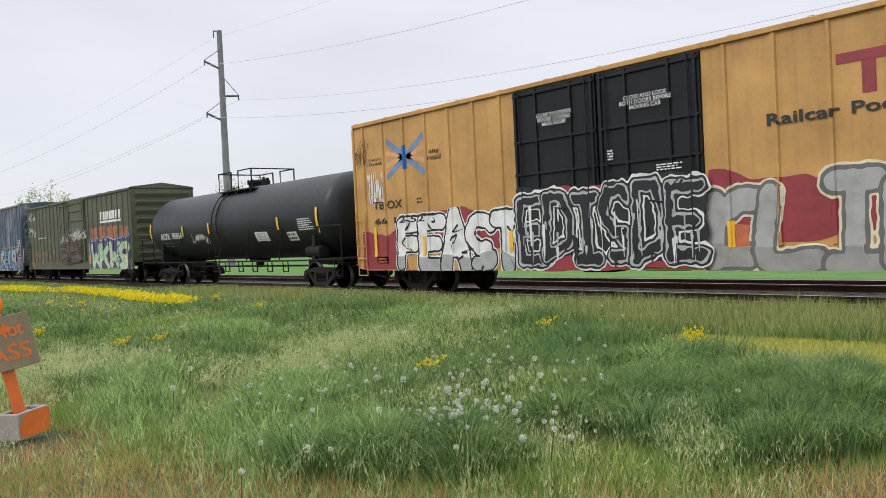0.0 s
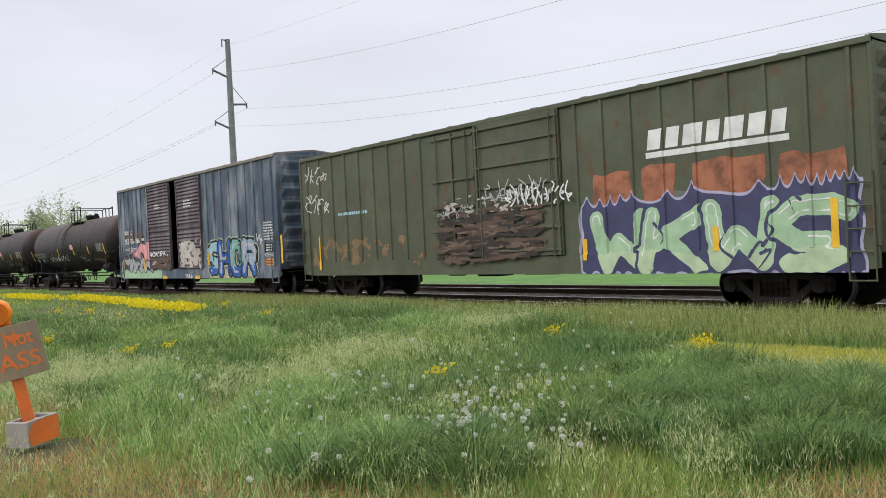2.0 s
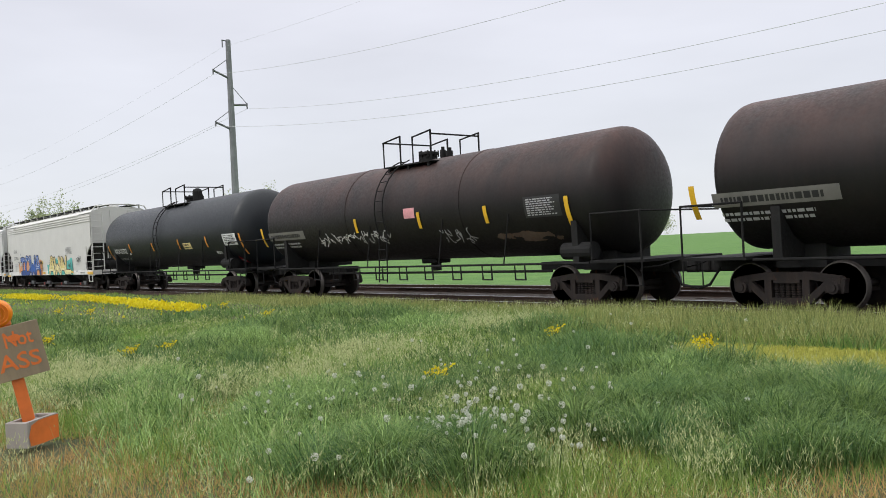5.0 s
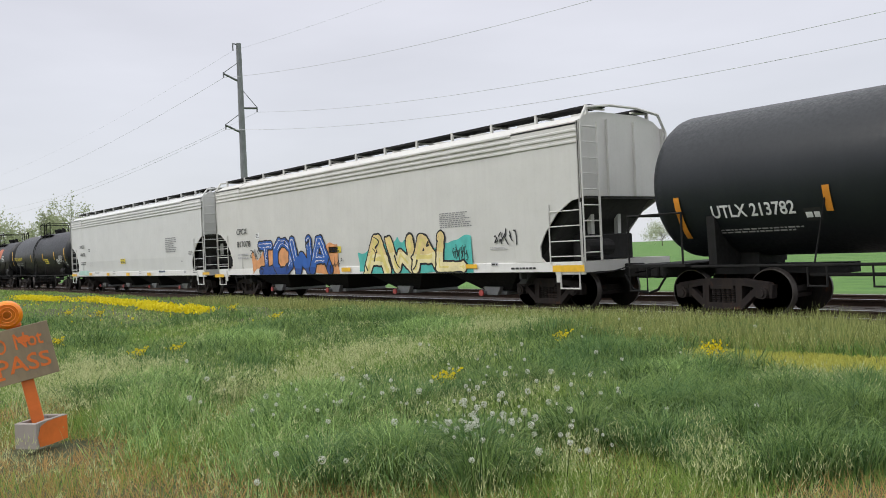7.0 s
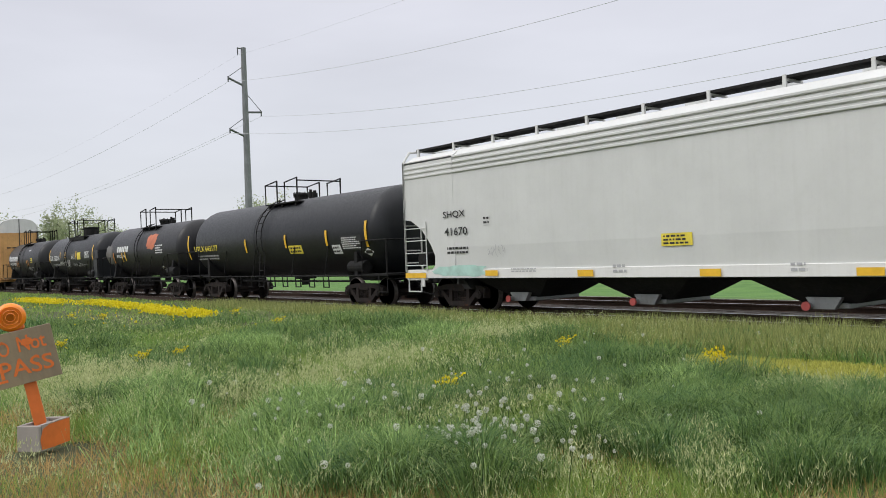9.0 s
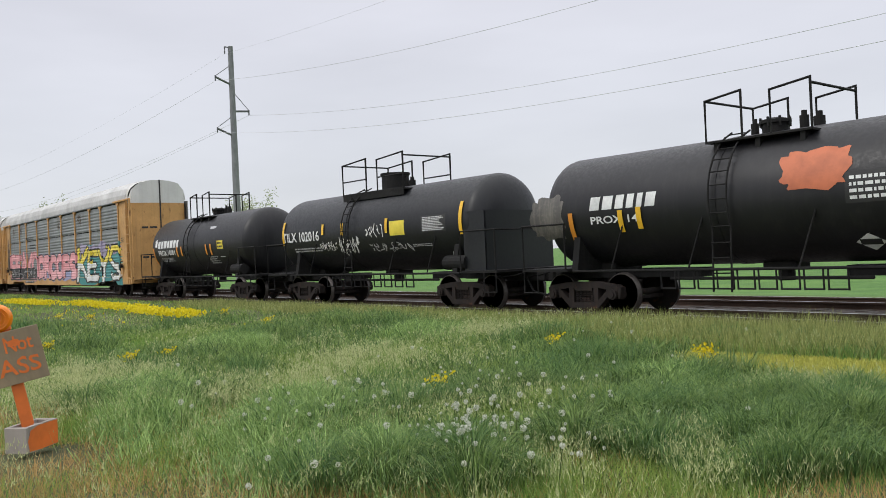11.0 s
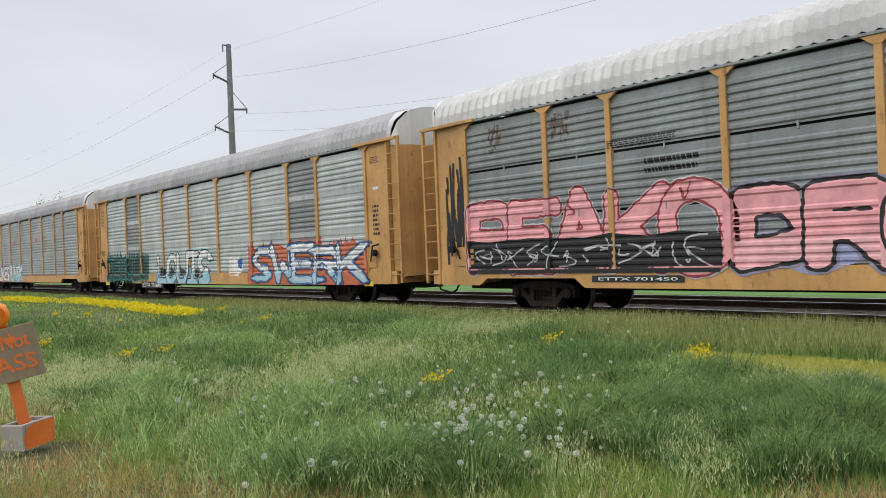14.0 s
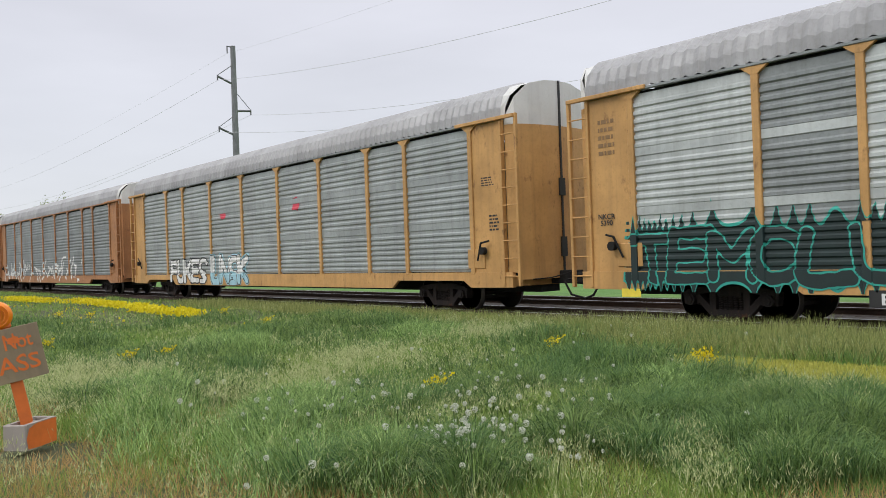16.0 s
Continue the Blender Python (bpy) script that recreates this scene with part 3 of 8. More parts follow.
# ---- boxcars ----
def boxcar(label, left, right, body, sill, eave, peak, ribs, doors, mat, roofmat, endmat, inset=2.75, rib_w=0.07, build_door=None):
    car, half = new_car("boxcar", label, "boxcar", left, right)
    c = (left + right) / 2
    b0, b1 = body[0] - c, body[1] - c
    floor = sill + 0.32
    # sides as sheets left and right of the door opening
    d0, d1 = doors[0] - c, doors[1] - c
    for s, name in ((-1, "side_wall"), (1, "side_wall")):
        y0, y1 = s * 1.56, s * 1.50
        if s < 0:
            part(name, boxed(b0, d0, y0, y1, floor, eave), mat, car)
            part(name, boxed(d1, b1, y0, y1, floor, eave), mat, car)
            part("door_header", boxed(d0, d1, y0, y1, eave - 0.12, eave), mat, car)
        else:
            part(name, boxed(b0, b1, y0, y1, floor, eave), mat, car)
    for x in ribs:
        x -= c
        bm = bmesh.new()
        prof = [(x - rib_w / 2 - 0.02, -1.562), (x - rib_w / 2, -1.60), (x + rib_w / 2, -1.60), (x + rib_w / 2 + 0.02, -1.562)]
        lo = [bm.verts.new((px, py, floor + 0.03)) for px, py in prof]
        hi = [bm.verts.new((px, py, eave - 0.10)) for px, py in prof]
        for i in range(3):
            bm.faces.new((lo[i], lo[i + 1], hi[i + 1], hi[i]))
        bm.faces.new(lo[::-1])
        bm.faces.new(hi)
        part("side_rib", bm, mat, car)
    for s in (-1, 1):
        part("roof_eave", boxed(b0, b1, s * 1.50, s * 1.625, eave - 0.10, eave + 0.012, 0.012), roofmat, car)
    # side sill, deeper between the trucks
    low = sill - 0.10
    o = [(b0, floor), (b0, low + 0.06), (b0 + 0.5, low), (b1 - 0.5, low), (b1, low + 0.06), (b1, floor)]
    for y0, y1 in ((-1.585, -1.53), (1.53, 1.585)):
        part("side_sill", plate(bmesh.new(), o, y0, y1), mat, car)
    part("floor", boxed(b0 + 0.02, b1 - 0.02, -1.5, 1.5, floor - 0.12, floor), UNDER, car)
    bm = bmesh.new()
    box(bm, -half + 0.9, half - 0.9, -0.35, 0.35, sill + 0.02, floor - 0.1)
    box(bm, -1.1, -0.2, -1.1, -0.5, sill - 0.18, floor - 0.15, 0.05)
    rod(bm, (0.6, -0.95, sill + 0.05), (1.7, -0.95, sill + 0.05), 0.2, 12)
    rod(bm, (-2.4, -0.9, sill - 0.02), (-1.8, -0.9, sill - 0.02), 0.15, 12)
    for s in (-1, 1):
        rod(bm, (s * 2.0, -1.2, sill - 0.1), (s * 5.2, -1.2, sill + 0.02), 0.018, 6)
    part("underframe", bm, UNDER, car)
    # roof: low gable of ribbed sheets
    bm = bmesh.new()
    prism(bm, [(-1.62, eave + 0.004), (0, peak), (1.62, eave + 0.004), (1.5, eave - 0.05), (-1.5, eave - 0.05)], b0, b1)
    n = 12
    for i in range(n + 1):
        x = b0 + 0.05 + (b1 - b0 - 0.1) * i / n
        prism(bm, [(-1.60, eave + 0.004), (0, peak + 0.004), (1.60, eave + 0.004), (1.55, eave + 0.045), (0, peak + 0.05), (-1.55, eave + 0.045)], x - 0.04, x + 0.04)
    part("roof", bm, roofmat, car)
    # ends with pressed horizontal corrugations
    for s, xe in ((-1, b0), (1, b1)):
        bm = bmesh.new()
        box(bm, xe - s * 0.05, xe, -1.5, 1.5, floor - 0.1, eave)
        rows = 8
        for i in range(rows):
            z0 = floor + 0.12 + i * (eave - floor - 0.2) / rows
            z1 = z0 + (eave - floor - 0.2) / rows * 0.72
            yy = 1.38
            a = [bm.verts.new(p) for p in ((xe, -yy, z0), (xe, yy, z0), (xe, yy, z1), (xe, -yy, z1))]
            zc = (z0 + z1) / 2 + (z1 - z0) * 0.22
            bb = [bm.verts.new(p) for p in ((xe + s * 0.09, -yy + 0.1, zc - 0.02), (xe + s * 0.09, yy - 0.1, zc - 0.02), (xe + s * 0.09, yy - 0.1, zc + 0.04), (xe + s * 0.09, -yy + 0.1, zc + 0.04))]
            for k in range(4):
                bm.faces.new((a[k], a[(k + 1) % 4], bb[(k + 1) % 4], bb[k]))
            bm.faces.new(bb)
        prism(bm, [(-1.58, eave - 0.02), (1.58, eave - 0.02), (0, peak - 0.012)], min(xe - s * 0.05, xe + s * 0.008), max(xe - s * 0.05, xe + s * 0.008))
        bmesh.ops.recalc_face_normals(bm, faces=bm.faces[:])
        part("end_wall", bm, endmat, car)
        for sy in (-1, 1):
            part("corner_post", boxed(xe - 0.07, xe + 0.03, sy * 1.50, sy * 1.60, floor, eave - 0.1, 0.02), mat, car)
        bm = ladder(bmesh.new(), xe - s * 0.50, xe - s * 0.05, -1.64, sill + 0.05, sill + 1.6, 4)
        pipe(bm, [(xe - s * 0.5, -1.62, sill + 0.2), (xe - s * 0.5, -1.62, sill - 0.25), (xe - s * 0.05, -1.62, sill - 0.25), (xe - s * 0.05, -1.62, sill + 0.2)], 0.016)
        part("side_ladder", bm, mat, car)
        bm = bmesh.new()
        for i in range(4):
            z = sill + 0.5 + i * 0.4
            rod(bm, (xe + s * 0.14, -1.45, z), (xe + s * 0.14, -1.0, z), 0.014, 6)
        box(bm, xe, xe + s * 0.34, -1.2, 1.2, sill + 0.30, sill + 0.34)
        part("end_ladder", bm, endmat, car)
    if build_door:
        build_door(car, c, floor, eave)
    running_gear(car, half, inset)
    return car, c


def panel_door(car, x0, x1, z0, z1, mat, rails, stiles, y=-1.60, name="door"):
    """A plug door: a sheet with proud rails and stiles."""
    d = part(name, boxed(x0 + 0.01, x1 - 0.01, y, y + 0.06, z0, z1), mat, car)
    bm = bmesh.new()
    for z in rails:
        box(bm, x0 + 0.02, x1 - 0.02, y - 0.045, y, z - 0.03, z + 0.03, 0.008)
    for x in stiles:
        box(bm, x - 0.03, x + 0.03, y - 0.05, y, z0 + 0.02, z1 - 0.02, 0.008)
    part("door_frame", bm, mat, d)
    bm = bmesh.new()
    xm = (x0 + x1) / 2
    for x in (x0 + 0.25, x1 - 0.25):
        rod(bm, (x, y - 0.06, z0 - 0.05), (x, y - 0.06, z1), 0.018, 6)
    rod(bm, (xm, y - 0.07, z0 + 1.0), (xm + 0.35, y - 0.09, z0 + 0.95), 0.02, 6)
    part("locking_bar", bm, mat, d)
    return d


def louvre_door(car, x0, x1, z0, z1, mat, n=24, y=-1.60):
    """A door of pressed horizontal corrugations in two panels."""
    d = part("door", boxed(x0, x1, y, y + 0.05, z0, z1), mat, car)
    bm = bmesh.new()
    mid = z0 + 0.46 * (z1 - z0)
    for i in range(n):
        a = z0 + 0.08 + i * (z1 - z0 - 0.16) / n
        b = a + (z1 - z0 - 0.16) / n
        if abs((a + b) / 2 - mid) < 0.09:
            continue
        prism(bm, [(y, a + 0.005), (y - 0.05, a + 0.03), (y - 0.05, a + 0.055), (y, b - 0.005)], x0 + 0.06, x1 - 0.06)
    part("corrugation", bm, mat, d)
    bm = bmesh.new()
    for x in (x0, x1 - 0.06):
        box(bm, x, x + 0.06, y - 0.06, y, z0, z1, 0.008)
    for z in (z0, mid - 0.05, z1 - 0.08):
        box(bm, x0 + 0.061, x1 - 0.061, y - 0.06, y, z, z + 0.08, 0.008)
    part("door_frame", bm, mat, d)
    return d


# ---- tank cars ----
def tank_car(label, left, right, shell, radius, zc, mat, cage, bands, inset=2.45, tape=REFLYEL, shield=False, dome="small"):
    """shell: ends of the tank. cage: centre and half length of the platform along the train, kind and height of its railing."""
    car, half = new_car("tank_car", label, "tank car", left, right)
    c = (left + right) / 2
    s0, s1 = shell[0] - c, shell[1] - c
    R = radius
    dep = R * 0.42
    rings = []
    for i in range(9):
        a = (math.pi / 2) * i / 8
        rings.append((s0 + dep - dep * math.cos(a), max(0.02, R * math.sin(a) ** 0.8)))
    rings += [(s1 - (p - s0), r) for p, r in rings[::-1]]
    tank = part("tank_shell", lathe(bmesh.new(), rings, "x", 72, (0, 0, zc)), mat, car, smooth=True)
    # weld seams and bands
    for x in bands:
        part("shell_band", lathe(bmesh.new(), [(x - c - 0.09, R - 0.01), (x - c - 0.085, R + 0.012), (x - c + 0.085, R + 0.012), (x - c + 0.09, R - 0.01)], "x", 64, (0, 0, zc)), mat, tank)
    top = zc + R
    # platform with railings, manway, valves and ladder
    cx, ch = cage[0] - c, cage[1]
    plat = part("platform", boxed(cx - ch, cx + ch, -0.95, 0.95, top - 0.17, top - 0.13), UNDER, car)
    bm = bmesh.new()
    for x in (cx - ch + 0.2, cx, cx + ch - 0.2):
        box(bm, x - 0.05, x + 0.05, -0.9, 0.9, top - 0.36, top - 0.17)
    part("platform_bracket", bm, UNDER, plat)
    for sy in (-1, 1):
        y = sy * 0.93
        zt = top + cage[3]
        for a, b in ((cx - ch, cx - 0.3), (cx + 0.3, cx + ch)):
            bm = bmesh.new()
            pipe(bm, [(a, y, top - 0.17), (a, y, zt), (b, y, zt + (0.10 if cage[2] else 0)), (b, y, top - 0.17)], 0.023, 8)
            if cage[2] > 1:
                rod(bm, (a, y, top + 0.3), (b, y, top + 0.3), 0.022, 6)
            part("railing", bm, UNDER, plat)
        if cage[2] > 1:
            part("side_plate", boxed(cx - ch, cx + ch, y - 0.012, y + 0.012, top - 0.34, top - 0.10, 0.004), UNDER, plat)
    for x in (cx - ch, cx + ch):
        part("end_railing", pipe(bmesh.new(), [(x, -0.93, top + cage[3]), (x, 0.93, top + cage[3])], 0.027, 6), UNDER, plat)
    bm = bmesh.new()
    lathe(bm, [(top - 0.1, 0.26), (top + 0.16, 0.26), (top + 0.17, 0.31), (top + 0.23, 0.31), (top + 0.28, 0.16)], "z", 20, (cx - 0.1, 0, 0))
    for k in range(8):
        a = k * math.pi / 4
        rod(bm, (cx - 0.1 + 0.29 * math.cos(a), 0.29 * math.sin(a), top + 0.1), (cx - 0.1 + 0.29 * math.cos(a), 0.29 * math.sin(a), top + 0.29), 0.026, 6)
    part("manway", bm, UNDER, plat, "bolted manway cover")
    bm = bmesh.new()
    for dx, h, r in ((0.45, 0.26, 0.09), (0.75, 0.20, 0.11), (-0.6, 0.24, 0.08)):
        if abs(dx) < ch - 0.15:
            rod(bm, (cx + dx, 0.1, top - 0.1), (cx + dx, 0.1, top + h), r, 12)
            rod(bm, (cx + dx, 0.1, top + h), (cx + dx, 0.1, top + h + 0.1), r * 0.6, 10)
    part("valve", bm, UNDER, plat)
    if cage[2] > 1:
        bm = lathe(bmesh.new(), [(top - 0.1, 0.44), (top + 0.40, 0.44), (top + 0.42, 0.48), (top + 0.48, 0.48), (top + 0.50, 0.2)], "z", 28, (cx, 0, 0))
        part("valve_housing", bm, UNDER, plat, "round dark protective housing")
    if dome == "wide":
        bm = bmesh.new()
        lathe(bm, [(top - 0.1, 0.22), (top + 0.42, 0.22), (top + 0.52, 0.18), (top + 0.58, 0.06)], "z", 20, (cx + 0.55, 0, 0))
        part("valve_bonnet", bm, UNDER, plat)
    # side ladder
    bm = bmesh.new()
    lx = cx - ch * 0.55
    for x in (lx - 0.2, lx + 0.2):
        pts = [(x, -math.sin(a) * (R + 0.12), zc + math.cos(a) * (R + 0.12)) for a in [radians(d) for d in range(18, 115, 12)]] + [(x, -R - 0.05, 0.55)]
        pipe(bm, pts, 0.02, 6)
    for d in range(24, 120, 11):
        a = radians(d)
        rod(bm, (lx - 0.2, -math.sin(a) * (R + 0.12), zc + math.cos(a) * (R + 0.12)), (lx + 0.2, -math.sin(a) * (R + 0.12), zc + math.cos(a) * (R + 0.12)), 0.014, 6)
    for k in range(4):
        z = 0.62 + k * 0.3
        rod(bm, (lx - 0.2, -R - 0.05, z), (lx + 0.2, -R - 0.05, z), 0.014, 6)
    part("ladder", bm, UNDER, car)
    # saddles, stub sills, end platforms, walkway and under gear
    for s in (-1, 1):
        xs = s * (half - inset)
        bm = bmesh.new()
        prism(bm, [(-1.35, 1.02), (1.35, 1.02), (R * 0.92, zc - R * 0.45), (R * 0.6, zc - R * 0.82), (0, zc - R), (-R * 0.6, zc - R * 0.82), (-R * 0.92, zc - R * 0.45)], xs - 0.09, xs + 0.09)
        box(bm, xs - 0.5, xs + 0.5, -0.5, 0.5, 0.80, zc - R + 0.1)
        part("saddle", bm, UNDER, car)
        bm = bmesh.new()
        box(bm, s * (half - 1.9), s * (half - 0.45), -1.50, 1.50, 1.00, 1.06)
        box(bm, s * (half - 4.6), s * (half - 0.7), -0.25, 0.25, 0.80, 1.0)
        part("end_platform", bm, UNDER, car)
        bm = bmesh.new()
        xe = s * (half - 0.5)
        pipe(bm, [(s * (half - 1.85), -1.50, 1.05), (s * (half - 1.85), -1.50, 2.1), (xe, -1.50, 2.1), (xe, -1.50, 1.05)], 0.022)
        part("end_railing", bm, UNDER, car)
        part("end_railing", pipe(bmesh.new(), [(xe, -1.50, 2.1), (xe, 1.50, 2.1)], 0.022), UNDER, car)
        bm = bmesh.new()
        pipe(bm, [(xe, -1.5, 1.0), (xe, -1.5, 0.5), (s * (half - 0.95), -1.5, 0.5), (s * (half - 0.95), -1.5, 1.0)], 0.016)
        part("step", bm, UNDER, car)
        bm = bmesh.new()
        if s > 0:
            rod(bm, (xs - 0.45, -1.2, 1.28), (xs + 0.45, -1.2, 1.28), 0.2, 14)
            part("air_reservoir", bm, UNDER, car)
        else:
            bm.free()
    bm = bmesh.new()
    rod(bm, (-half + 2.0, -1.42, 1.0), (half - 2.0, -1.42, 1.0), 0.028, 6)
    n = 9
    for i in range(n):
        x = -half + 4.4 + i * (2 * half - 8.8) / (n - 1)
        pipe(bm, [(x, -1.42, 1.0), (x, -1.40, 0.62), (x + 0.35, -1.40, 0.62), (x + 0.35, -1.42, 1.0)], 0.018)
    rod(bm, (-half + 4, -0.5, 0.78), (half - 4, -0.5, 0.78), 0.035, 6)
    part("safety_rail", bm, UNDER, car)
    for x in (-0.62, -0.22, 0.25, 0.6):
        part("rail_stay", rod(bmesh.new(), (x * half * 0.8, -1.42, 1.0), (x * half * 0.8 + 0.28, -R * 0.96, zc - R * 0.25), 0.018, 6), UNDER, car)
    bm = bmesh.new()
    rod(bm, (cx, 0, zc - R - 0.35), (cx, 0, zc - R + 0.05), 0.16, 12)
    box(bm, cx - 0.35, cx + 0.35, -0.3, 0.3, zc - R - 0.12, zc - R + 0.05, 0.03)
    part("bottom_outlet", bm, UNDER, car)
    if shield:
        xs = s1 + 0.04
        part("head_shield", plate(bmesh.new(), [(xs - 0.75, 1.06), (xs + 0.08, 1.06), (xs + 0.08, zc + 0.25), (xs - 0.75, zc + 0.25)], -1.30, -1.26), mat, car)
        part("head_shield", boxed(xs + 0.05, xs + 0.10, -1.26, 1.26, 1.06, zc + 0.25), mat, car)
    running_gear(car, half, inset)
    return car, c


# ---- covered hoppers ----
def covered_hopper(label, left, right, body, sill, top, mat):
    car, half = new_car("covered_hopper", label, "hopper car", left, right)
    c = (left + right) / 2
    b0, b1 = body[0] - c, body[1] - c
    ztop = top - 0.36
    zs = sill + 0.30
    # curved side sheets: cross section
    sec = [(-1.56, zs), (-1.595, zs + 0.6), (-1.60, zs + 1.4), (-1.585, ztop - 0.35), (-1.56, ztop - 0.12), (-1.50, ztop), (-1.30, ztop + 0.16), (-0.75, ztop + 0.27), (0, ztop + 0.30)]
    sec = sec + [(-y, z) for y, z in sec[-2::-1]]
    hip = 2.2
    cuts = []
    bm = prism(bmesh.new(), sec, b0 + hip, b1 - hip)
    part("body", bm, mat, car, smooth=False)
    for s, xe in ((-1, b0), (1, b1)):
        xi = xe - s * hip
        # side sheet over the end, with its big rounded opening
        for sy in (-1, 1):
            o = [(xi, zs), (xi, ztop)]
            o += [(xe, ztop), (xe, zs + 1.45), (xe - s * 0.30, zs + 1.40), (xe - s * 0.75, zs + 1.15), (xe - s * 1.15, zs + 0.72), (xe - s * 1.35, zs + 0.38), (xe - s * 1.33, zs + 0.12), (xe - s * 1.2, zs)]
            part("end_side_sheet", plate(bmesh.new(), o, sy * 1.60, sy * 1.565), mat, car)
        bm = bmesh.new()
        prism(bm, [(-1.565, zs + 1.5), (-1.565, ztop), (-1.30, ztop + 0.16), (-0.75, ztop + 0.27), (0.75, ztop + 0.27), (1.30, ztop + 0.16), (1.565, ztop), (1.565, zs + 1.5)], xi, xe - s * 0.10)
        part("end_wall", bm, mat, car)
        # sloping end sheet of the last bay, its shade painted in as dark grey
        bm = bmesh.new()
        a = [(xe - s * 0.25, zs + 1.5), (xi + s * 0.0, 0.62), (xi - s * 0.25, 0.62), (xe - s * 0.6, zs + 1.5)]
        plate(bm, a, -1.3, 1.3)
        part("slope_sheet", bm, RECESSGREY, car, "slope sheet with the recess shade put into its dark grey")
        # bulkhead and ceiling added in the same shade grey to darken the opening
        part("shade_bulkhead", boxed(min(xi, xi + s * 0.06), max(xi, xi + s * 0.06), -1.5, 1.5, 0.75, zs + 1.5), RECESSGREY, car)
        part("shade_ceiling", boxed(min(xi, xe - s * 0.12), max(xi, xe - s * 0.12), -1.54, 1.54, zs + 1.44, zs + 1.495), RECESSGREY, car)
        bm = boxed(min(xe - s * 0.95, xe - s * 0.55), max(xe - s * 0.95, xe - s * 0.55), -0.9, 0.9, zs, zs + 0.62, 0.03)
        rod(bm, (xe - s * 0.3, -1.25, zs + 0.3), (xe - s * 0.3, -0.35, zs + 0.3), 0.2, 14)
        part("brake_gear", bm, UNDER, car, "dark brake cylinder and reservoir")
        bm = bmesh.new()
        for y in (-0.5, 0.5):
            box(bm, xe - s * 0.75, xe - s * 0.63, y - 0.06, y + 0.06, zs, zs + 1.5)
            box(bm, xe - s * 0.11, xe - s * 0.03, y - 0.04, y + 0.04, zs + 1.5, ztop + 0.1)
        part("end_post", bm, mat, car)
        bm = boxed(xe - s * 1.9, xe, -1.5, 1.5, sill + 0.16, sill + 0.26)
        box(bm, xe - s * 0.05, xe + s * 0.02, -1.6, 1.6, sill + 0.05, zs)
        part("end_sill", bm, mat, car)
        # ladders at the corner
        bm = ladder(bmesh.new(), xe - s * 0.02, xe - s * 0.02, -1.64, zs, ztop, 2)
        ladder(bm, xe - s * 1.0, xe, -1.63, zs - 0.05, zs + 1.35, 4)
        ladder(bm, xe, xe + s * 0.001, -1.60, zs, zs + 0.1, 1)
        for i in range(9):
            z = zs + 0.2 + i * 0.36
            if z < ztop:
                rod(bm, (xe + s * 0.03, -1.56, z), (xe + s * 0.03, -1.0, z), 0.016, 6)
        rod(bm, (xe + s * 0.03, -1.58, zs), (xe + s * 0.03, -1.58, ztop), 0.022, 6)
        rod(bm, (xe + s * 0.03, -1.0, zs), (xe + s * 0.03, -1.0, ztop), 0.03, 6)
        pipe(bm, [(xe + s * 0.03, -1.58, ztop), (xe + s * 0.02, -1.35, ztop + 0.32), (xe + s * 0.02, -0.5, ztop + 0.42), (xe + s * 0.02, 0.5, ztop + 0.42), (xe + s * 0.02, 1.35, ztop + 0.32), (xe + s * 0.03, 1.62, ztop - 0.1), (xe + s * 0.03, 1.62, ztop - 0.7)], 0.035)
        pipe(bm, [(xe - s * 0.7, -1.62, sill + 0.1), (xe - s * 0.7, -1.62, sill - 0.32), (xe - s * 0.12, -1.62, sill - 0.32), (xe - s * 0.12, -1.62, sill + 0.1)], 0.02)
        part("ladder", bm, mat, car)
        bm = boxed(xe - s * 0.85, xe - s * 0.72, -1.625, -1.59, sill - 0.18, sill + 0.25, 0.01)
        part("jacking_pad", bm, mat, car)
    # top chord mouldings
    for k, (z, y) in enumerate(((ztop - 0.05, -1.60), (ztop - 0.20, -1.625), (ztop - 0.33, -1.63), (ztop - 0.46, -1.63))):
        part("side_moulding", boxed(b0 + 0.02, b1 - 0.02, y, y + 0.07, z - 0.035, z + 0.035, 0.015), mat, car)
    # side sill, in a white raised to stand in for its catch light
    for y0, y1 in ((-1.60, -1.52), (1.52, 1.60)):
        bm = bmesh.new()
        box(bm, b0 + 0.9, b1 - 0.9, y0, y1, sill + 0.06, sill + 0.30, 0.01)
        box(bm, b0, b0 + 0.899, y0, y1, sill, sill + 0.30, 0.01)
        box(bm, b1 - 0.899, b1, y0, y1, sill, sill + 0.30, 0.01)
        part("side_sill", bm, SILLCATCHLIGHT, car, "white sill with its catch light put into the paint")
    bm = boxed(b0 + 0.5, b1 - 0.5, -0.3, 0.3, 0.80, 1.1)
    part("centre_sill", bm, UNDER, car)
    # four hopper bays with outlet gates
    for xc in (-5.9, -1.9, 2.05, 6.0):
        bm = bmesh.new()
        v = []
        for (hx, hy, z) in ((1.55, 1.45, sill + 0.16), (0.50, 0.75, 0.40)):
            v.append([bm.verts.new((xc + a * hx, b * hy, z)) for a, b in ((-1, -1), (1, -1), (1, 1), (-1, 1))])
        for k in range(4):
            bm.faces.new((v[0][k], v[0][(k + 1) % 4], v[1][(k + 1) % 4], v[1][k]))
        bm.faces.new(v[1])
        bm.faces.new(v[0][::-1])
        bmesh.ops.recalc_face_normals(bm, faces=bm.faces[:])
        bay = part("hopper_bay", bm, UNDER, car)
        bm = boxed(xc - 0.42, xc + 0.42, -0.84, 0.84, 0.30, 0.41, 0.02)
        rod(bm, (xc - 0.25, -1.12, 0.36), (xc - 0.25, 1.0, 0.36), 0.06, 8)
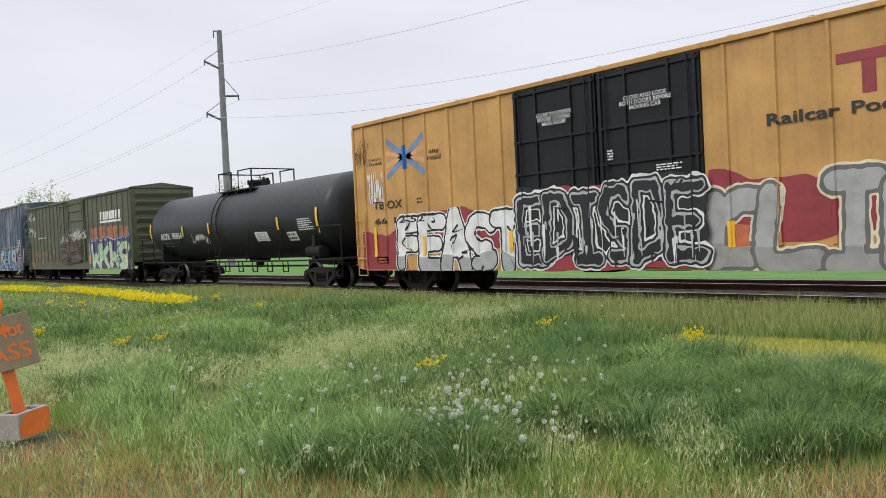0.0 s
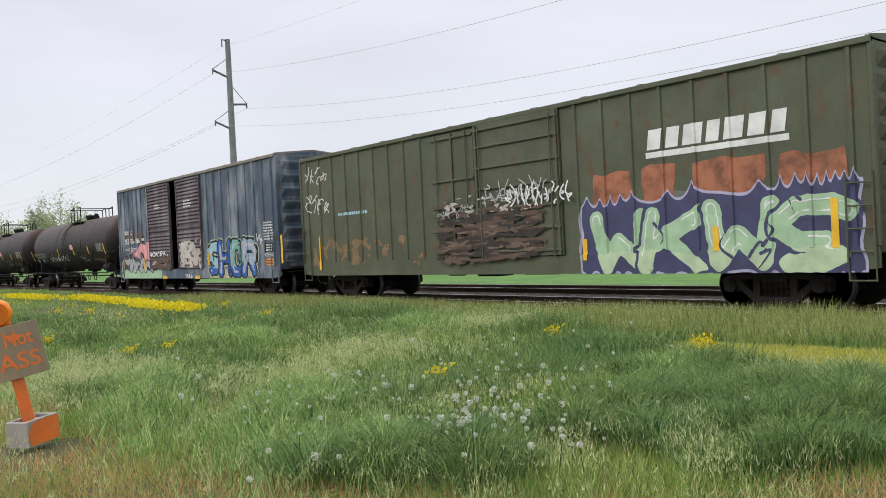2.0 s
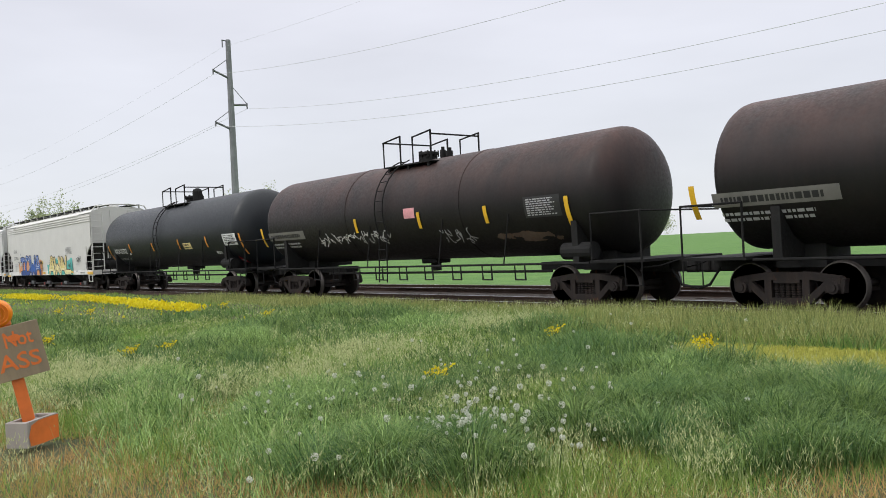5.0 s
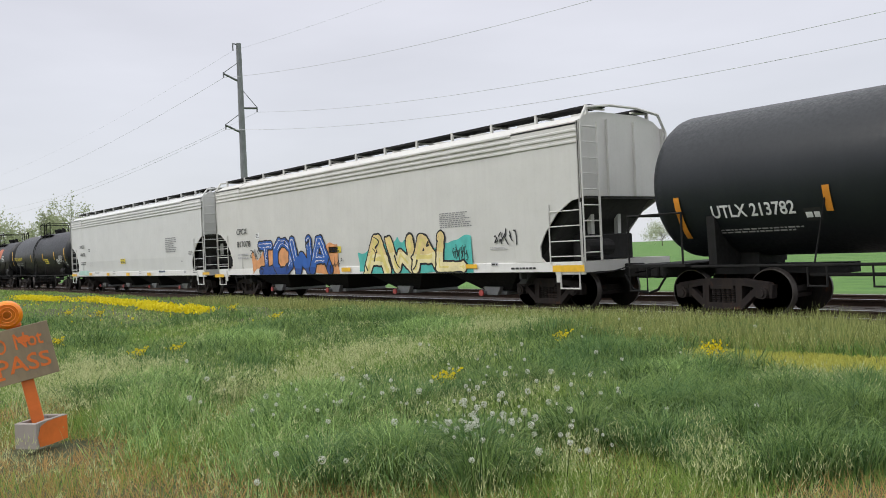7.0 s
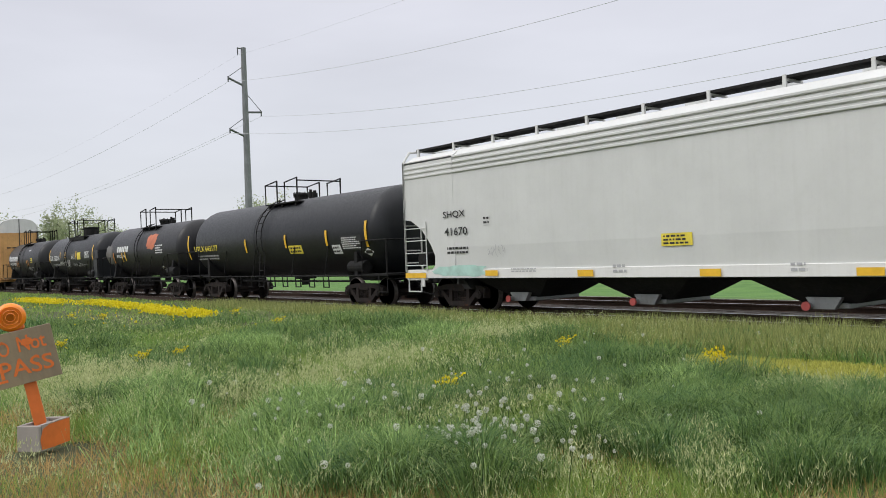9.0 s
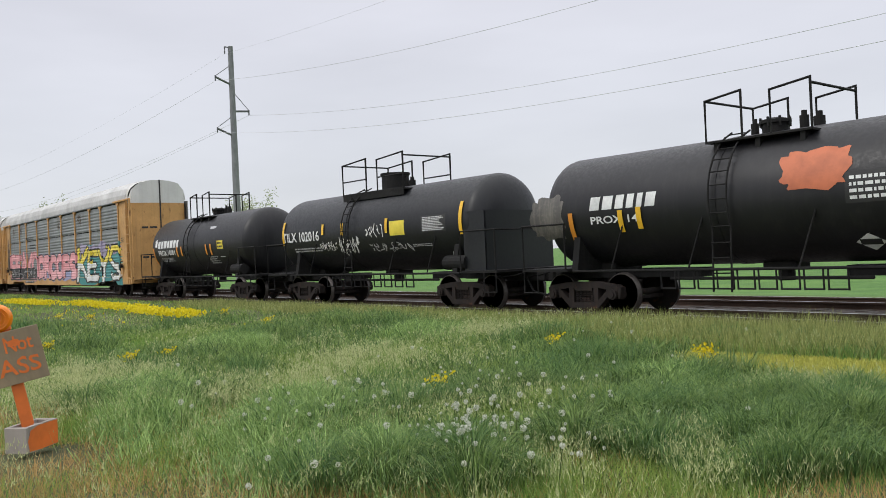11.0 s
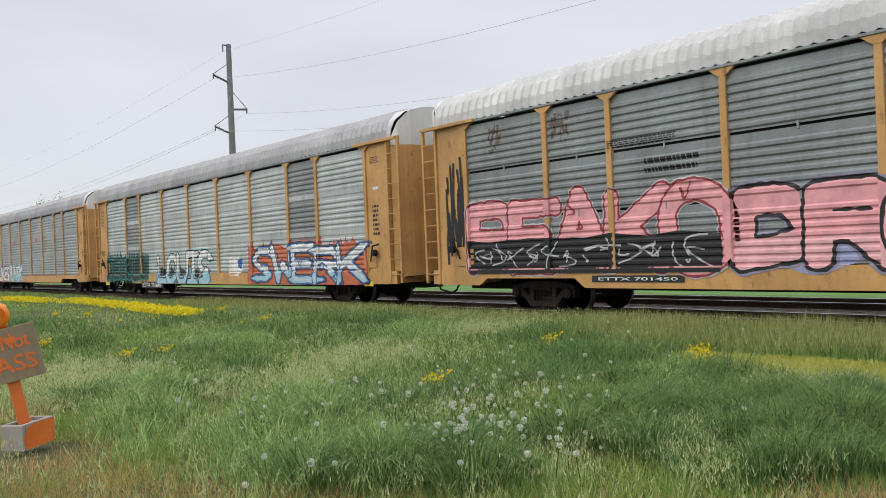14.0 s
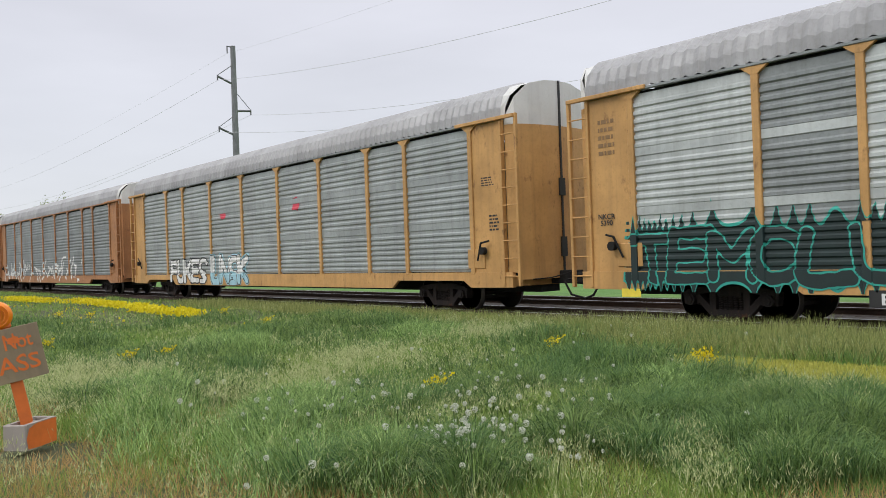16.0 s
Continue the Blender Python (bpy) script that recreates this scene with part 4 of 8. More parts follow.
        plate(bm, [(xc - 0.34, 0.52), (xc + 0.34, 0.52), (xc + 0.20, 0.30), (xc - 0.20, 0.30)], -0.98, -0.85)
        part("outlet_gate", bm, STEELGREY, bay)
        bm = rod(bmesh.new(), (xc - 0.25, -1.16, 0.36), (xc - 0.25, -1.12, 0.36), 0.085, 14)
        part("gate_cap", bm, flat("faded_red_cap", (0.45, 0.08, 0.07)), bay)
    # running boards on the roof with their brackets, and hatches
    for y in (-0.85, 0.85):
        bm = bmesh.new()
        box(bm, b0 + 0.05, b1 - 0.05, y - 0.28, y + 0.28, top + 0.0, top + 0.05)
        part("running_board", bm, UNDER, car, "dark steel grating walkway")
    m = 13
    for i in range(m):
        x = b0 + 0.15 + i * (b1 - b0 - 0.3) / (m - 1)
        for sy in (-1, 1):
            bm = boxed(x - 0.035, x + 0.035, sy * 1.16, sy * 1.10, ztop + 0.15, top + 0.06)
            box(bm, x - 0.03, x + 0.03, sy * 0.5, sy * 1.14, top - 0.04, top - 0.002)
            part("board_bracket", bm, mat, car)
    for i in range(10):
        x = b0 + 1.2 + i * (b1 - b0 - 2.4) / 9
        part("roof_hatch", rod(bmesh.new(), (x, 0, ztop + 0.2), (x, 0, ztop + 0.44), 0.32, 16), mat, car)
    running_gear(car, half, 2.35)
    return car, c


# ---- enclosed autoracks ----
def corrugated(bm, x0, x1, z0, z1, y, n, depth=0.029):
    pts = []
    p = (z1 - z0) / n
    for i in range(n):
        a = z0 + i * p
        if i == n - 1:
            pts.append((y, a))
            continue
        pts += [(y, a), (y, a + 0.22 * p), (y - depth, a + 0.42 * p), (y - depth, a + 0.78 * p)]
    pts.append((y, z1))
    lo = [bm.verts.new((x0, q[0], q[1])) for q in pts]
    hi = [bm.verts.new((x1, q[0], q[1])) for q in pts]
    for i in range(len(pts) - 1):
        bm.faces.new((lo[i], hi[i], hi[i + 1], lo[i + 1]))
    return bm


CLIP = bpy.data.meshes.new("panel_clip")
clip_bm = boxed(-0.022, 0.022, -0.012, 0.012, -0.08, 0.08, 0.006)
clip_bm.to_mesh(CLIP)
clip_bm.free()
CLIP.materials.append(STEELGREY)
RACK_POSTS = (0.0, 2.88, 4.8, 7.64, 10.55, 13.44, 16.32, 19.16, 21.1, 23.97)


def autorack(label, left, right, body, mat, zinc, dark_bays=(), roofmat=RACKROOF, mixzinc=None, slots=False):
    car, half = new_car("autorack", label, "autorack car", left, right)
    c = (left + right) / 2
    b0, b1 = body[0] - c, body[1] - c
    zd, ze = 1.06, 4.86
    e = 1.75
    p0, p1 = b0 + e, b1 - e
    posts = [p0 + (p1 - p0) * q / 23.97 for q in RACK_POSTS]
    # three tiers of corrugated panels between the posts
    tiers = [(zd + 0.02, zd + 1.24), (zd + 1.295, zd + 2.495), (zd + 2.55, ze - 0.06)]
    for i, (a, b) in enumerate(zip(posts, posts[1:])):
        z = zinc
        if i in dark_bays:
            z = ZINCDARK if zinc is not ZINCDARK else (mixzinc or ZINCLIGHT)
        for k, (z0, z1) in enumerate(tiers):
            part("side_panel", corrugated(bmesh.new(), a + 0.05, b - 0.05, z0, z1, -1.50, 7 if k else 8), z, car)
    for a, b in zip(posts, posts[1:]):
        for z in (zd + 1.267, zd + 2.522):
            if slots:
                shared("panel_clip", CLIP, car, ((a + b) / 2, -1.51, z))
            else:
                part("panel_band", boxed(a + 0.05, b - 0.05, -1.522, -1.49, z - 0.095, z + 0.095, 0.01), zinc, car)
    part("inner_wall", boxed(p0, p1, -1.44, -1.42, zd, ze), UNDER, car)
    part("far_side", boxed(b0 + 0.1, b1 - 0.1, 1.46, 1.50, zd, ze), zinc, car)
    for x in posts:
        bm = boxed(x - 0.075, x + 0.075, -1.575, -1.45, zd - 0.05, ze, 0.012)
        plate(bm, [(x - 0.075, ze - 0.15), (x + 0.075, ze - 0.15), (x + 0.28, ze + 0.0), (x + 0.28, ze + 0.05), (x - 0.28, ze + 0.05), (x - 0.28, ze)], -1.58, -1.50)
        part("side_post", bm, mat, car)
    # yellow ends with ladders
    for s, xe in ((-1, b0), (1, b1)):
        xi = p0 if s < 0 else p1
        part("end_panel", boxed(min(xi, xe - s * 0.55) + 0.076 * (s > 0), max(xi, xe - s * 0.55) - 0.076 * (s < 0), -1.53, -1.47, zd - 0.1, ze), mat, car)
        part("end_panel", boxed(min(xi, xe - s * 0.55), max(xi, xe - s * 0.55), 1.47, 1.53, zd - 0.1, ze), mat, car)
        bm = bmesh.new()
        box(bm, xe - s * 0.62, xe - s * 0.54, -1.59, -1.45, zd - 0.35, ze + 0.05, 0.01)
        box(bm, xe - s * 0.08, xe, -1.59, -1.50, zd - 0.35, ze + 0.10, 0.01)
        for i in range(9):
            z = zd - 0.1 + i * 0.44
            rod(bm, (xe - s * 0.56, -1.585, z), (xe - s * 0.04, -1.585, z), 0.016, 6)
        part("ladder", bm, mat, car)
        # end doors: two leaves that bow outwards
        for sy in (-1, 1):
            bm = bmesh.new()
            pts = [(xe - s * 0.52, sy * 1.46), (xe - s * 0.26, sy * 1.36), (xe - s * 0.10, sy * 1.0), (xe - s * 0.02, sy * 0.5), (xe, sy * 0.02)]
            zt = [ze + 0.06, ze + 0.55, ze + 0.90, ze + 1.01, ze + 1.04]
            zm = ze - 0.12
            rows = []
            for (x, y), t in zip(pts, zt):
                rows.append([bm.verts.new((x, y, zd - 0.2)), bm.verts.new((x, y, zm)), bm.verts.new((x, y, t))])
            for a, b in zip(rows, rows[1:]):
                bm.faces.new((a[0], b[0], b[1], a[1]))
                f = bm.faces.new((a[1], b[1], b[2], a[2]))
                f.material_index = 1
            bmesh.ops.recalc_face_normals(bm, faces=bm.faces[:])
            bmesh.ops.solidify(bm, geom=bm.faces[:], thickness=0.04)
            part("end_door", bm, [mat, WHITEHOOD], car)
        part("door_seal", boxed(xe - s * 0.02, xe + s * 0.03, -0.03, 0.03, zd - 0.1, ze + 1.04), BLACK, car)
        bm = bmesh.new()
        box(bm, xe - s * 1.7, xe - s * 0.3, -1.5, 1.5, 0.70, zd - 0.1, 0.02)
        part("end_sill", bm, mat, car)
        bm = bmesh.new()
        lathe(bm, [(-1.72, 0.02), (-1.72, 0.1), (-1.60, 0.1), (-1.60, 0.02)], "y", 14, (xe - s * 1.25, 0, zd + 0.55))
        pipe(bm, [(xe - s * 1.5, -1.62, zd + 0.3), (xe - s * 1.3, -1.68, zd + 0.75), (xe - s * 1.05, -1.62, zd + 0.8)], 0.025)
        part("winch", bm, UNDER, car)
        part("hopper_plate", boxed(xe - s * 1.95, xe - s * 1.3, -1.555, -1.531, zd + 0.1, zd + 0.6, 0.01), mat, car)
    # curved corrugated roof
    sec = [(-1.56, ze + 0.05), (-1.54, ze + 0.30), (-1.44, ze + 0.60), (-1.18, ze + 0.86), (-0.65, ze + 1.01), (0, ze + 1.06)]
    sec = sec + [(-y, z) for y, z in sec[-2::-1]]
    bm = bmesh.new()
    n = 190
    prev = None
    r0, r1 = b0 + 0.55, b1 - 0.55
    for i in range(n + 1):
        x = r0 + (r1 - r0) * i / n
        d = 0.04 if i % 2 else 0.0
        row = [bm.verts.new((x, y * (1 + d / 1.6), z + d)) for y, z in sec]
        if prev:
            for k in range(len(sec) - 1):
                bm.faces.new((prev[k], row[k], row[k + 1], prev[k + 1]))
        prev = row
    part("roof", bm, roofmat, car)
    # hoods that close the roof over the end doors
    for s, xr, xe in ((-1, r0, b0), (1, r1, b1)):
        bm = bmesh.new()
        a = [bm.verts.new((xr - s * 0.02, y, z)) for y, z in sec]
        b = [bm.verts.new((xe - s * (0.04 + 0.44 * (abs(y) / 1.56) ** 3), y * 0.94, ze + 0.08 + (z - ze - 0.05) * 0.95)) for y, z in sec]
        for k in range(len(sec) - 1):
            bm.faces.new((a[k], b[k], b[k + 1], a[k + 1]))
        part("roof_hood", bm, WHITEHOOD, car, "white end hood")
        bm = bmesh.new()
        for z0 in (zd + 0.9, zd + 2.4) if slots else ():
            for y0, y1 in ((-0.95, -0.55), (-0.55, -0.2), (0.2, 0.55), (0.55, 0.95)):
                k = 0.012 if abs(y0 + y1) < 1 else 0.055
                box(bm, xe - s * (k + 0.05), xe - s * (k - 0.012), y0, y1, z0, z0 + 0.09)
        box(bm, xe, xe + s * 0.05, -0.10, 0.10, zd + 1.9, zd + 2.35)
        box(bm, xe, xe + s * 0.05, -0.10, 0.10, zd + 0.35, zd + 0.85)
        part("end_vent", bm, BLACK, car, "dark slots in the end doors")
        part("roof_rail", boxed(min(xe - s * 0.05, xe - s * 2.2), max(xe - s * 0.05, xe - s * 2.2), -1.66, -1.58, ze + 0.0, ze + 0.09, 0.01), mat, car)
    part("roof_rail", boxed(b0 + 0.5, b1 - 0.5, -1.60, -1.50, ze + 0.0, ze + 0.06, 0.01), ZINCDARK if mat is RACKYEL else mat, car)
    # flatcar: deep centre sill, raised over the trucks
    t0, t1 = -half + 4.45, half - 4.45
    o = [(b0 + 0.3, zd), (b0 + 0.3, 0.68), (t0 - 1.75, 0.66), (t0 - 1.45, 0.84), (t0 + 1.45, 0.84), (t0 + 1.75, 0.62)]
    o += [(t1 - 1.75, 0.62), (t1 - 1.45, 0.84), (t1 + 1.45, 0.84), (t1 + 1.75, 0.66), (b1 - 0.3, 0.68), (b1 - 0.3, zd)]
    part("side_sill", plate(bmesh.new(), o, -1.56, -1.46), mat, car)
    part("deck", boxed(b0 + 0.3, b1 - 0.3, -1.45, 1.5, zd - 0.12, zd - 0.02), UNDER, car)
    part("centre_sill", boxed(b0 + 0.5, b1 - 0.5, -0.35, 0.35, 0.5, zd - 0.13), UNDER, car)
    running_gear(car, half, 4.45, 1.70)
    return car, c

# ---- the train, from its first car to its last ----
def evenly(a, b, n):
    return [a + (b - a) * (i + 0.5) / n for i in range(n)]


def tbox_doors(car, c, floor, eave):
    for x0, x1 in ((105.84, 108.36), (108.40, 110.94)):
        z0, z1 = floor + 0.02, eave - 0.12
        h = z1 - z0
        panel_door(car, x0 - c, x1 - c, z0, z1, BLACKDOOR, [z0 + h * q for q in (0.03, 0.30, 0.48, 0.68, 0.97)], [x0 - c + (x1 - x0) * q for q in (0.04, 0.30, 0.72, 0.96)])


boxcar_yellow, c_yellow = boxcar("yellow steel boxcar with black doors and graffiti", 98.45, 118.4, (99.0, 117.85), 0.77, 5.06, 5.24,
    evenly(99.0, 105.84, 7) + evenly(110.94, 117.85, 7), (105.84, 110.94), YELLOW, YELLOW, YELLOW, build_door=tbox_doors)

tank_a, c_ta = tank_car("black two-section tank car with white stencils", 80.55, 98.45, (81.6, 97.4), 1.44, 2.5, TANKBLUE, (89.7, 1.4, 0, 0.6), (88.9,))


def bc_doors(car, c, floor, eave):
    z0, z1 = floor + 0.02, eave - 0.14
    h = z1 - z0
    panel_door(car, 68.33 - c, 70.05 - c, z0, z1, GREEN, [z0 + h * q for q in (0.04, 0.2, 0.4, 0.62, 0.96)], [69.2 - c], -1.58)
    panel_door(car, 70.09 - c, 73.03 - c, z0, z1 + 0.05, GREEN, [z0 + h * q for q in (0.04, 0.2, 0.36, 0.52, 0.68, 0.84, 0.97)], [70.2 - c, 72.95 - c], -1.62)


boxcar_green, c_green = boxcar("faded green boxcar with rusty doors and graffiti", 60.45, 80.55, (61.3, 79.95), 0.85, 4.66, 4.86,
    evenly(61.3, 68.2, 9) + evenly(73.1, 79.95, 9), (68.33, 73.03), GREEN, GREEN, GREEN, build_door=bc_doors)


def dw_doors(car, c, floor, eave):
    louvre_door(car, 47.18 - c, 49.77 - c, floor + 0.02, eave - 0.16, LOUVRE)
    louvre_door(car, 50.62 - c, 53.09 - c, floor + 0.02, eave - 0.16, LOUVRE)


boxcar_blue, c_blue = boxcar("faded blue-grey boxcar with partly open louvred doors", 42.45, 60.45, (43.0, 59.55), 0.77, 5.10, 5.24,
    evenly(43.0, 47.0, 7) + evenly(53.3, 59.55, 9), (47.18, 53.09), BLUEGREY, ROOFTAR, BLUEGREY, build_door=dw_doors)

tank_b, c_tb = tank_car("rusty brown-black tank car with white tags", 24.4, 42.45, (25.3, 41.05), 1.5, 2.66, TANKBROWN, (33.5, 0.95, 1, 0.62), (31.0, 36.0))
tank_c, c_tc = tank_car("rusty brown-black tank car with white stencils", 6.0, 24.4, (6.9, 23.1), 1.5, 2.66, TANKBROWN, (15.2, 1.15, 1, 0.62), (12.5, 18.0))
tank_d, c_td = tank_car("clean black tank car with orange tape marks", -12.0, 6.0, (-11.2, 5.1), 1.52, 2.68, TANKBLUE, (-2.6, 1.3, 1, 0.56), (), tape=AMBERTAPE, dome="wide")
hopper_a, c_ha = covered_hopper("pale grey covered hopper with blue and yellow graffiti", -33.0, -12.0, (-32.35, -12.7), 0.86, 4.72, HOPPER)
hopper_b, c_hb = covered_hopper("clean white-grey covered hopper with a white sill", -54.1, -33.0, (-53.45, -33.75), 0.86, 4.62, HOPPER2)
tank_e, c_te = tank_car("dull black tank car with yellow marks", -70.6, -54.1, (-69.7, -55.0), 1.46, 2.43, TANKBLACK, (-62.2, 1.25, 1, 0.62), (-63.6,))
tank_f, c_tf = tank_car("stained grey and black tank car with an orange patch", -82.9, -70.6, (-82.1, -71.4), 1.32, 2.38, TANKSOOT, (-76.5, 1.1, 1, 0.70), (-77.3,), inset=2.0)
tank_g, c_tg = tank_car("glossy black tank car with a high guard cage", -96.0, -82.9, (-95.2, -84.1), 1.32, 2.38, TANKBLACK, (-89.5, 1.65, 2, 0.85), (-90.6,), inset=2.3, shield=True)
tank_h, c_th = tank_car("black tank car with white lettering", -108.9, -96.0, (-107.8, -97.4), 1.32, 2.38, TANKSOOT, (-102.6, 1.0, 1, 0.80), (-102.6,))
rack_a, c_ra = autorack("yellow autorack with dull zinc panels and pink graffiti", -137.2, -108.9, (-136.65, -109.6), RACKYEL, ZINCDARK, (), RACKROOF, slots=True)
rack_b, c_rb = autorack("yellow autorack with bright zinc panels and blue graffiti", -165.9, -137.2, (-165.1, -137.75), RACKYEL, ZINCLIGHT, (1, 7), RACKGREY)
rack_c, c_rc = autorack("yellow autorack with zinc panels and white graffiti", -194.6, -165.9, (-193.9, -166.75), RACKYEL, ZINCMID, (), RACKGREY)
rack_d, c_rd = autorack("weathered orange autorack with dirty panels", -223.2, -194.6, (-222.6, -195.4), RACKORANGE, ZINCDARK, (), RACKGREY)
rack_e, c_re = autorack("weathered orange autorack with dirty panels", -251.8, -223.2, (-251.2, -223.9), RACKORANGE, ZINCDARK, (), RACKGREY)


# ---- lettering, tape and graffiti on the cars ----
def spray(name, c, rough=0.55, wear=0.18):
    return flat(name, c, rough, wear)


INK = spray("black_spray", (0.012, 0.012, 0.014))
CHALK = spray("white_spray", (0.70, 0.70, 0.68))
SILVER = spray("silver_spray", (0.42, 0.42, 0.43), 0.4)
MAROON = spray("maroon_spray", (0.27, 0.035, 0.045))
PINK = spray("pink_spray", (0.72, 0.33, 0.35))
TEAL = spray("teal_spray", (0.05, 0.24, 0.24))
MINT = spray("mint_spray", (0.36, 0.52, 0.33))
SKY = spray("pale_blue_spray", (0.34, 0.55, 0.62))
BLUE = spray("blue_spray", (0.015, 0.10, 0.40))
LEMON = spray("lemon_spray", (0.74, 0.60, 0.06))
CREAM = spray("cream_yellow_spray", (0.70, 0.55, 0.24))
RUSTY = spray("orange_red_spray", (0.50, 0.14, 0.06))
PEACH = spray("peach_spray", (0.62, 0.32, 0.16))
NAVY = spray("navy_spray", (0.05, 0.05, 0.12))
AQUA = spray("aqua_spray", (0.08, 0.45, 0.40))
RUSTPATCH = paint("bare_rusty_steel", (0.10, 0.065, 0.045), 0.8, (0.16, 0.12, 0.10), 0.6, rust=0.3)
PALERUST = paint("flaked_white_primer", (0.50, 0.46, 0.42), 0.7, (0.2, 0.13, 0.09), 0.6, rust=0.3)


def word(car, surf, text, x0, x1, z0, z1, mat=WHITE, fat=0.0, name="lettering"):
    return laid(name, lettering(bmesh.new(), text, x0, x1, z0, z1, fat), mat, car, surf, 7)


def tape(car, surf, x0, x1, z0, z1, mat=REFLYEL):
    if z1 - z0 > 0.3:
        x0, x1 = (x0 + x1) / 2 - 0.065, (x0 + x1) / 2 + 0.065
    return laid("reflective_tape", rect(bmesh.new(), x0, x1, z0, z1), mat, car, surf, 10)


def fine(car, surf, x0, x1, z0, z1, mat=WHITE, rows=4, seed=1):
    return laid("small_print", small_print(bmesh.new(), x0, x1, z0, z1, rows, seed), mat, car, surf, 1)


def plaque(car, surf, x0, x1, z0, z1, mat=WHITE, ink=BLACK, rows=5, seed=1):
    p = laid("data_plate", rect(bmesh.new(), x0, x1, z0, z1), mat, car, surf, 1)
    m, n = (x1 - x0) * 0.07, (z1 - z0) * 0.08
    laid("small_print", small_print(bmesh.new(), x0 + m, x1 - m, z0 + n, z1 - n, rows, seed), ink, p, surf, 2)
    return p


def smear(car, surf, x0, x1, z0, z1, mat, seed=1, bumps=9, layer=1, spiky=False):
    return laid("paint_patch", cloud(bmesh.new(), x0, x1, z0, z1, seed, bumps, spiky), mat, car, surf, layer)


def tag(car, surf, x0, x1, z0, z1, mat, seed=1, n=9, w=0.03):
    return laid("graffiti_tag", scrawl(bmesh.new(), x0, x1, z0, z1, seed, n, w), mat, car, surf, 5)


# hand-drawn letters: strokes through points on a grid of nine by nine, two digits (across, up) a point
STROKES = {
    "A": "00384880 1363", "C": "8777470507011161 ", "D": "0008 0858858200 ", "E": "8808 0800 0080 0464", "F": "0800 0888 0464", "G": "8768280603105184 8444",
    "H": "0008 8880 0484", "I": "4840 1878 1070", "K": "0008 0388 3480", "L": "080080 ", "M": "0008448880 ", "N": "00088088 ", "O": "280602205082865828", "P": "0008 0868868404 ",
    "R": "0008 0868868404 4480", "S": "8768280605336352816020 01", "T": "4840 0888", "U": "080220608288", "W": "0820448088 ", "X": "0880 0088", "Y": "084488 4440",
}


def rounded(pts, n=5):
    """A smooth line through the points."""
    if len(pts) < 3:
        return pts
    q = [pts[0]] + pts + [pts[-1]]
    out = []
    for i in range(1, len(q) - 2):
        for k in range(n):
            t = k / n
            out.append(tuple(0.5 * (2 * b + (c - a) * t + (2 * a - 5 * b + 4 * c - d) * t * t + (3 * b - a - 3 * c + d) * t ** 3) for a, b, c, d in zip(q[i - 1], q[i], q[i + 1], q[i + 2])))
    return out + [pts[-1]]


def near_line(X, Z, pts, w0, w1):
    """Distance to a line whose half width runs from w0 to w1."""
    best = np.full(X.shape, 9.0)
    m = max(1, len(pts) - 1)
    for i, ((ax, az), (bx, bz)) in enumerate(zip(pts, pts[1:])):
        dx, dz = bx - ax, bz - az
        t = np.clip(((X - ax) * dx + (Z - az) * dz) / (dx * dx + dz * dz + 1e-9), 0, 1)
        best = np.minimum(best, np.hypot(X - ax - t * dx, Z - az - t * dz) - (w0 + (w1 - w0) * (i + t) / m))
    return best


def letter_fields(text, x0, x1, z0, z1, w, X, Z, r, soft, spikes, swing):
    """One distance field a letter: below nought inside its strokes."""
    out = []
    cell = (x1 - x0) / len(text)
    for i, ch in enumerate(text):
        lx, lw = x0 + i * cell + w * 0.55, cell - w * 0.9
        up, lean, grow = r.uniform(-1, 1) * swing, r.uniform(-1, 1) * swing, 1 + r.uniform(-0.6, 0.6) * swing
        f = np.full(X.shape, 9.0)
        for run in STROKES[ch].split():
            pts = []
            for k in range(0, len(run) - 1, 2):
                u, v = int(run[k]) / 8, int(run[k + 1]) / 8
                v2 = min(1.12, max(-0.06, 0.5 + (v - 0.5) * grow + up * 0.25))
                pts.append((lx + u * lw + lean * (v - 0.5) * lw * 0.8, z0 + w + v2 * (z1 - z0 - 2 * w)))
            if len(pts) < 2:
                continue
            line = rounded(pts) if soft else pts
            wv = w * r.uniform(0.85, 1.15)
            f = np.minimum(f, near_line(X, Z, line, wv, wv * (r.uniform(0.7, 1.2) if spikes else 1.0)))
            if spikes:
                for (px, pz), (qx, qz) in ((pts[0], pts[1]), (pts[-1], pts[-2])):
                    l = math.hypot(px - qx, pz - qz) + 1e-6
                    k = spikes * r.uniform(0.4, 1.3)
                    f = np.minimum(f, near_line(X, Z, [(px, pz), (px + (px - qx) / l * k + r.uniform(-0.6, 0.6) * k, pz + (pz - qz) / l * k * 0.6)], w * 0.95, 0.0))
        out.append(f)
    return out


LOWEST = [0.6]


def field_grid(surf, x0, x1, z0, z1, res):
    """Grid lines over a surface that also follow its folds."""
    def lines(lo, hi, cuts):
        v = sorted(list(np.arange(lo, hi + res, res)) + [c for c in cuts if lo < c < hi])
        return np.array([p for i, p in enumerate(v) if i == 0 or p - v[i - 1] > 1e-3])
    gx, gz = lines(x0, x1, surf[0]), lines(max(z0, LOWEST[0]), z1, surf[1])
    return gx, gz, *np.meshgrid(gx, gz)


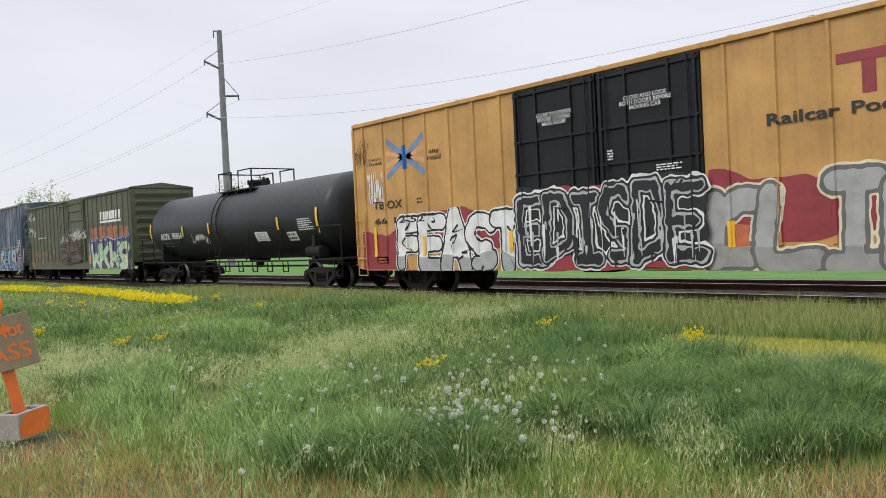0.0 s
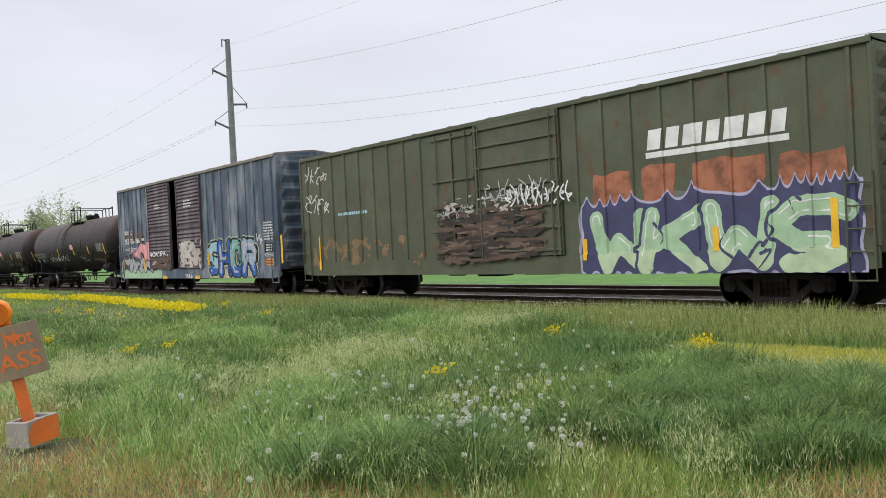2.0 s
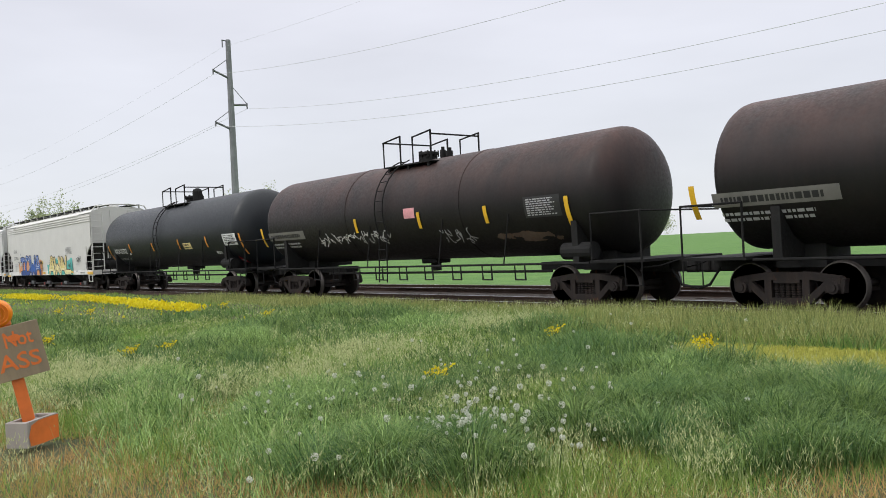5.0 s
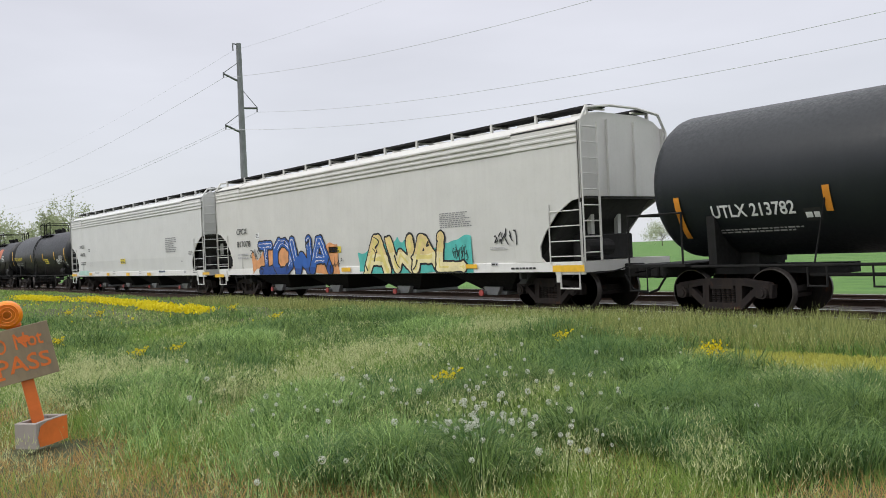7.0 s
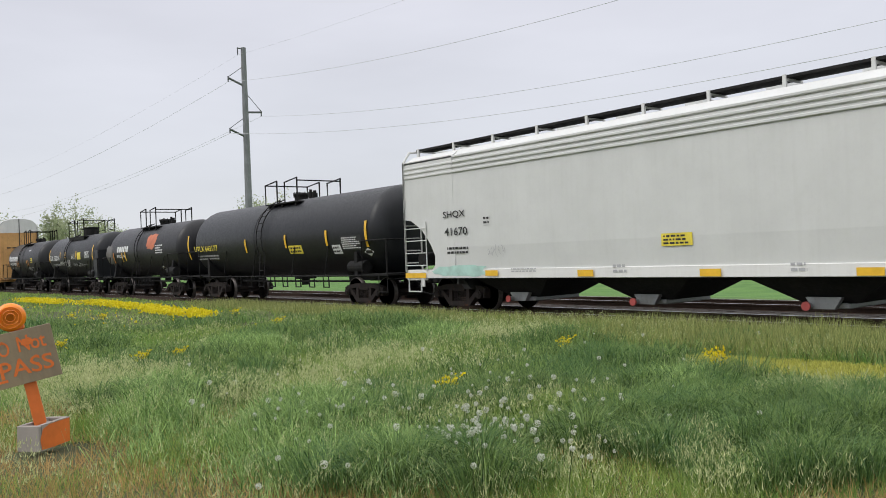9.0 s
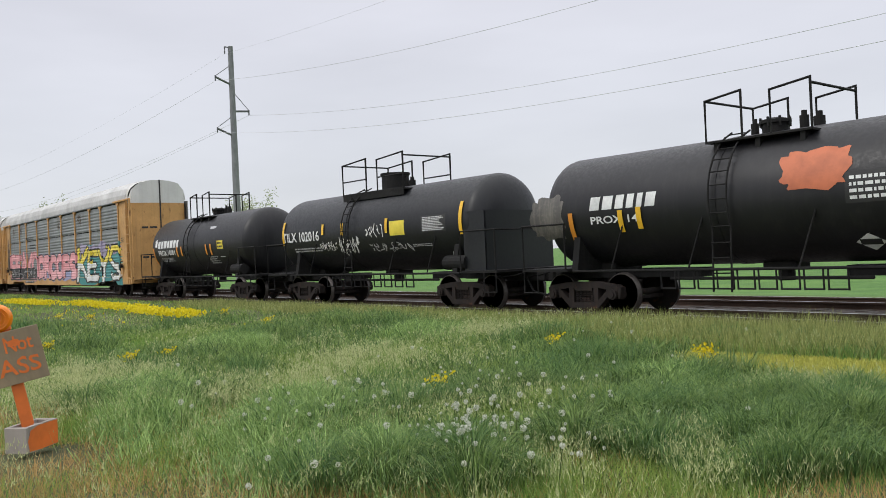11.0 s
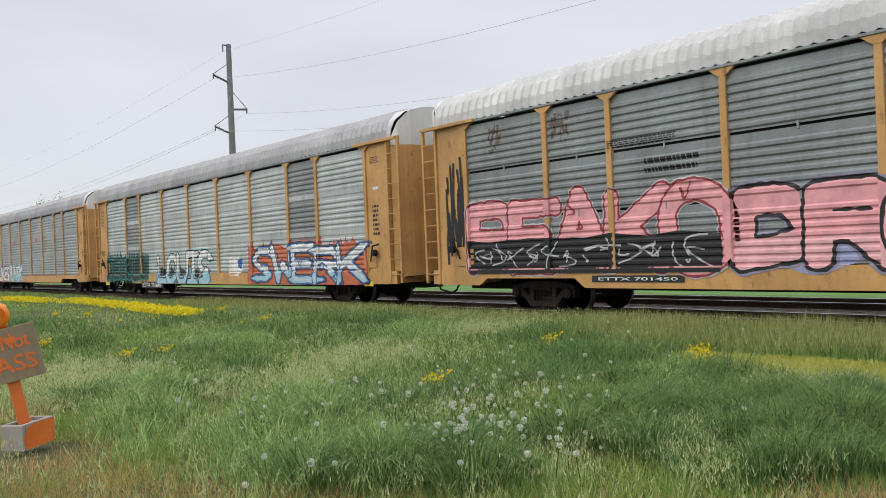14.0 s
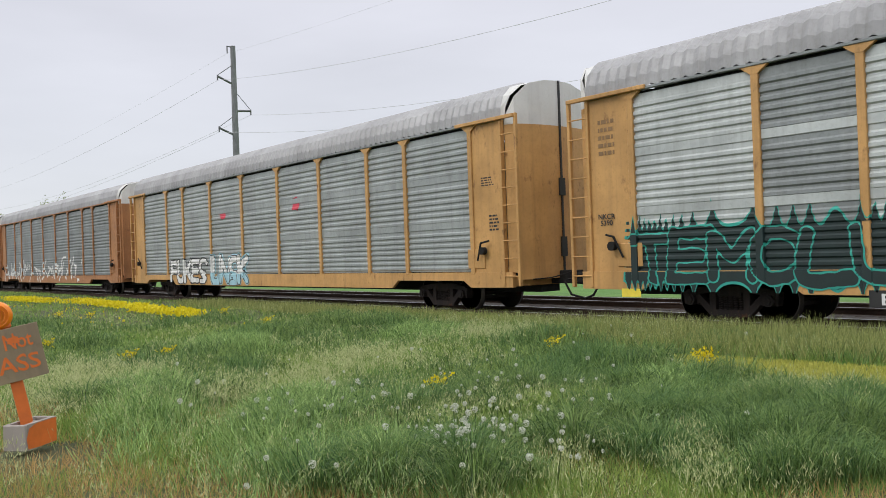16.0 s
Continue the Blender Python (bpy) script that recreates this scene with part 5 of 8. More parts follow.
def sprayed(name, F, gx, gz, mat, parent, surf, layer, label=""):
    """The part of a surface where the field is below nought, as a skin of paint."""
    depth, cuts = surf[2], set(np.round(surf[0], 5))
    verts, faces, index = [], [], {}

    def vert(x, z):
        k = (round(x, 5), round(z, 5))
        if k not in index:
            index[k] = len(verts)
            verts.append((x, depth(x, z) - 0.003 * layer, z))
        return index[k]
    neg = F < 0
    count = neg[:-1, :-1].astype(int) + neg[:-1, 1:] + neg[1:, :-1] + neg[1:, 1:]
    for j in range(len(gz) - 1):
        start = None
        row = count[j]
        for i in range(len(gx) - 1):
            c = row[i]
            if start is not None and (c < 4 or round(gx[i], 5) in cuts):
                faces.append((vert(gx[start], gz[j]), vert(gx[i], gz[j]), vert(gx[i], gz[j + 1]), vert(gx[start], gz[j + 1])))
                start = None
            if c == 4:
                if start is None:
                    start = i
            elif c:
                cs = ((i, j), (i + 1, j), (i + 1, j + 1), (i, j + 1))
                poly = []
                for k in range(4):
                    (p, q), (u, v) = cs[k], cs[(k + 1) % 4]
                    a, b = F[q, p], F[v, u]
                    if a < 0:
                        poly.append(vert(gx[p], gz[q]))
                    if (a < 0) != (b < 0):
                        t = a / (a - b)
                        poly.append(vert(gx[p] + (gx[u] - gx[p]) * t, gz[q] + (gz[v] - gz[q]) * t))
                poly = list(dict.fromkeys(poly))
                if len(poly) > 2:
                    faces.append(tuple(poly))
        if start is not None:
            n = len(gx) - 1
            faces.append((vert(gx[start], gz[j]), vert(gx[n], gz[j]), vert(gx[n], gz[j + 1]), vert(gx[start], gz[j + 1])))
    if not faces:
        return parent
    me = bpy.data.meshes.new(name)
    me.from_pydata(verts, [], faces)
    me.materials.append(mat)
    ob = new(name, me)
    ob.parent = parent
    if label:
        ob["label"] = label
    return ob


def mottle(X, Z, size, seed):
    return drift(X + seed * 7.3, Z + seed * 3.1, size, seed * 1.9) - 0.5


def haze(car, surf, x0, x1, z0, z1, mat, seed=1, layer=1, puff=0.25, spike=0.0, edge=None, ragged=0.10, flat_low=False, name="graffiti_cloud"):
    """A sprayed ground behind letters: puffy or spiky along its upper and lower edges."""
    gx, gz, X, Z = field_grid(surf, x0 - 0.3, x1 + 0.3, max(0.45, z0 - 0.4), z1 + 0.55, 0.04)
    n = 0.12 * mottle(X, Z, 0.35, seed) * ragged * 10
    wob = (drift(X * 1.0, X * 0.0 + seed, 0.9, seed) - 0.5) * puff * 2
    if spike:
        p = 0.62 + 0.2 * np.sin(X * 1.3 + seed)
        wob = wob * 0.4 + spike * (0.8 - np.abs(np.sin(X / p * 2.2 + seed)) ** 0.55)
    F = np.maximum(np.maximum(x0 - X, X - x1), Z - (z1 + wob)) + n
    F = np.maximum(F, (z0 - (0 if flat_low else wob * 0.7)) - Z)
    g = car
    if edge:
        g = sprayed(name, F - 0.055, gx, gz, edge, car, surf, layer)
        layer += 1
    return sprayed(name, F, gx, gz, mat, g, surf, layer)


def piece(car, surf, text, x0, x1, z0, z1, fills, line, w=0.16, soft=True, spikes=0.0, swing=0.12, rim=0.05, halo=None, halo_w=0.05, low=None, cut=0.42, core=None, core_w=0.55, shine=None, dots=0, lines=0, seed=1, layer=3, rough=0.02):
    """A graffiti piece: letters of fat strokes, each before the last, with rim, halo, lower colour, core and highlights."""
    r = random.Random(seed)
    fills = fills if isinstance(fills, (list, tuple)) else [fills]
    pad = rim + halo_w + spikes + 0.1
    gx, gz, X, Z = field_grid(surf, x0 - pad, x1 + pad, max(0.45, z0 - pad), z1 + pad, 0.03)
    fs = letter_fields(text, x0, x1, z0, z1, w, X, Z, r, soft, spikes, swing)
    for _ in range(dots):
        bx, bz, q = r.uniform(x0, x1), r.uniform(z0 + 0.15, z1), r.uniform(0.06, 0.15)
        k = min(len(text) - 1, max(0, int((bx - x0) / (x1 - x0) * len(text))))
        fs[k] = np.minimum(fs[k], np.hypot(X - bx, Z - bz) - q)
    n = rough * 2 * mottle(X, Z, 0.12, seed)
    fs = [f + n for f in fs]
    whole = np.minimum.reduce(fs)
    g = car
    if halo:
        g = sprayed("graffiti_halo", whole - rim - halo_w + 0.03 * mottle(X, Z, 0.2, seed + 3), gx, gz, halo, car, surf, layer)
    o = sprayed("graffiti_outline", whole - rim, gx, gz, line, g, surf, layer + 1)
    g = o if g is car else g
    shown = []
    for k, f in enumerate(fs):
        later = np.minimum.reduce(fs[k + 1:]) - rim if k + 1 < len(fs) else np.full(X.shape, 9.0)
        shown.append(np.maximum(f, -later))
    inner = np.full(X.shape, 9.0)
    for m in range(len(fills)):
        mine = [f for k, f in enumerate(shown) if k % len(fills) == m]
        if mine:
            F = np.minimum.reduce(mine)
            inner = np.minimum(inner, F)
            sprayed("graffiti_fill", F, gx, gz, fills[m], g, surf, layer + 2)
    edge = z0 + cut * (z1 - z0) + 0.22 * mottle(X, Z * 0, 0.5, seed + 1)
    if low:
        sprayed("graffiti_shade", np.maximum(inner + 0.004, Z - edge), gx, gz, low, g, surf, layer + 3)
    if core:
        sprayed("graffiti_core", inner + core_w * w + 0.05 * mottle(X, Z, 0.25, seed + 5), gx, gz, core, g, surf, layer + 4)
    if shine:
        band = np.abs(inner + 0.5 * w) - 0.016
        sprayed("graffiti_highlight", np.maximum(band, 0.5 + 0.25 * np.sin(X * 3.1 + seed) - (Z - z0) / (z1 - z0)), gx, gz, shine, g, surf, layer + 4)
    if lines:
        F = np.full(X.shape, 9.0)
        for _ in range(lines):
            ax, az = r.uniform(x0, x1), r.uniform(z0 + 0.1, z1 - 0.1)
            pts = [(ax, az), (ax + r.uniform(-0.3, 0.3), az + r.uniform(-0.3, 0.3)), (ax + r.uniform(-0.45, 0.45), az + r.uniform(-0.5, 0.5))]
            F = np.minimum(F, near_line(X, Z, rounded(pts), 0.035, 0.006))
        sprayed("graffiti_line", np.maximum(F, inner), gx, gz, line, g, surf, layer + 5)
    return g


def weathered(car, surf, x0, x1, z0, z1, mat, cover=0.5, size=0.3, stretch=3.0, seed=1, layer=2, name="worn_paint"):
    """Ragged wear, drawn out along the surface, thinning out towards its edges."""
    gx, gz, X, Z = field_grid(surf, x0, x1, max(0.45, z0), z1, 0.035)
    n = 0.55 * drift(X / stretch, Z, size, seed * 1.7) + 0.3 * drift(X / stretch, Z, size * 0.35, seed * 2.3) + 0.15 * drift(X, Z, size * 0.2, seed * 3.1)
    fade = np.minimum(np.minimum(X - x0, x1 - X) / (0.12 * (x1 - x0)), np.minimum(Z - z0, z1 - Z) / (0.22 * (z1 - z0)))
    return sprayed(name, (1 - cover) - n + 0.35 * np.clip(1 - fade, 0, 1), gx, gz, mat, car, surf, layer)


def drips(car, surf, x0, x1, z0, z1, mat, n=24, seed=1, layer=8):
    """Streaks of paint that ran down."""
    r = random.Random(seed)
    gx, gz, X, Z = field_grid(surf, x0, x1, max(0.45, z0), z1, 0.03)
    F = np.full(X.shape, 9.0)
    for _ in range(n):
        ax, top = r.uniform(x0 + 0.1, x1 - 0.1), r.uniform(z0 + 0.3 * (z1 - z0), z1)
        F = np.minimum(F, near_line(X, Z, [(ax, top), (ax + r.uniform(-0.03, 0.03), r.uniform(z0, top - 0.1))], r.uniform(0.012, 0.05), 0.008))
    return sprayed("graffiti_drip", F, gx, gz, mat, car, surf, layer)


def mark_blocks(car, surf, x0, x1, z0, z1, n, mat, layer):
    """A company's name as a row of plain slanted blocks of uneven width."""
    r = random.Random(n)
    cuts = [0.0]
    for i in range(n):
        cuts.append(cuts[-1] + r.uniform(0.7, 1.2))
    for a, b in zip(cuts, cuts[1:]):
        a, b, k = x0 + (x1 - x0) * a / cuts[-1], x0 + (x1 - x0) * b / cuts[-1] - 0.035, 0.16 * (z1 - z0)
        laid("company_mark", patch(bmesh.new(), [(a, z0), (b - k, z0), (b, z1), (a + k, z1)]), mat, car, surf, layer)


# yellow boxcar
LOWEST[0] = 0.66
S = on_ribs([x - c_yellow for x in evenly(99.0, 105.84, 7) + evenly(110.94, 117.85, 7)], 0.07, 0.77 + 0.32)
D = flat_at(-1.655)
car = boxcar_yellow
haze(car, S, -9.17, -6.95, 0.70, 1.80, MAROON, 2, 1, 0.25, flat_low=True)
haze(car, S, -6.9, -2.40, 1.10, 2.20, MAROON, 3, 1, 0.3)
def stroke(x0, z0, x1, z1, w):
    dx, dz = x1 - x0, z1 - z0
    k = w / 2 / math.hypot(dx, dz)
    return patch(bmesh.new(), [(x0 - dz * k, z0 + dx * k), (x0 + dz * k, z0 - dx * k), (x1 + dz * k, z1 - dx * k), (x1 - dz * k, z1 + dx * k)])


def crossed(car, surf, x0, x1, z0, z1):
    xm, zm = (x0 + x1) / 2, (z0 + z1) / 2
    for a, b, m in (((x0, z1), (xm, zm), SKYLOGO), ((x1, z1), (xm, zm), SKYLOGO), ((x0, z0), (xm, zm), SKYLOGO), ((x1, z0), (xm, zm), SKYLOGO)):
        laid("emblem", stroke(*a, *b, 0.16), m, car, surf, 1)
    for a, b in (((x0, z1 - 0.35), (xm - 0.1, zm)), ((x1, z1 - 0.35), (xm + 0.1, zm)), ((x0, z0 + 0.35), (xm - 0.1, zm)), ((x1, z0 + 0.35), (xm + 0.1, zm))):
        laid("emblem", stroke(*a, *b, 0.14), PEACH, car, surf, 1)
    laid("emblem", stroke(xm - 0.06, zm + 0.32, xm + 0.0, zm - 0.35, 0.16), BLUE, car, surf, 2)


SKYLOGO = spray("faded_blue_emblem", (0.14, 0.24, 0.42))
crossed(car, S, -7.80, -6.05, 3.34, 4.41)
word(car, S, "next\nload", -8.66, -8.01, 3.76, 3.97, BLACK)
word(car, S, "any\nroad", -5.92, -5.36, 3.67, 3.94, BLACK, 0.01)
word(car, S, "TB OX", -8.54, -7.14, 2.46, 2.69, BLACK, 0.015)
word(car, S, "66 12 52", -8.49, -6.18, 2.02, 2.20, BLACK, 0.015)
word(car, S, "Railcar", 3.83, 5.15, 3.29, 3.51, BLACK, 0.02)
word(car, S, "Pooling", 5.34, 6.72, 3.23, 3.51, BLACK, 0.02)
for x0, x1, z0, z1 in ((5.10, 6.62, 4.16, 4.34), (5.52, 5.75, 3.62, 4.155), (6.75, 8.1, 4.16, 4.34), (7.2, 7.43, 3.62, 4.155)):
    laid("emblem", rect(bmesh.new(), x0, x1, z0, z1), MAROON, car, S, 2)
haze(car, S, 2.58, 9.2, 1.1, 2.45, MAROON, 7, 1, 0.55)
piece(car, S, "FEAST", -7.35, -2.50, 0.62, 2.15, CHALK, INK, 0.19, True, 0.0, 0.10, 0.055, CHALK, 0.035, low=spray("light_grey_spray", (0.36, 0.37, 0.36)), cut=0.3, lines=16, seed=2)
haze(car, D, -2.55, 2.56, 0.70, 2.50, MAROON, 9, 1, 0.1)
haze(car, D, -2.55, 2.56, 0.95, 2.52, INK, 10, 2, 0.15)
piece(car, D, "EDISDE", -2.50, 2.50, 0.78, 2.50, SILVER, INK, 0.14, False, 0.0, 0.16, 0.055, CHALK, 0.04, core=INK, core_w=0.35, lines=10, seed=4, rough=0.04)
drips(car, D, -2.5, 2.5, 0.70, 1.9, SILVER, 18, 3, 9)
drips(car, D, -2.5, 2.5, 0.70, 2.2, CHALK, 16, 8, 10)
drips(car, D, -2.5, 2.5, 0.70, 1.7, INK, 18, 5, 11)
piece(car, S, "CLIPNG", 2.59, 9.1, 0.60, 2.28, spray("mid_grey_spray", (0.36, 0.36, 0.355)), spray("shade_grey_spray", (0.13, 0.125, 0.12)), 0.18, True, 0.0, 0.16, 0.075, spray("cream_line", (0.68, 0.60, 0.44)), 0.045, low=spray("warm_grey_spray", (0.29, 0.285, 0.27)), cut=0.3, seed=5)
smear(car, S, 2.98, 3.44, 1.07, 1.57, RUSTY, 6, 5, 6)
word(car, D, "CLOSE THIS DOOR\nBEFORE CLOSING\nMAIN DOOR", -1.76, -0.69, 4.0, 4.3, WHITE, 0.012)
word(car, D, "CLOSE AND LOCK\nBOTH DOORS BEFORE\nMOVING CAR", 0.63, 1.9, 4.02, 4.32, WHITE, 0.012)
fine(car, D, 1.47, 2.09, 2.69, 2.84, WHITE, 3, 4)
fine(car, D, 0.21, 0.42, 3.02, 3.26, WHITE, 4, 6)
tape(car, S, -8.60, -8.37, 1.07, 1.95)
tape(car, S, -6.29, -6.12, 1.09, 1.61)
tape(car, S, -2.94, -2.76, 1.12, 1.64)
tape(car, S, 2.97, 3.12, 1.10, 1.61)
plaque(car, S, -8.45, -7.89, 0.87, 1.07, REFLYEL, RUSTY, 2)
plaque(car, S, -6.51, -6.24, 2.49, 2.73, YELLOW, BLACK, 2)
tag(car, S, -8.78, -7.99, 2.51, 3.61, CHALK, 3, 12, 0.03)
tag(car, S, -9.40, -8.69, 3.75, 4.68, spray("brown_spray", (0.14, 0.07, 0.03)), 8, 9, 0.02)

# slate-black tank car
car, S = tank_a, on_tank(1.44, 2.5)
word(car, S, "ACFX  95854", -6.40, -4.07, 2.02, 2.30, WHITE, 0.02)
fine(car, S, -6.36, -4.62, 1.87, 1.88, WHITE, 1, 3)
fine(car, S, -6.34, -3.97, 1.72, 1.73, WHITE, 1, 9)
tape(car, S, -7.54, -7.41, 1.94, 2.78)
tape(car, S, -3.95, -3.83, 2.12, 2.57)
tape(car, S, -1.36, -1.24, 2.14, 2.59)
tag(car, S, -2.75, -1.95, 1.89, 2.18, CHALK, 4, 7, 0.05)
tag(car, S, -1.85, -1.50, 1.72, 2.07, CHALK, 7, 5, 0.03)
tape(car, S, 4.29, 4.41, 2.10, 2.55)
tape(car, S, 6.86, 7.07, 1.91, 2.75)
plaque(car, S, 5.61, 6.74, 1.98, 2.48, BLACK, WHITE, 6)
plaque(car, S, 4.80, 5.45, 1.69, 2.00, WHITE, BLACK, 2)
plaque(car, S, 2.46, 3.41, 1.73, 2.07, WHITE, SILVER, 3)
tag(car, S, -3.22, -1.82, 1.72, 2.22, SILVER, 2, 6, 0.04)

# green boxcar
LOWEST[0] = 0.74
S = on_ribs([x - c_green for x in evenly(61.3, 68.2, 9) + evenly(73.1, 79.95, 9)], 0.07, 0.85 + 0.32)
D = flat_at(-1.668)
car = boxcar_green
haze(car, S, 3.3, 8.95, 2.08, 2.30, spray("grey_green_spray", (0.13, 0.14, 0.12)), 6, 1, 0.1)
for x0, x1, q in ((3.45, 4.5, 3), (4.75, 5.55, 5), (5.95, 7.5, 4), (7.75, 8.95, 8)):
    haze(car, S, x0, x1, 2.22, 2.92, spray("faded_orange_spray", (0.36, 0.13, 0.065), wear=0.55), q, 2, 0.06, ragged=0.14)
haze(car, S, 3.07, 9.16, 0.77, 2.28, NAVY, 5, 3, 0.2, 0.28, edge=spray("pale_violet_spray", (0.40, 0.38, 0.52)))
piece(car, S, "WKWS", 3.36, 8.95, 0.75, 2.16, MINT, NAVY, 0.185, False, 0.22, 0.2, 0.07, None, 0.0, low=spray("pale_green_spray", (0.45, 0.56, 0.36)), cut=0.3, shine=CHALK, lines=8, seed=3, layer=5)
weathered(car, S, -9.3, -2.45, 0.9, 2.05, spray("ochre_dust", (0.22, 0.14, 0.065), wear=0.4), 0.46, 0.3, 1.0, 9)
weathered(car, D, -2.35, 2.35, 0.85, 2.85, RUSTPATCH, 0.52, 0.09, 6.0, 4, 1)
weathered(car, D, -2.35, 2.35, 0.9, 2.6, spray("dark_rust", (0.035, 0.022, 0.018), wear=0.4), 0.50, 0.07, 7.0, 7, 2)
weathered(car, D, -2.35, 2.35, 1.0, 2.3, spray("pale_rust", (0.16, 0.11, 0.08), wear=0.4), 0.38, 0.05, 8.0, 5, 3)
weathered(car, D, -2.0, 2.3, 2.15, 3.0, PALERUST, 0.36, 0.06, 4.0, 6, 4)
tag(car, D, -0.01, 2.22, 2.44, 3.12, SILVER, 5, 9, 0.03)
tag(car, D, -1.9, -0.4, 2.2, 2.6, SILVER, 15, 6, 0.02)
mark_blocks(car, S, 4.90, 8.00, 3.30, 3.71, 7, CHALK, 3)
laid("company_mark", rect(bmesh.new(), 4.87, 7.98, 3.13, 3.25), CHALK, car, S, 3)
tape(car, S, 8.67, 8.79, 1.17, 2.03)
tape(car, S, 6.35, 6.49, 1.17, 1.65)
tape(car, S, 3.06, 3.21, 1.05, 1.53)
tape(car, S, -8.38, -7.89, 0.93, 2.03)
tag(car, S, -9.0, -7.6, 3.75, 4.4, CHALK, 9, 4, 0.035)
tag(car, S, -9.0, -7.4, 2.75, 3.5, CHALK, 19, 4, 0.035)
tag(car, D, 0.76, 2.90, 2.37, 2.95, CHALK, 12, 12, 0.04)
fine(car, S, -7.01, -5.25, 2.61, 2.78, SKY, 1, 4)

# blue-grey boxcar
LOWEST[0] = 0.68
S = on_ribs([x - c_blue for x in evenly(43.0, 47.0, 7) + evenly(53.3, 59.55, 9)], 0.07, 0.77 + 0.32)
D = flat_at(-1.662)
car = boxcar_blue
haze(car, S, -6.94, -4.34, 1.60, 2.22, PINK, 3, 1, 0.3, ragged=0.2)
haze(car, S, -8.21, -3.00, 0.63, 1.10, MINT, 8, 1, 0.2, 0.2)
piece(car, S, "MWW", -8.09, -4.11, 0.89, 1.95, spray("dark_grey_spray", (0.12, 0.12, 0.13)), INK, 0.17, False, 0.25, 0.3, 0.05, None, 0.0, low=SILVER, cut=0.7, lines=14, seed=2)
haze(car, S, 2.2, 6.3, 0.66, 1.05, spray("sand_spray", (0.50, 0.42, 0.28)), 7, 1, 0.2)
piece(car, S, "SHOR", 2.15, 6.3, 0.76, 2.12, [SKY, BLUE, spray("sea_green_spray", (0.16, 0.42, 0.36)), spray("steel_blue_spray", (0.26, 0.36, 0.46))], INK, 0.20, False, 0.18, 0.2, 0.09, spray("lime_cream_spray", (0.55, 0.58, 0.38)), 0.035, low=BLUE, cut=0.28, core=SILVER, core_w=0.7, lines=12, seed=6)
for x0, x1 in ((-7.66, -6.95), (-6.85, -6.35), (-5.9, -5.5)):
    haze(car, S, x0, x1, 2.42, 2.98, spray("rust_ground", (0.15, 0.085, 0.065), 0.7, 0.4), 3, 1, 0.1, ragged=0.2, name="worn_paint")
word(car, S, "DW  C", -7.57, -6.63, 2.82, 3.03, CHALK, 0.02)
word(car, S, "55 86 86", -7.60, -5.65, 2.38, 2.63, CHALK, 0.02)
fine(car, S, -7.59, -5.81, 2.04, 2.18, CHALK, 2, 4)
plaque(car, S, -5.34, -5.04, 2.41, 2.69, INK, CHALK, 1)
fine(car, D, -3.32, -2.66, 3.84, 4.08, CHALK, 2, 3)
fine(car, D, 0.02, 0.84, 3.70, 4.05, CHALK, 3, 5)
weathered(car, D, -0.72, 1.66, 1.05, 2.35, PALERUST, 0.64, 0.13, 1.2, 4, 1)
weathered(car, D, -4.29, -1.65, 1.04, 1.75, RUSTPATCH, 0.6, 0.15, 4.0, 9, 1)
weathered(car, D, -4.2, -1.7, 1.2, 1.9, PALERUST, 0.36, 0.14, 2.0, 3, 2)
tag(car, D, -4.08, -2.19, 1.62, 1.97, CHALK, 6, 5, 0.05)
tape(car, S, -8.10, -7.87, 1.15, 1.63)
tape(car, S, -5.26, -5.08, 1.10, 1.64)
tape(car, S, 2.14, 2.28, 1.21, 1.73)
tape(car, S, -2.80, -2.29, 0.66, 0.79)
tape(car, S, 0.78, 1.28, 0.65, 0.79)
tag(car, S, -0.27, 0.47, 0.66, 0.88, CHALK, 3, 6, 0.04)
fine(car, S, 7.05, 7.75, 2.05, 2.75, CHALK, 7, 8)
plaque(car, S, 7.08, 7.72, 1.62, 1.96, INK, CHALK, 3, 2)
tag(car, S, 7.1, 7.75, 1.42, 1.60, CHALK, 21, 6, 0.02)
plaque(car, S, 7.10, 7.70, 1.15, 1.38, AMBERTAPE, BLACK, 2, 5)
tag(car, S, 6.25, 6.9, 1.75, 2.35, CHALK, 14, 4, 0.03)
tape(car, S, 8.25, 8.40, 1.2, 2.2)

# rusty tank cars
for car, dx in ((tank_b, 0.0), (tank_c, 0.1)):
    S = on_tank(1.5, 2.66)
    plaque(car, S, -7.83, -5.34, 2.02, 2.30, spray("dull_stencil_ground", (0.16, 0.155, 0.14)), BLACK, 1, 4)
    fine(car, S, -7.71, -5.55, 1.72, 1.94, SILVER, 2, 5)
    tape(car, S, -8.32, -8.16, 1.82, 2.49)
    tape(car, S, -2.15, -1.98, 2.08, 2.51)
    tape(car, S, 1.02, 1.23, 2.07, 2.53)
    tape(car, S, 3.80, 3.98, 2.07, 2.52)
    tape(car, S, 6.53, 6.80, 1.78, 2.56)
    plaque(car, S, 5.27, 6.45, 2.12, 2.63, BLACK, SILVER, 8, 3)
    plaque(car, S, 0.44, 0.94, 2.38, 2.67, PINK, PINK, 1, 3)
    tag(car, S, -4.50, -0.42, 1.70, 2.14, CHALK, 7 + int(dx * 30), 14, 0.03)
    tag(car, S, 1.85, 3.21, 1.56, 2.02, SILVER, 3, 6, 0.025)
    weathered(car, S, 3.80, 6.30, 1.5, 1.85, RUSTPATCH, 0.5, 0.12, 3.0, 3)

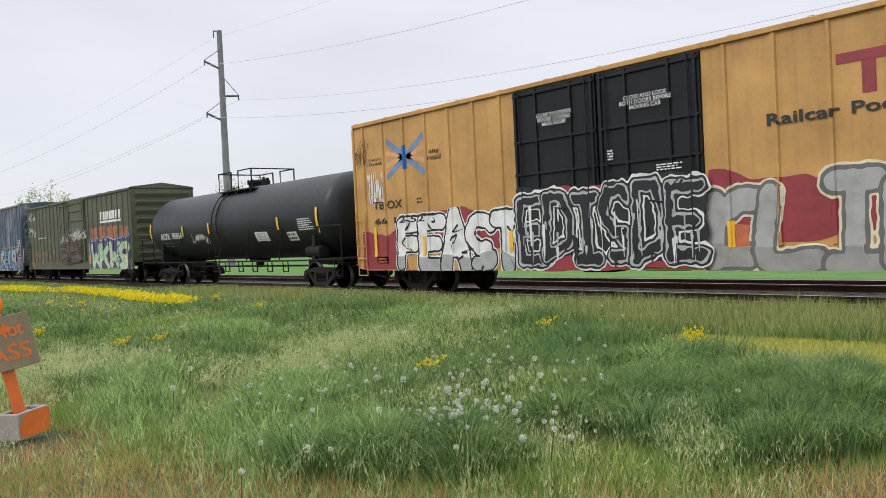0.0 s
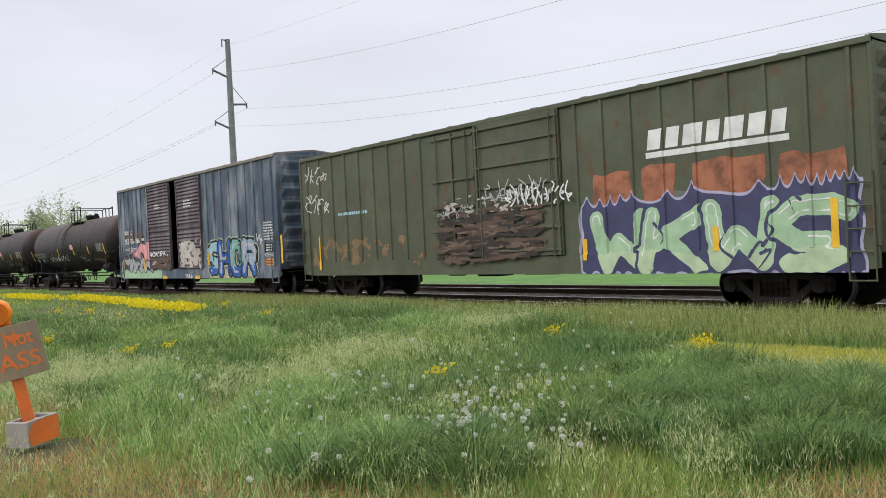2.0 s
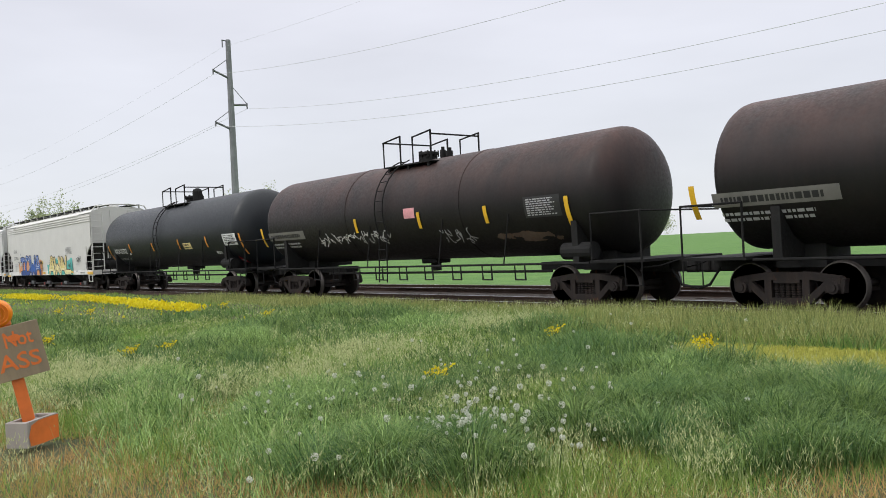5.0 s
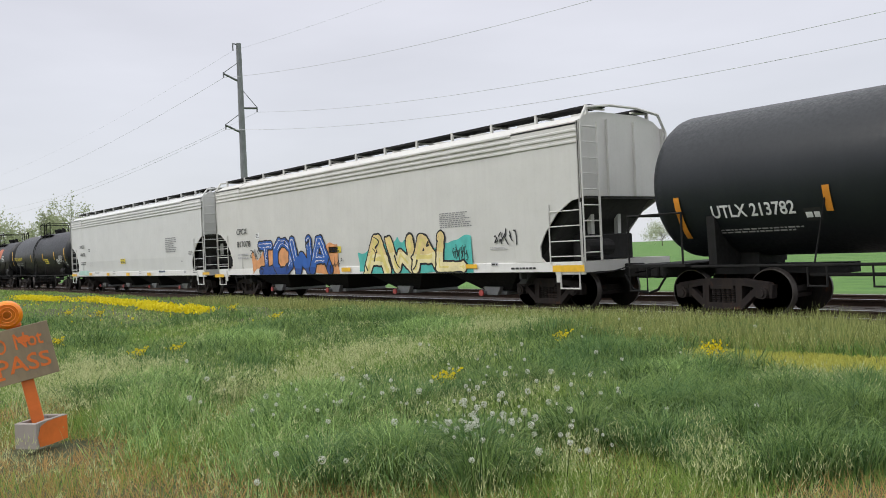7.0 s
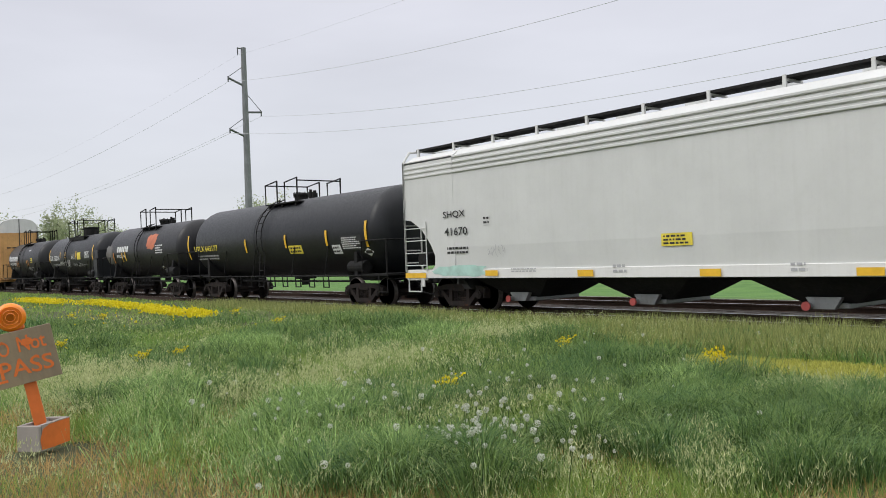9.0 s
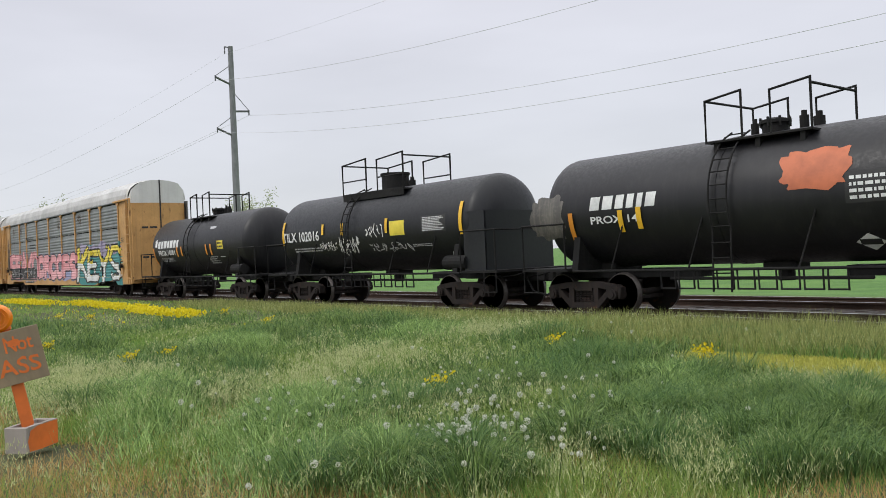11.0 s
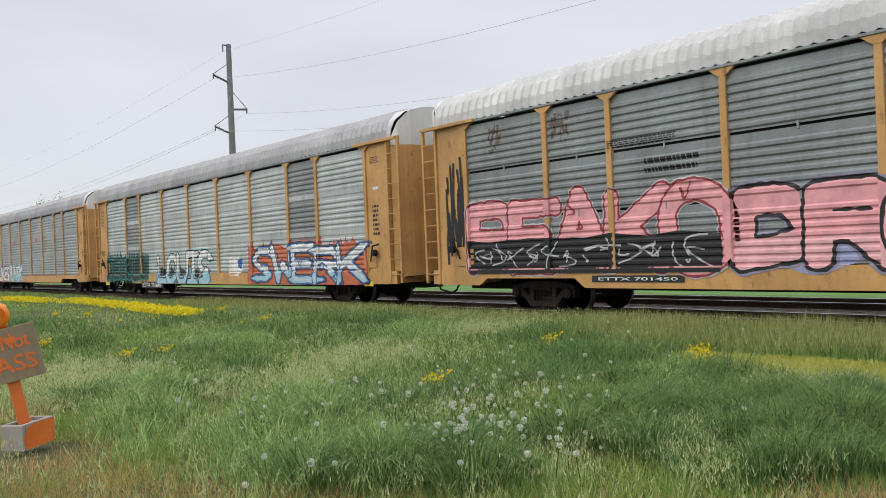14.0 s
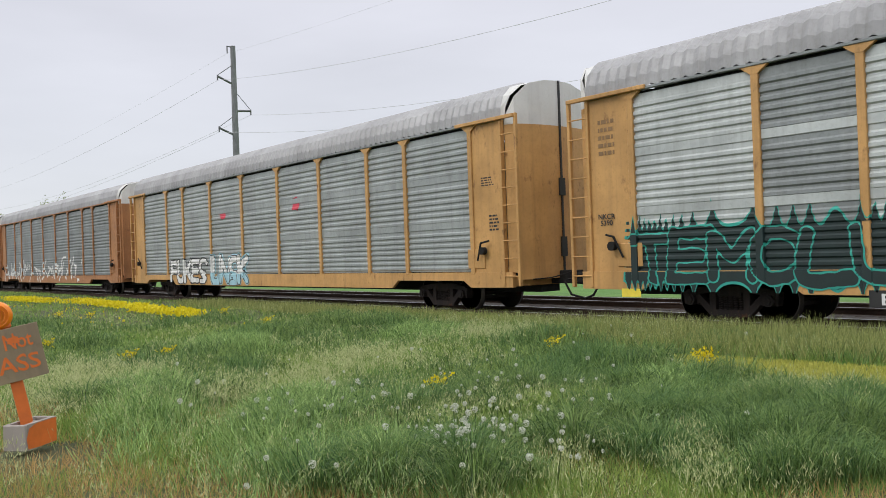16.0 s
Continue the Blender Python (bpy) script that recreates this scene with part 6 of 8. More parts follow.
# clean black tank car with orange tape
car, S = tank_d, on_tank(1.52, 2.68)
word(car, S, "UTLX 213782", -6.50, -4.79, 1.94, 2.19, WHITE, 0.02)
fine(car, S, -6.48, -4.64, 1.63, 1.73, SILVER, 2, 5)
plaque(car, S, -4.65, -4.34, 1.80, 2.03, BLACK, WHITE, 1)
tape(car, S, -7.39, -7.09, 1.57, 2.41, AMBERTAPE)
tape(car, S, -4.24, -4.08, 1.95, 2.41, AMBERTAPE)
tape(car, S, -1.21, -1.03, 1.96, 2.36, AMBERTAPE)
tape(car, S, 1.93, 2.13, 1.96, 2.40, AMBERTAPE)
tape(car, S, 4.86, 5.04, 1.97, 2.42, AMBERTAPE)
tape(car, S, 7.98, 8.21, 1.60, 2.42, AMBERTAPE)
plaque(car, S, 2.43, 3.25, 1.95, 2.22, CREAM, BLACK, 2)
plaque(car, S, 6.53, 7.70, 1.99, 2.45, WHITE, BLACK, 6, 5)
plaque(car, S, 5.36, 5.92, 1.61, 1.86, BLACK, WHITE, 1)
def placard(car, surf, x0, x1, z0, z1, mat, text=""):
    xm, zm = (x0 + x1) / 2, (z0 + z1) / 2
    p = laid("hazard_placard", patch(bmesh.new(), [(x0, zm), (xm, z0), (x1, zm), (xm, z1)]), mat, car, surf, 2)
    laid("placard_band", rect(bmesh.new(), x0 + 0.08, x1 - 0.08, zm - 0.05, zm + 0.05), WHITE if mat is not WHITE else BLACK, p, surf, 3)


placard(car, S, 6.79, 7.17, 1.18, 1.56, spray("placard_red", (0.60, 0.02, 0.05)))

# pale hopper with graffiti
LOWEST[0] = 0.93
car, S = hopper_a, flat_at(-1.608)
word(car, S, "CPCX", -7.99, -7.11, 2.49, 2.72, BLACK, 0.01)
word(car, S, "817078", -7.99, -6.84, 2.00, 2.23, BLACK, 0.01)
fine(car, S, -7.98, -7.05, 1.52, 1.78, SILVER, 2)
fine(car, S, 4.68, 6.09, 2.15, 2.57, spray("grey_stencil", (0.25, 0.25, 0.25)), 8, 3)
tag(car, S, 6.88, 7.66, 1.60, 2.03, INK, 4, 6, 0.035)
fine(car, S, 6.69, 7.36, 1.50, 1.58, SILVER, 2)
haze(car, S, -6.72, -0.6, 0.86, 1.95, spray("orange_tan_spray", (0.66, 0.30, 0.12)), 3, 1, 0.6, ragged=0.2)
piece(car, S, "IOWA", -6.25, -1.05, 0.87, 2.20, BLUE, INK, 0.165, False, 0.14, 0.14, 0.05, None, 0.0, low=spray("deep_blue_spray", (0.012, 0.06, 0.26)), cut=0.25, shine=CHALK, lines=9, seed=4)
plaque(car, S, -1.18, -0.42, 1.62, 1.82, LEMON, BLACK, 2)
haze(car, S, 0.60, 6.0, 0.87, 1.72, AQUA, 6, 1, 0.45, 0.2)
piece(car, S, "AWAL", 1.05, 5.75, 0.89, 2.05, CREAM, INK, 0.155, False, 0.2, 0.16, 0.055, None, 0.0, low=spray("pale_cream_spray", (0.76, 0.68, 0.38)), cut=0.5, core=spray("lime_yellow_spray", (0.70, 0.60, 0.20)), core_w=0.75, lines=9, seed=5)
tag(car, S, 5.22, 5.85, 1.20, 1.72, INK, 6, 6, 0.02)
tag(car, S, -6.85, -6.01, 1.44, 2.25, INK, 8, 3, 0.03)
plaque(car, S, -6.40, -6.13, 2.28, 2.51, WHITE, BLACK, 3)
tag(car, S, -0.93, -0.35, 1.11, 1.49, INK, 2, 4, 0.02)
tape(car, S, -0.40, 0.13, 1.00, 1.13)
tape(car, S, 5.73, 6.18, 1.04, 1.15)
tape(car, S, 8.86, 9.84, 0.93, 1.08)
tape(car, S, -10.17, -9.30, 0.84, 0.96)
fine(car, S, 7.43, 8.31, 0.98, 1.07, BLACK, 1)
plaque(car, S, 6.71, 6.96, 1.09, 1.18, SILVER, BLACK, 1)

# cool white hopper
car, S = hopper_b, flat_at(-1.608)
word(car, S, "SHQX", -8.11, -7.19, 2.53, 2.74, BLACK, 0.012)
word(car, S, "41670", -8.07, -7.12, 2.07, 2.29, BLACK, 0.012)
fine(car, S, -8.00, -7.11, 1.56, 1.79, BLACK, 2)
plaque(car, S, -6.50, -6.24, 2.29, 2.55, HOPPER2, BLACK, 2)
plaque(car, S, -0.99, -0.24, 1.57, 1.83, LEMON, BLACK, 3)
tag(car, S, -6.33, -5.69, 1.45, 1.80, SILVER, 4, 7, 0.012)
tape(car, S, -9.92, -8.95, 0.93, 1.07)
tape(car, S, -6.45, -5.98, 0.98, 1.12)
tape(car, S, -3.30, -2.83, 0.95, 1.10)
tape(car, S, -0.09, 0.39, 0.94, 1.09)
tape(car, S, 2.97, 3.43, 0.94, 1.08)
smear(car, S, -8.71, -6.25, 0.95, 1.28, spray("faded_mint", (0.40, 0.60, 0.53)), 5, 7)
fine(car, S, -5.52, -4.63, 1.06, 1.18, SILVER, 2)
fine(car, S, -2.29, -1.91, 1.01, 1.24, SILVER, 2)
fine(car, S, 1.79, 2.11, 1.01, 1.21, SILVER, 2)

fine(car, S, 5.43, 6.79, 1.99, 2.69, spray("grey_stencil", (0.25, 0.25, 0.25)), 8, 11)
fine(car, S, 8.13, 8.64, 1.80, 2.02, spray("grey_stencil", (0.25, 0.25, 0.25)), 3, 12)
fine(car, S, 7.26, 7.49, 1.53, 1.61, spray("grey_stencil", (0.25, 0.25, 0.25)), 2, 13)
laid("company_mark", small_print(bmesh.new(), 4.48, 5.34, 1.06, 1.20, 1, 3), spray("navy_print", (0.03, 0.05, 0.12)), car, S, 2)
fine(car, S, 8.52, 8.99, 1.02, 1.26, spray("grey_stencil", (0.25, 0.25, 0.25)), 3, 14)
laid("data_plate", rect(bmesh.new(), 7.51, 7.77, 1.04, 1.14), SILVER, car, S, 2)
tape(car, S, 9.62, 10.32, 0.95, 1.05)

# dull black tank car
car, S = tank_e, on_tank(1.46, 2.43)
word(car, S, "UTLX 643177", -6.98, -4.59, 2.09, 2.33, LEMON, 0.02)
fine(car, S, -6.83, -4.68, 1.71, 1.96, SILVER, 2)
tape(car, S, -7.81, -7.48, 1.78, 2.83)
tape(car, S, -2.01, -1.81, 1.94, 2.46)
tape(car, S, 1.25, 1.46, 2.02, 2.50)
tape(car, S, 4.11, 4.33, 2.01, 2.53)
tape(car, S, 6.46, 6.78, 1.90, 2.73)
plaque(car, S, 1.48, 2.43, 1.80, 2.10, LEMON, BLACK, 2)
plaque(car, S, 5.03, 6.28, 1.83, 2.31, BLACK, WHITE, 6)
plaque(car, S, 4.45, 4.98, 1.73, 2.03, WHITE, BLACK, 2)
placard(car, S, 6.26, 6.80, 1.61, 1.88, WHITE)

# stained tank car with an orange patch
car, S = tank_f, on_tank(1.32, 2.38)
mark_blocks(car, S, -3.67, -1.82, 2.36, 2.66, 6, WHITE, 2)
word(car, S, "PROX 14", -3.65, -2.34, 2.05, 2.22, WHITE, 0.02)
smear(car, S, -5.57, -4.37, 1.69, 2.86, TANKSTAIN, 5, 9)
smear(car, S, 0.77, 2.23, 2.36, 3.22, RUSTY, 8, 9, 3)
plaque(car, S, 2.06, 3.19, 2.11, 2.66, BLACK, WHITE, 4)
tape(car, S, -2.93, -2.68, 1.84, 2.32)
tape(car, S, -2.43, -2.19, 1.89, 2.36)
tape(car, S, -4.38, -4.08, 1.51, 2.34, AMBERTAPE)
placard(car, S, 2.04, 2.57, 1.27, 1.58, WHITE)

# glossy tank car
car, S = tank_g, on_tank(1.32, 2.38)
word(car, S, "TILX 102016", -5.15, -2.70, 2.15, 2.49, WHITE, 0.02)
fine(car, S, -4.49, -2.65, 1.78, 1.95, SILVER, 2)
tape(car, S, -5.18, -5.03, 2.05, 2.88)
tape(car, S, -2.53, -2.37, 2.33, 2.68)
tape(car, S, -1.35, -1.21, 2.27, 2.67)
tape(car, S, 1.10, 1.23, 2.23, 2.67)
tape(car, S, 4.49, 4.65, 2.04, 2.93)
laid("data_plate", rect(bmesh.new(), 1.30, 2.03, 2.14, 2.57), LEMON, car, S, 1)
plaque(car, S, 2.81, 3.93, 2.16, 2.64, BLACK, WHITE, 9)
tag(car, S, 0.07, 0.93, 2.11, 2.56, CHALK, 4, 6, 0.03)
tag(car, S, -2.70, -1.66, 1.76, 2.13, CHALK, 6, 7, 0.025)
tag(car, S, -1.61, -0.37, 1.61, 2.25, CHALK, 9, 9, 0.035)
tag(car, S, 0.14, 2.25, 1.66, 1.95, SILVER, 3, 9, 0.03)
fine(car, S, 2.29, 3.20, 1.77, 1.86, SILVER, 2)
placard(car, S, 3.74, 4.11, 1.25, 1.60, WHITE)
laid("lettering", lettering(bmesh.new(), "1830", 3.80, 4.05, 1.395, 1.455, 0.02), WHITE, car, S, 4)

# black tank car with white lettering
car, S = tank_h, on_tank(1.32, 2.38)
mark_blocks(car, S, -4.18, -1.71, 2.33, 2.66, 7, WHITE, 2)
laid("company_mark", cloud(bmesh.new(), -4.53, -4.24, 2.36, 2.77, 3, 5), WHITE, car, S, 2)
word(car, S, "PROX 16001", -4.13, -2.21, 1.99, 2.23, WHITE, 0.02)
fine(car, S, -4.01, -2.45, 1.70, 1.90, SILVER, 3)
tape(car, S, -4.80, -4.57, 1.60, 2.36, AMBERTAPE)
tape(car, S, -1.99, -1.85, 1.91, 2.35, AMBERTAPE)
tape(car, S, -1.50, -1.35, 1.92, 2.35, AMBERTAPE)
tape(car, S, 1.12, 1.26, 1.92, 2.36, AMBERTAPE)
tape(car, S, 1.58, 1.72, 1.91, 2.36, AMBERTAPE)
smear(car, S, 1.26, 1.93, 2.98, 3.11, SILVER, 4, 5)
fine(car, S, 1.20, 2.08, 1.52, 1.86, SILVER, 4)
plaque(car, S, 2.25, 2.80, 2.13, 2.47, LEMON, BLACK, 2)
fine(car, S, 2.33, 2.78, 1.77, 1.84, WHITE, 1)


# autoracks
LOWEST[0] = 0.64
def on_rack(posts):
    cx, cz = [], []
    for p in posts:
        cx += [p - 0.09, p - 0.075, p + 0.075, p + 0.09]
    tiers = ((1.08, 2.30, 8), (2.355, 3.555, 7), (3.61, 4.80, 7))
    for z0, z1, n in tiers:
        q = (z1 - z0) / n
        for i in range(n):
            cz += [z0 + i * q, z0 + (i + 0.22) * q, z0 + (i + 0.42) * q, z0 + (i + 0.78) * q]
        cz.append(z1)

    def depth(x, z):
        for p in posts:
            d = abs(x - p)
            if d <= 0.0751:
                return -1.578
        if z < 1.075:
            return -1.562
        for z0, z1, n in tiers:
            if z0 - 1e-4 <= z <= z1 + 1e-4:
                q = (z1 - z0) / n
                k = ((z - z0) / q) % 1.0
                k = 0.0 if k > 0.999 or (z - z0) / q > n - 1.001 else k
                return -1.50 - 0.029 * (0 if k < 0.22 else (k - 0.22) / 0.2 if k < 0.42 else 1 if k < 0.78 else (1 - k) / 0.22) - 0.001
        return -1.501
    return cx, cz, depth


def rack_surface(c, body):
    b0, b1 = body[0] - c + 1.75, body[1] - c - 1.75
    return on_rack([b0 + (b1 - b0) * q / 23.97 for q in RACK_POSTS])


E = flat_at(-1.533)
car, S = rack_a, rack_surface(c_ra, (-136.65, -109.6))
haze(car, S, 4.28, 12.07, 0.70, 2.62, TEAL, 6, 1, 0.35, ragged=0.16)
haze(car, S, 4.6, 11.9, 2.25, 2.75, spray("lilac_spray", (0.34, 0.30, 0.42)), 9, 2, 0.3, ragged=0.25)
haze(car, S, -4.4, 4.4, 0.98, 1.7, spray("periwinkle_spray", (0.30, 0.32, 0.50)), 4, 1, 0.3)
piece(car, S, "REAKO", -11.74, -4.30, 0.98, 2.76, PINK, MAROON, 0.20, True, 0.0, 0.10, 0.05, SILVER, 0.03, seed=3, lines=6)
haze(car, S, -11.8, -4.5, 0.96, 1.78, INK, 2, 9, 0.06, ragged=0.05, flat_low=True, name="graffiti_buff")
tag(car, (S[0], S[1], lambda x, z, d=S[2]: d(x, z) - 0.016), -11.5, -4.7, 1.02, 1.74, SILVER, 6, 12, 0.04)
piece(car, S, "DROOPS", -4.15, 4.30, 0.99, 2.50, PINK, INK, 0.235, True, 0.0, 0.05, 0.07, spray("dim_lilac_spray", (0.25, 0.24, 0.34)), 0.04, low=spray("pale_pink_spray", (0.74, 0.40, 0.42)), cut=0.4, seed=2)
piece(car, S, "KEYS", 4.47, 11.95, 0.84, 2.68, LEMON, INK, 0.165, False, 0.28, 0.2, 0.09, None, 0.0, low=CHALK, cut=0.56, dots=16, lines=10, seed=5)
for i, (x0, x1) in enumerate(((-8.9, -8.2), (0.4, 1.2), (4.6, 5.4), (-11.0, -10.4))):
    weathered(car, S, x0, x1, 3.9, 4.8, spray("rust_streak", (0.13, 0.10, 0.085), 0.8, 0.4), 0.5, 0.10, 0.5, i + 2, 1)
laid("company_mark", small_print(bmesh.new(), -6.24, -4.90, 3.00, 3.38, 2, 4), INK, car, S, 2)
laid("company_mark", small_print(bmesh.new(), -7.16, -5.35, 3.64, 3.83, 4, 9), INK, car, S, 2)
laid("data_plate", rect(bmesh.new(), -7.73, -5.34, 0.75, 0.90), BLACK, car, flat_at(-1.565), 1)
word(car, flat_at(-1.565), "ETTX 701450", -7.53, -5.49, 0.79, 0.86, WHITE, 0.015)
fine(car, flat_at(-1.565), 2.62, 3.02, 0.57, 0.70, BLACK, 2, 4)
plaque(car, E, 11.93, 12.48, 2.76, 3.10, RACKYEL, BLACK, 3)
tag(car, E, -12.66, -11.82, 1.06, 4.03, INK, 5, 9, 0.07)

car, S = rack_b, rack_surface(c_rb, (-165.1, -137.75))
MURK = spray("dark_green_spray", (0.010, 0.024, 0.024))
JADE = spray("jade_spray", (0.03, 0.34, 0.27))
haze(car, S, -12.05, -6.11, 0.80, 1.98, MURK, 8, 1, 0.2, 0.6, edge=JADE)
piece(car, S, "TEMOLU", -11.85, -6.3, 0.80, 1.86, MURK, JADE, 0.11, True, 0.18, 0.2, 0.035, None, 0.0, lines=0, seed=4, layer=4)
haze(car, S, -5.10, 0.79, 0.66, 1.35, INK, 4, 1, 0.2, 0.3)
piece(car, S, "LOUIS", -4.95, 0.70, 0.62, 1.96, CHALK, INK, 0.125, False, 0.25, 0.2, 0.06, SKY, 0.04, low=SKY, lines=10, seed=3)
haze(car, S, 4.17, 12.02, 0.60, 1.95, RUSTY, 5, 1, 0.3, 0.3, edge=spray("red_line_spray", (0.42, 0.03, 0.05)))
piece(car, S, "SWERK", 4.55, 11.8, 0.70, 1.92, CHALK, spray("slate_blue_spray", (0.05, 0.12, 0.30)), 0.115, False, 0.38, 0.25, 0.06, INK, 0.025, low=SKY, cut=0.3, core=spray("ice_spray", (0.55, 0.60, 0.64)), core_w=0.7, lines=14, seed=6, layer=4)
smear(car, S, 2.33, 3.64, 0.91, 1.73, CHALK, 7, 5, 2, True)
smear(car, S, 3.22, 3.64, 1.22, 1.63, BLUE, 2, 3, 3)
laid("data_plate", rect(bmesh.new(), -7.01, -4.30, 0.42, 0.71), BLACK, car, flat_at(-1.565), 1)
word(car, flat_at(-1.565), "ETTX 701649", -6.80, -4.49, 0.46, 0.66, WHITE, 0.015)
plaque(car, E, 12.30, 12.85, 4.27, 4.52, RACKYEL, BLACK, 4)
laid("data_plate", rect(bmesh.new(), 12.43, 12.72, 3.50, 3.59), WHITE, car, E, 1)
fine(car, E, 12.38, 12.73, 2.12, 3.08, BLACK, 7, 3)
laid("reflective_tape", rect(bmesh.new(), 11.83, 12.32, 0.61, 0.75), LEMON, car, flat_at(-1.565), 1)
word(car, E, "NKCR\n5390", -12.74, -12.28, 2.06, 2.32, BLACK, 0.02)
fine(car, E, -12.69, -12.22, 3.57, 4.43, spray("pale_brown_stencil", (0.24, 0.14, 0.06)), 5, 8)
laid("reflective_tape", rect(bmesh.new(), -12.16, -11.66, 0.51, 0.69), LEMON, car, flat_at(-1.565), 1)

car, S = rack_c, rack_surface(c_rc, (-193.9, -166.75))
piece(car, S, "PUKES", -8.69, -4.86, 0.74, 1.72, CHALK, INK, 0.10, False, 0.12, 0.2, 0.05, None, 0.0, seed=3)
piece(car, S, "UNSK", -4.31, -1.16, 0.64, 1.78, CHALK, INK, 0.12, False, 0.2, 0.2, 0.04, SKY, 0.05, low=SKY, seed=5)
smear(car, S, 2.32, 2.87, 3.21, 3.73, spray("red_spray", (0.60, 0.06, 0.09)), 3, 5, 2)
smear(car, S, -3.49, -2.92, 3.24, 3.70, spray("red_spray", (0.60, 0.06, 0.09)), 5, 5, 2)
plaque(car, E, 12.10, 12.66, 3.23, 3.53, RACKYEL, BLACK, 4)
fine(car, E, 12.40, 12.78, 2.10, 2.54, BLACK, 5, 3)

car, S = rack_d, rack_surface(c_rd, (-222.6, -195.4))
tag(car, S, -12.27, -0.53, 0.64, 2.16, CHALK, 5, 14, 0.12)
tag(car, S, -0.50, 6.68, 0.73, 2.42, CHALK, 8, 9, 0.14)


# ---- meadow ----
def leaf_material(name, low, high, other=None, patch_size=0.6, spread=0.5, through=0.35):
    m = bpy.data.materials.new(name)
    m.use_nodes = True
    nt = m.node_tree
    b = nt.nodes["Principled BSDF"]
    b.inputs["Roughness"].default_value = 0.55
    b.inputs["Specular IOR Level"].default_value = 0.25
    geo = nt.nodes.new("ShaderNodeNewGeometry")
    col = mixed(nt, low, high, geo.outputs["Random Per Island"])
    if other:
        col = mixed(nt, col, other, steps(nt, noisy(nt, patch_size, 4), 0.42, 0.62, 0, spread))
    nt.links.new(col, b.inputs["Base Color"])
    tr = nt.nodes.new("ShaderNodeBsdfTranslucent")
    nt.links.new(col, tr.inputs["Color"])
    mx = nt.nodes.new("ShaderNodeMixShader")
    mx.inputs[0].default_value = through
    nt.links.new(b.outputs[0], mx.inputs[1])
    nt.links.new(tr.outputs[0], mx.inputs[2])
    nt.links.new(mx.outputs[0], nt.nodes["Material Output"].inputs["Surface"])
    return m


def blades(name, label, x, y, height, width, lean, mat, rng, base=None, simple=False, turn=None):
    """Grass blades in one mesh: plain slivers, or leaves of three pieces that bend over."""
    n = len(x)
    z = rise(x, y) if base is None else base
    a = rng.uniform(0, 2 * np.pi, n) if turn is None else turn
    face = rng.uniform(0, 2 * np.pi, n)
    dx, dy = np.cos(a) * lean * height, np.sin(a) * lean * height
    wx, wy = np.cos(face) * width / 2, np.sin(face) * width / 2
    tip = np.stack([x + dx, y + dy, z + height * np.clip(1 - 0.32 * lean * lean, 0.35, 1)], -1)
    m = 3 if simple else 5
    co = np.empty((n, m, 3), np.float32)
    co[:, 0] = np.stack([x - wx, y - wy, z - 0.02], -1)
    co[:, 1] = np.stack([x + wx, y + wy, z - 0.02], -1)
    if not simple:
        co[:, 2] = np.stack([x + wx * 0.8 + dx * 0.36, y + wy * 0.8 + dy * 0.36, z + height * 0.66], -1)
        co[:, 3] = np.stack([x - wx * 0.8 + dx * 0.36, y - wy * 0.8 + dy * 0.36, z + height * 0.66], -1)
    co[:, m - 1] = tip
    order = [0, 1, 2] if simple else [0, 1, 2, 3, 3, 2, 4]
    starts = [0] if simple else [0, 4]
    me = bpy.data.meshes.new(name)
    me.vertices.add(n * m)
    me.vertices.foreach_set("co", co.ravel())
    k = np.arange(n, dtype=np.int32)[:, None]
    me.loops.add(n * len(order))
    me.loops.foreach_set("vertex_index", (k * m + np.array(order, np.int32)).ravel())
    me.polygons.add(n * len(starts))
    me.polygons.foreach_set("loop_start", (k * len(order) + np.array(starts, np.int32)).ravel())
    me.update(calc_edges=True)
    me.materials.append(mat)
    return tagged(new(name, me), label, "grass", kind="stuff")


def fan(rng, n, r0, r1, power=1.0, a0=18, a1=85):
    """Places spread over the meadow between two distances from the viewer."""
    r = r0 + (r1 - r0) * rng.rand(n) ** power
    a = np.radians(rng.uniform(a0, a1, n))
    x, y = -r * np.sin(a), r * np.cos(a)
    k = y < 13.75 + 0.25 * np.sin(x * 1.7) + 0.2 * np.sin(x * 0.6)
    return x[k], y[k]


rng = np.random.RandomState(3)
MEADOW = leaf_material("meadow_grass_blades", (0.085, 0.165, 0.030), (0.43, 0.54, 0.135), (0.15, 0.34, 0.08), 0.7, 0.55)
TALL = leaf_material("tall_blue_green_blades", (0.036, 0.085, 0.024), (0.29, 0.41, 0.125), (0.09, 0.22, 0.08), 0.9, 0.35)
LONGLEAF = leaf_material("long_bright_green_blades", (0.08, 0.17, 0.04), (0.42, 0.58, 0.20))
WEED = leaf_material("low_weed_leaves", (0.07, 0.14, 0.03), (0.32, 0.42, 0.12))
PALE = leaf_material("pale_seeding_grass", (0.34, 0.39, 0.16), (0.68, 0.70, 0.38))
DRY = leaf_material("dry_tan_grass", (0.33, 0.20, 0.08), (0.68, 0.45, 0.19), (0.32, 0.29, 0.08), 1.2, 0.45)
MOWN = leaf_material("mown_yellow_green_grass", (0.36, 0.38, 0.07), (0.56, 0.54, 0.13))

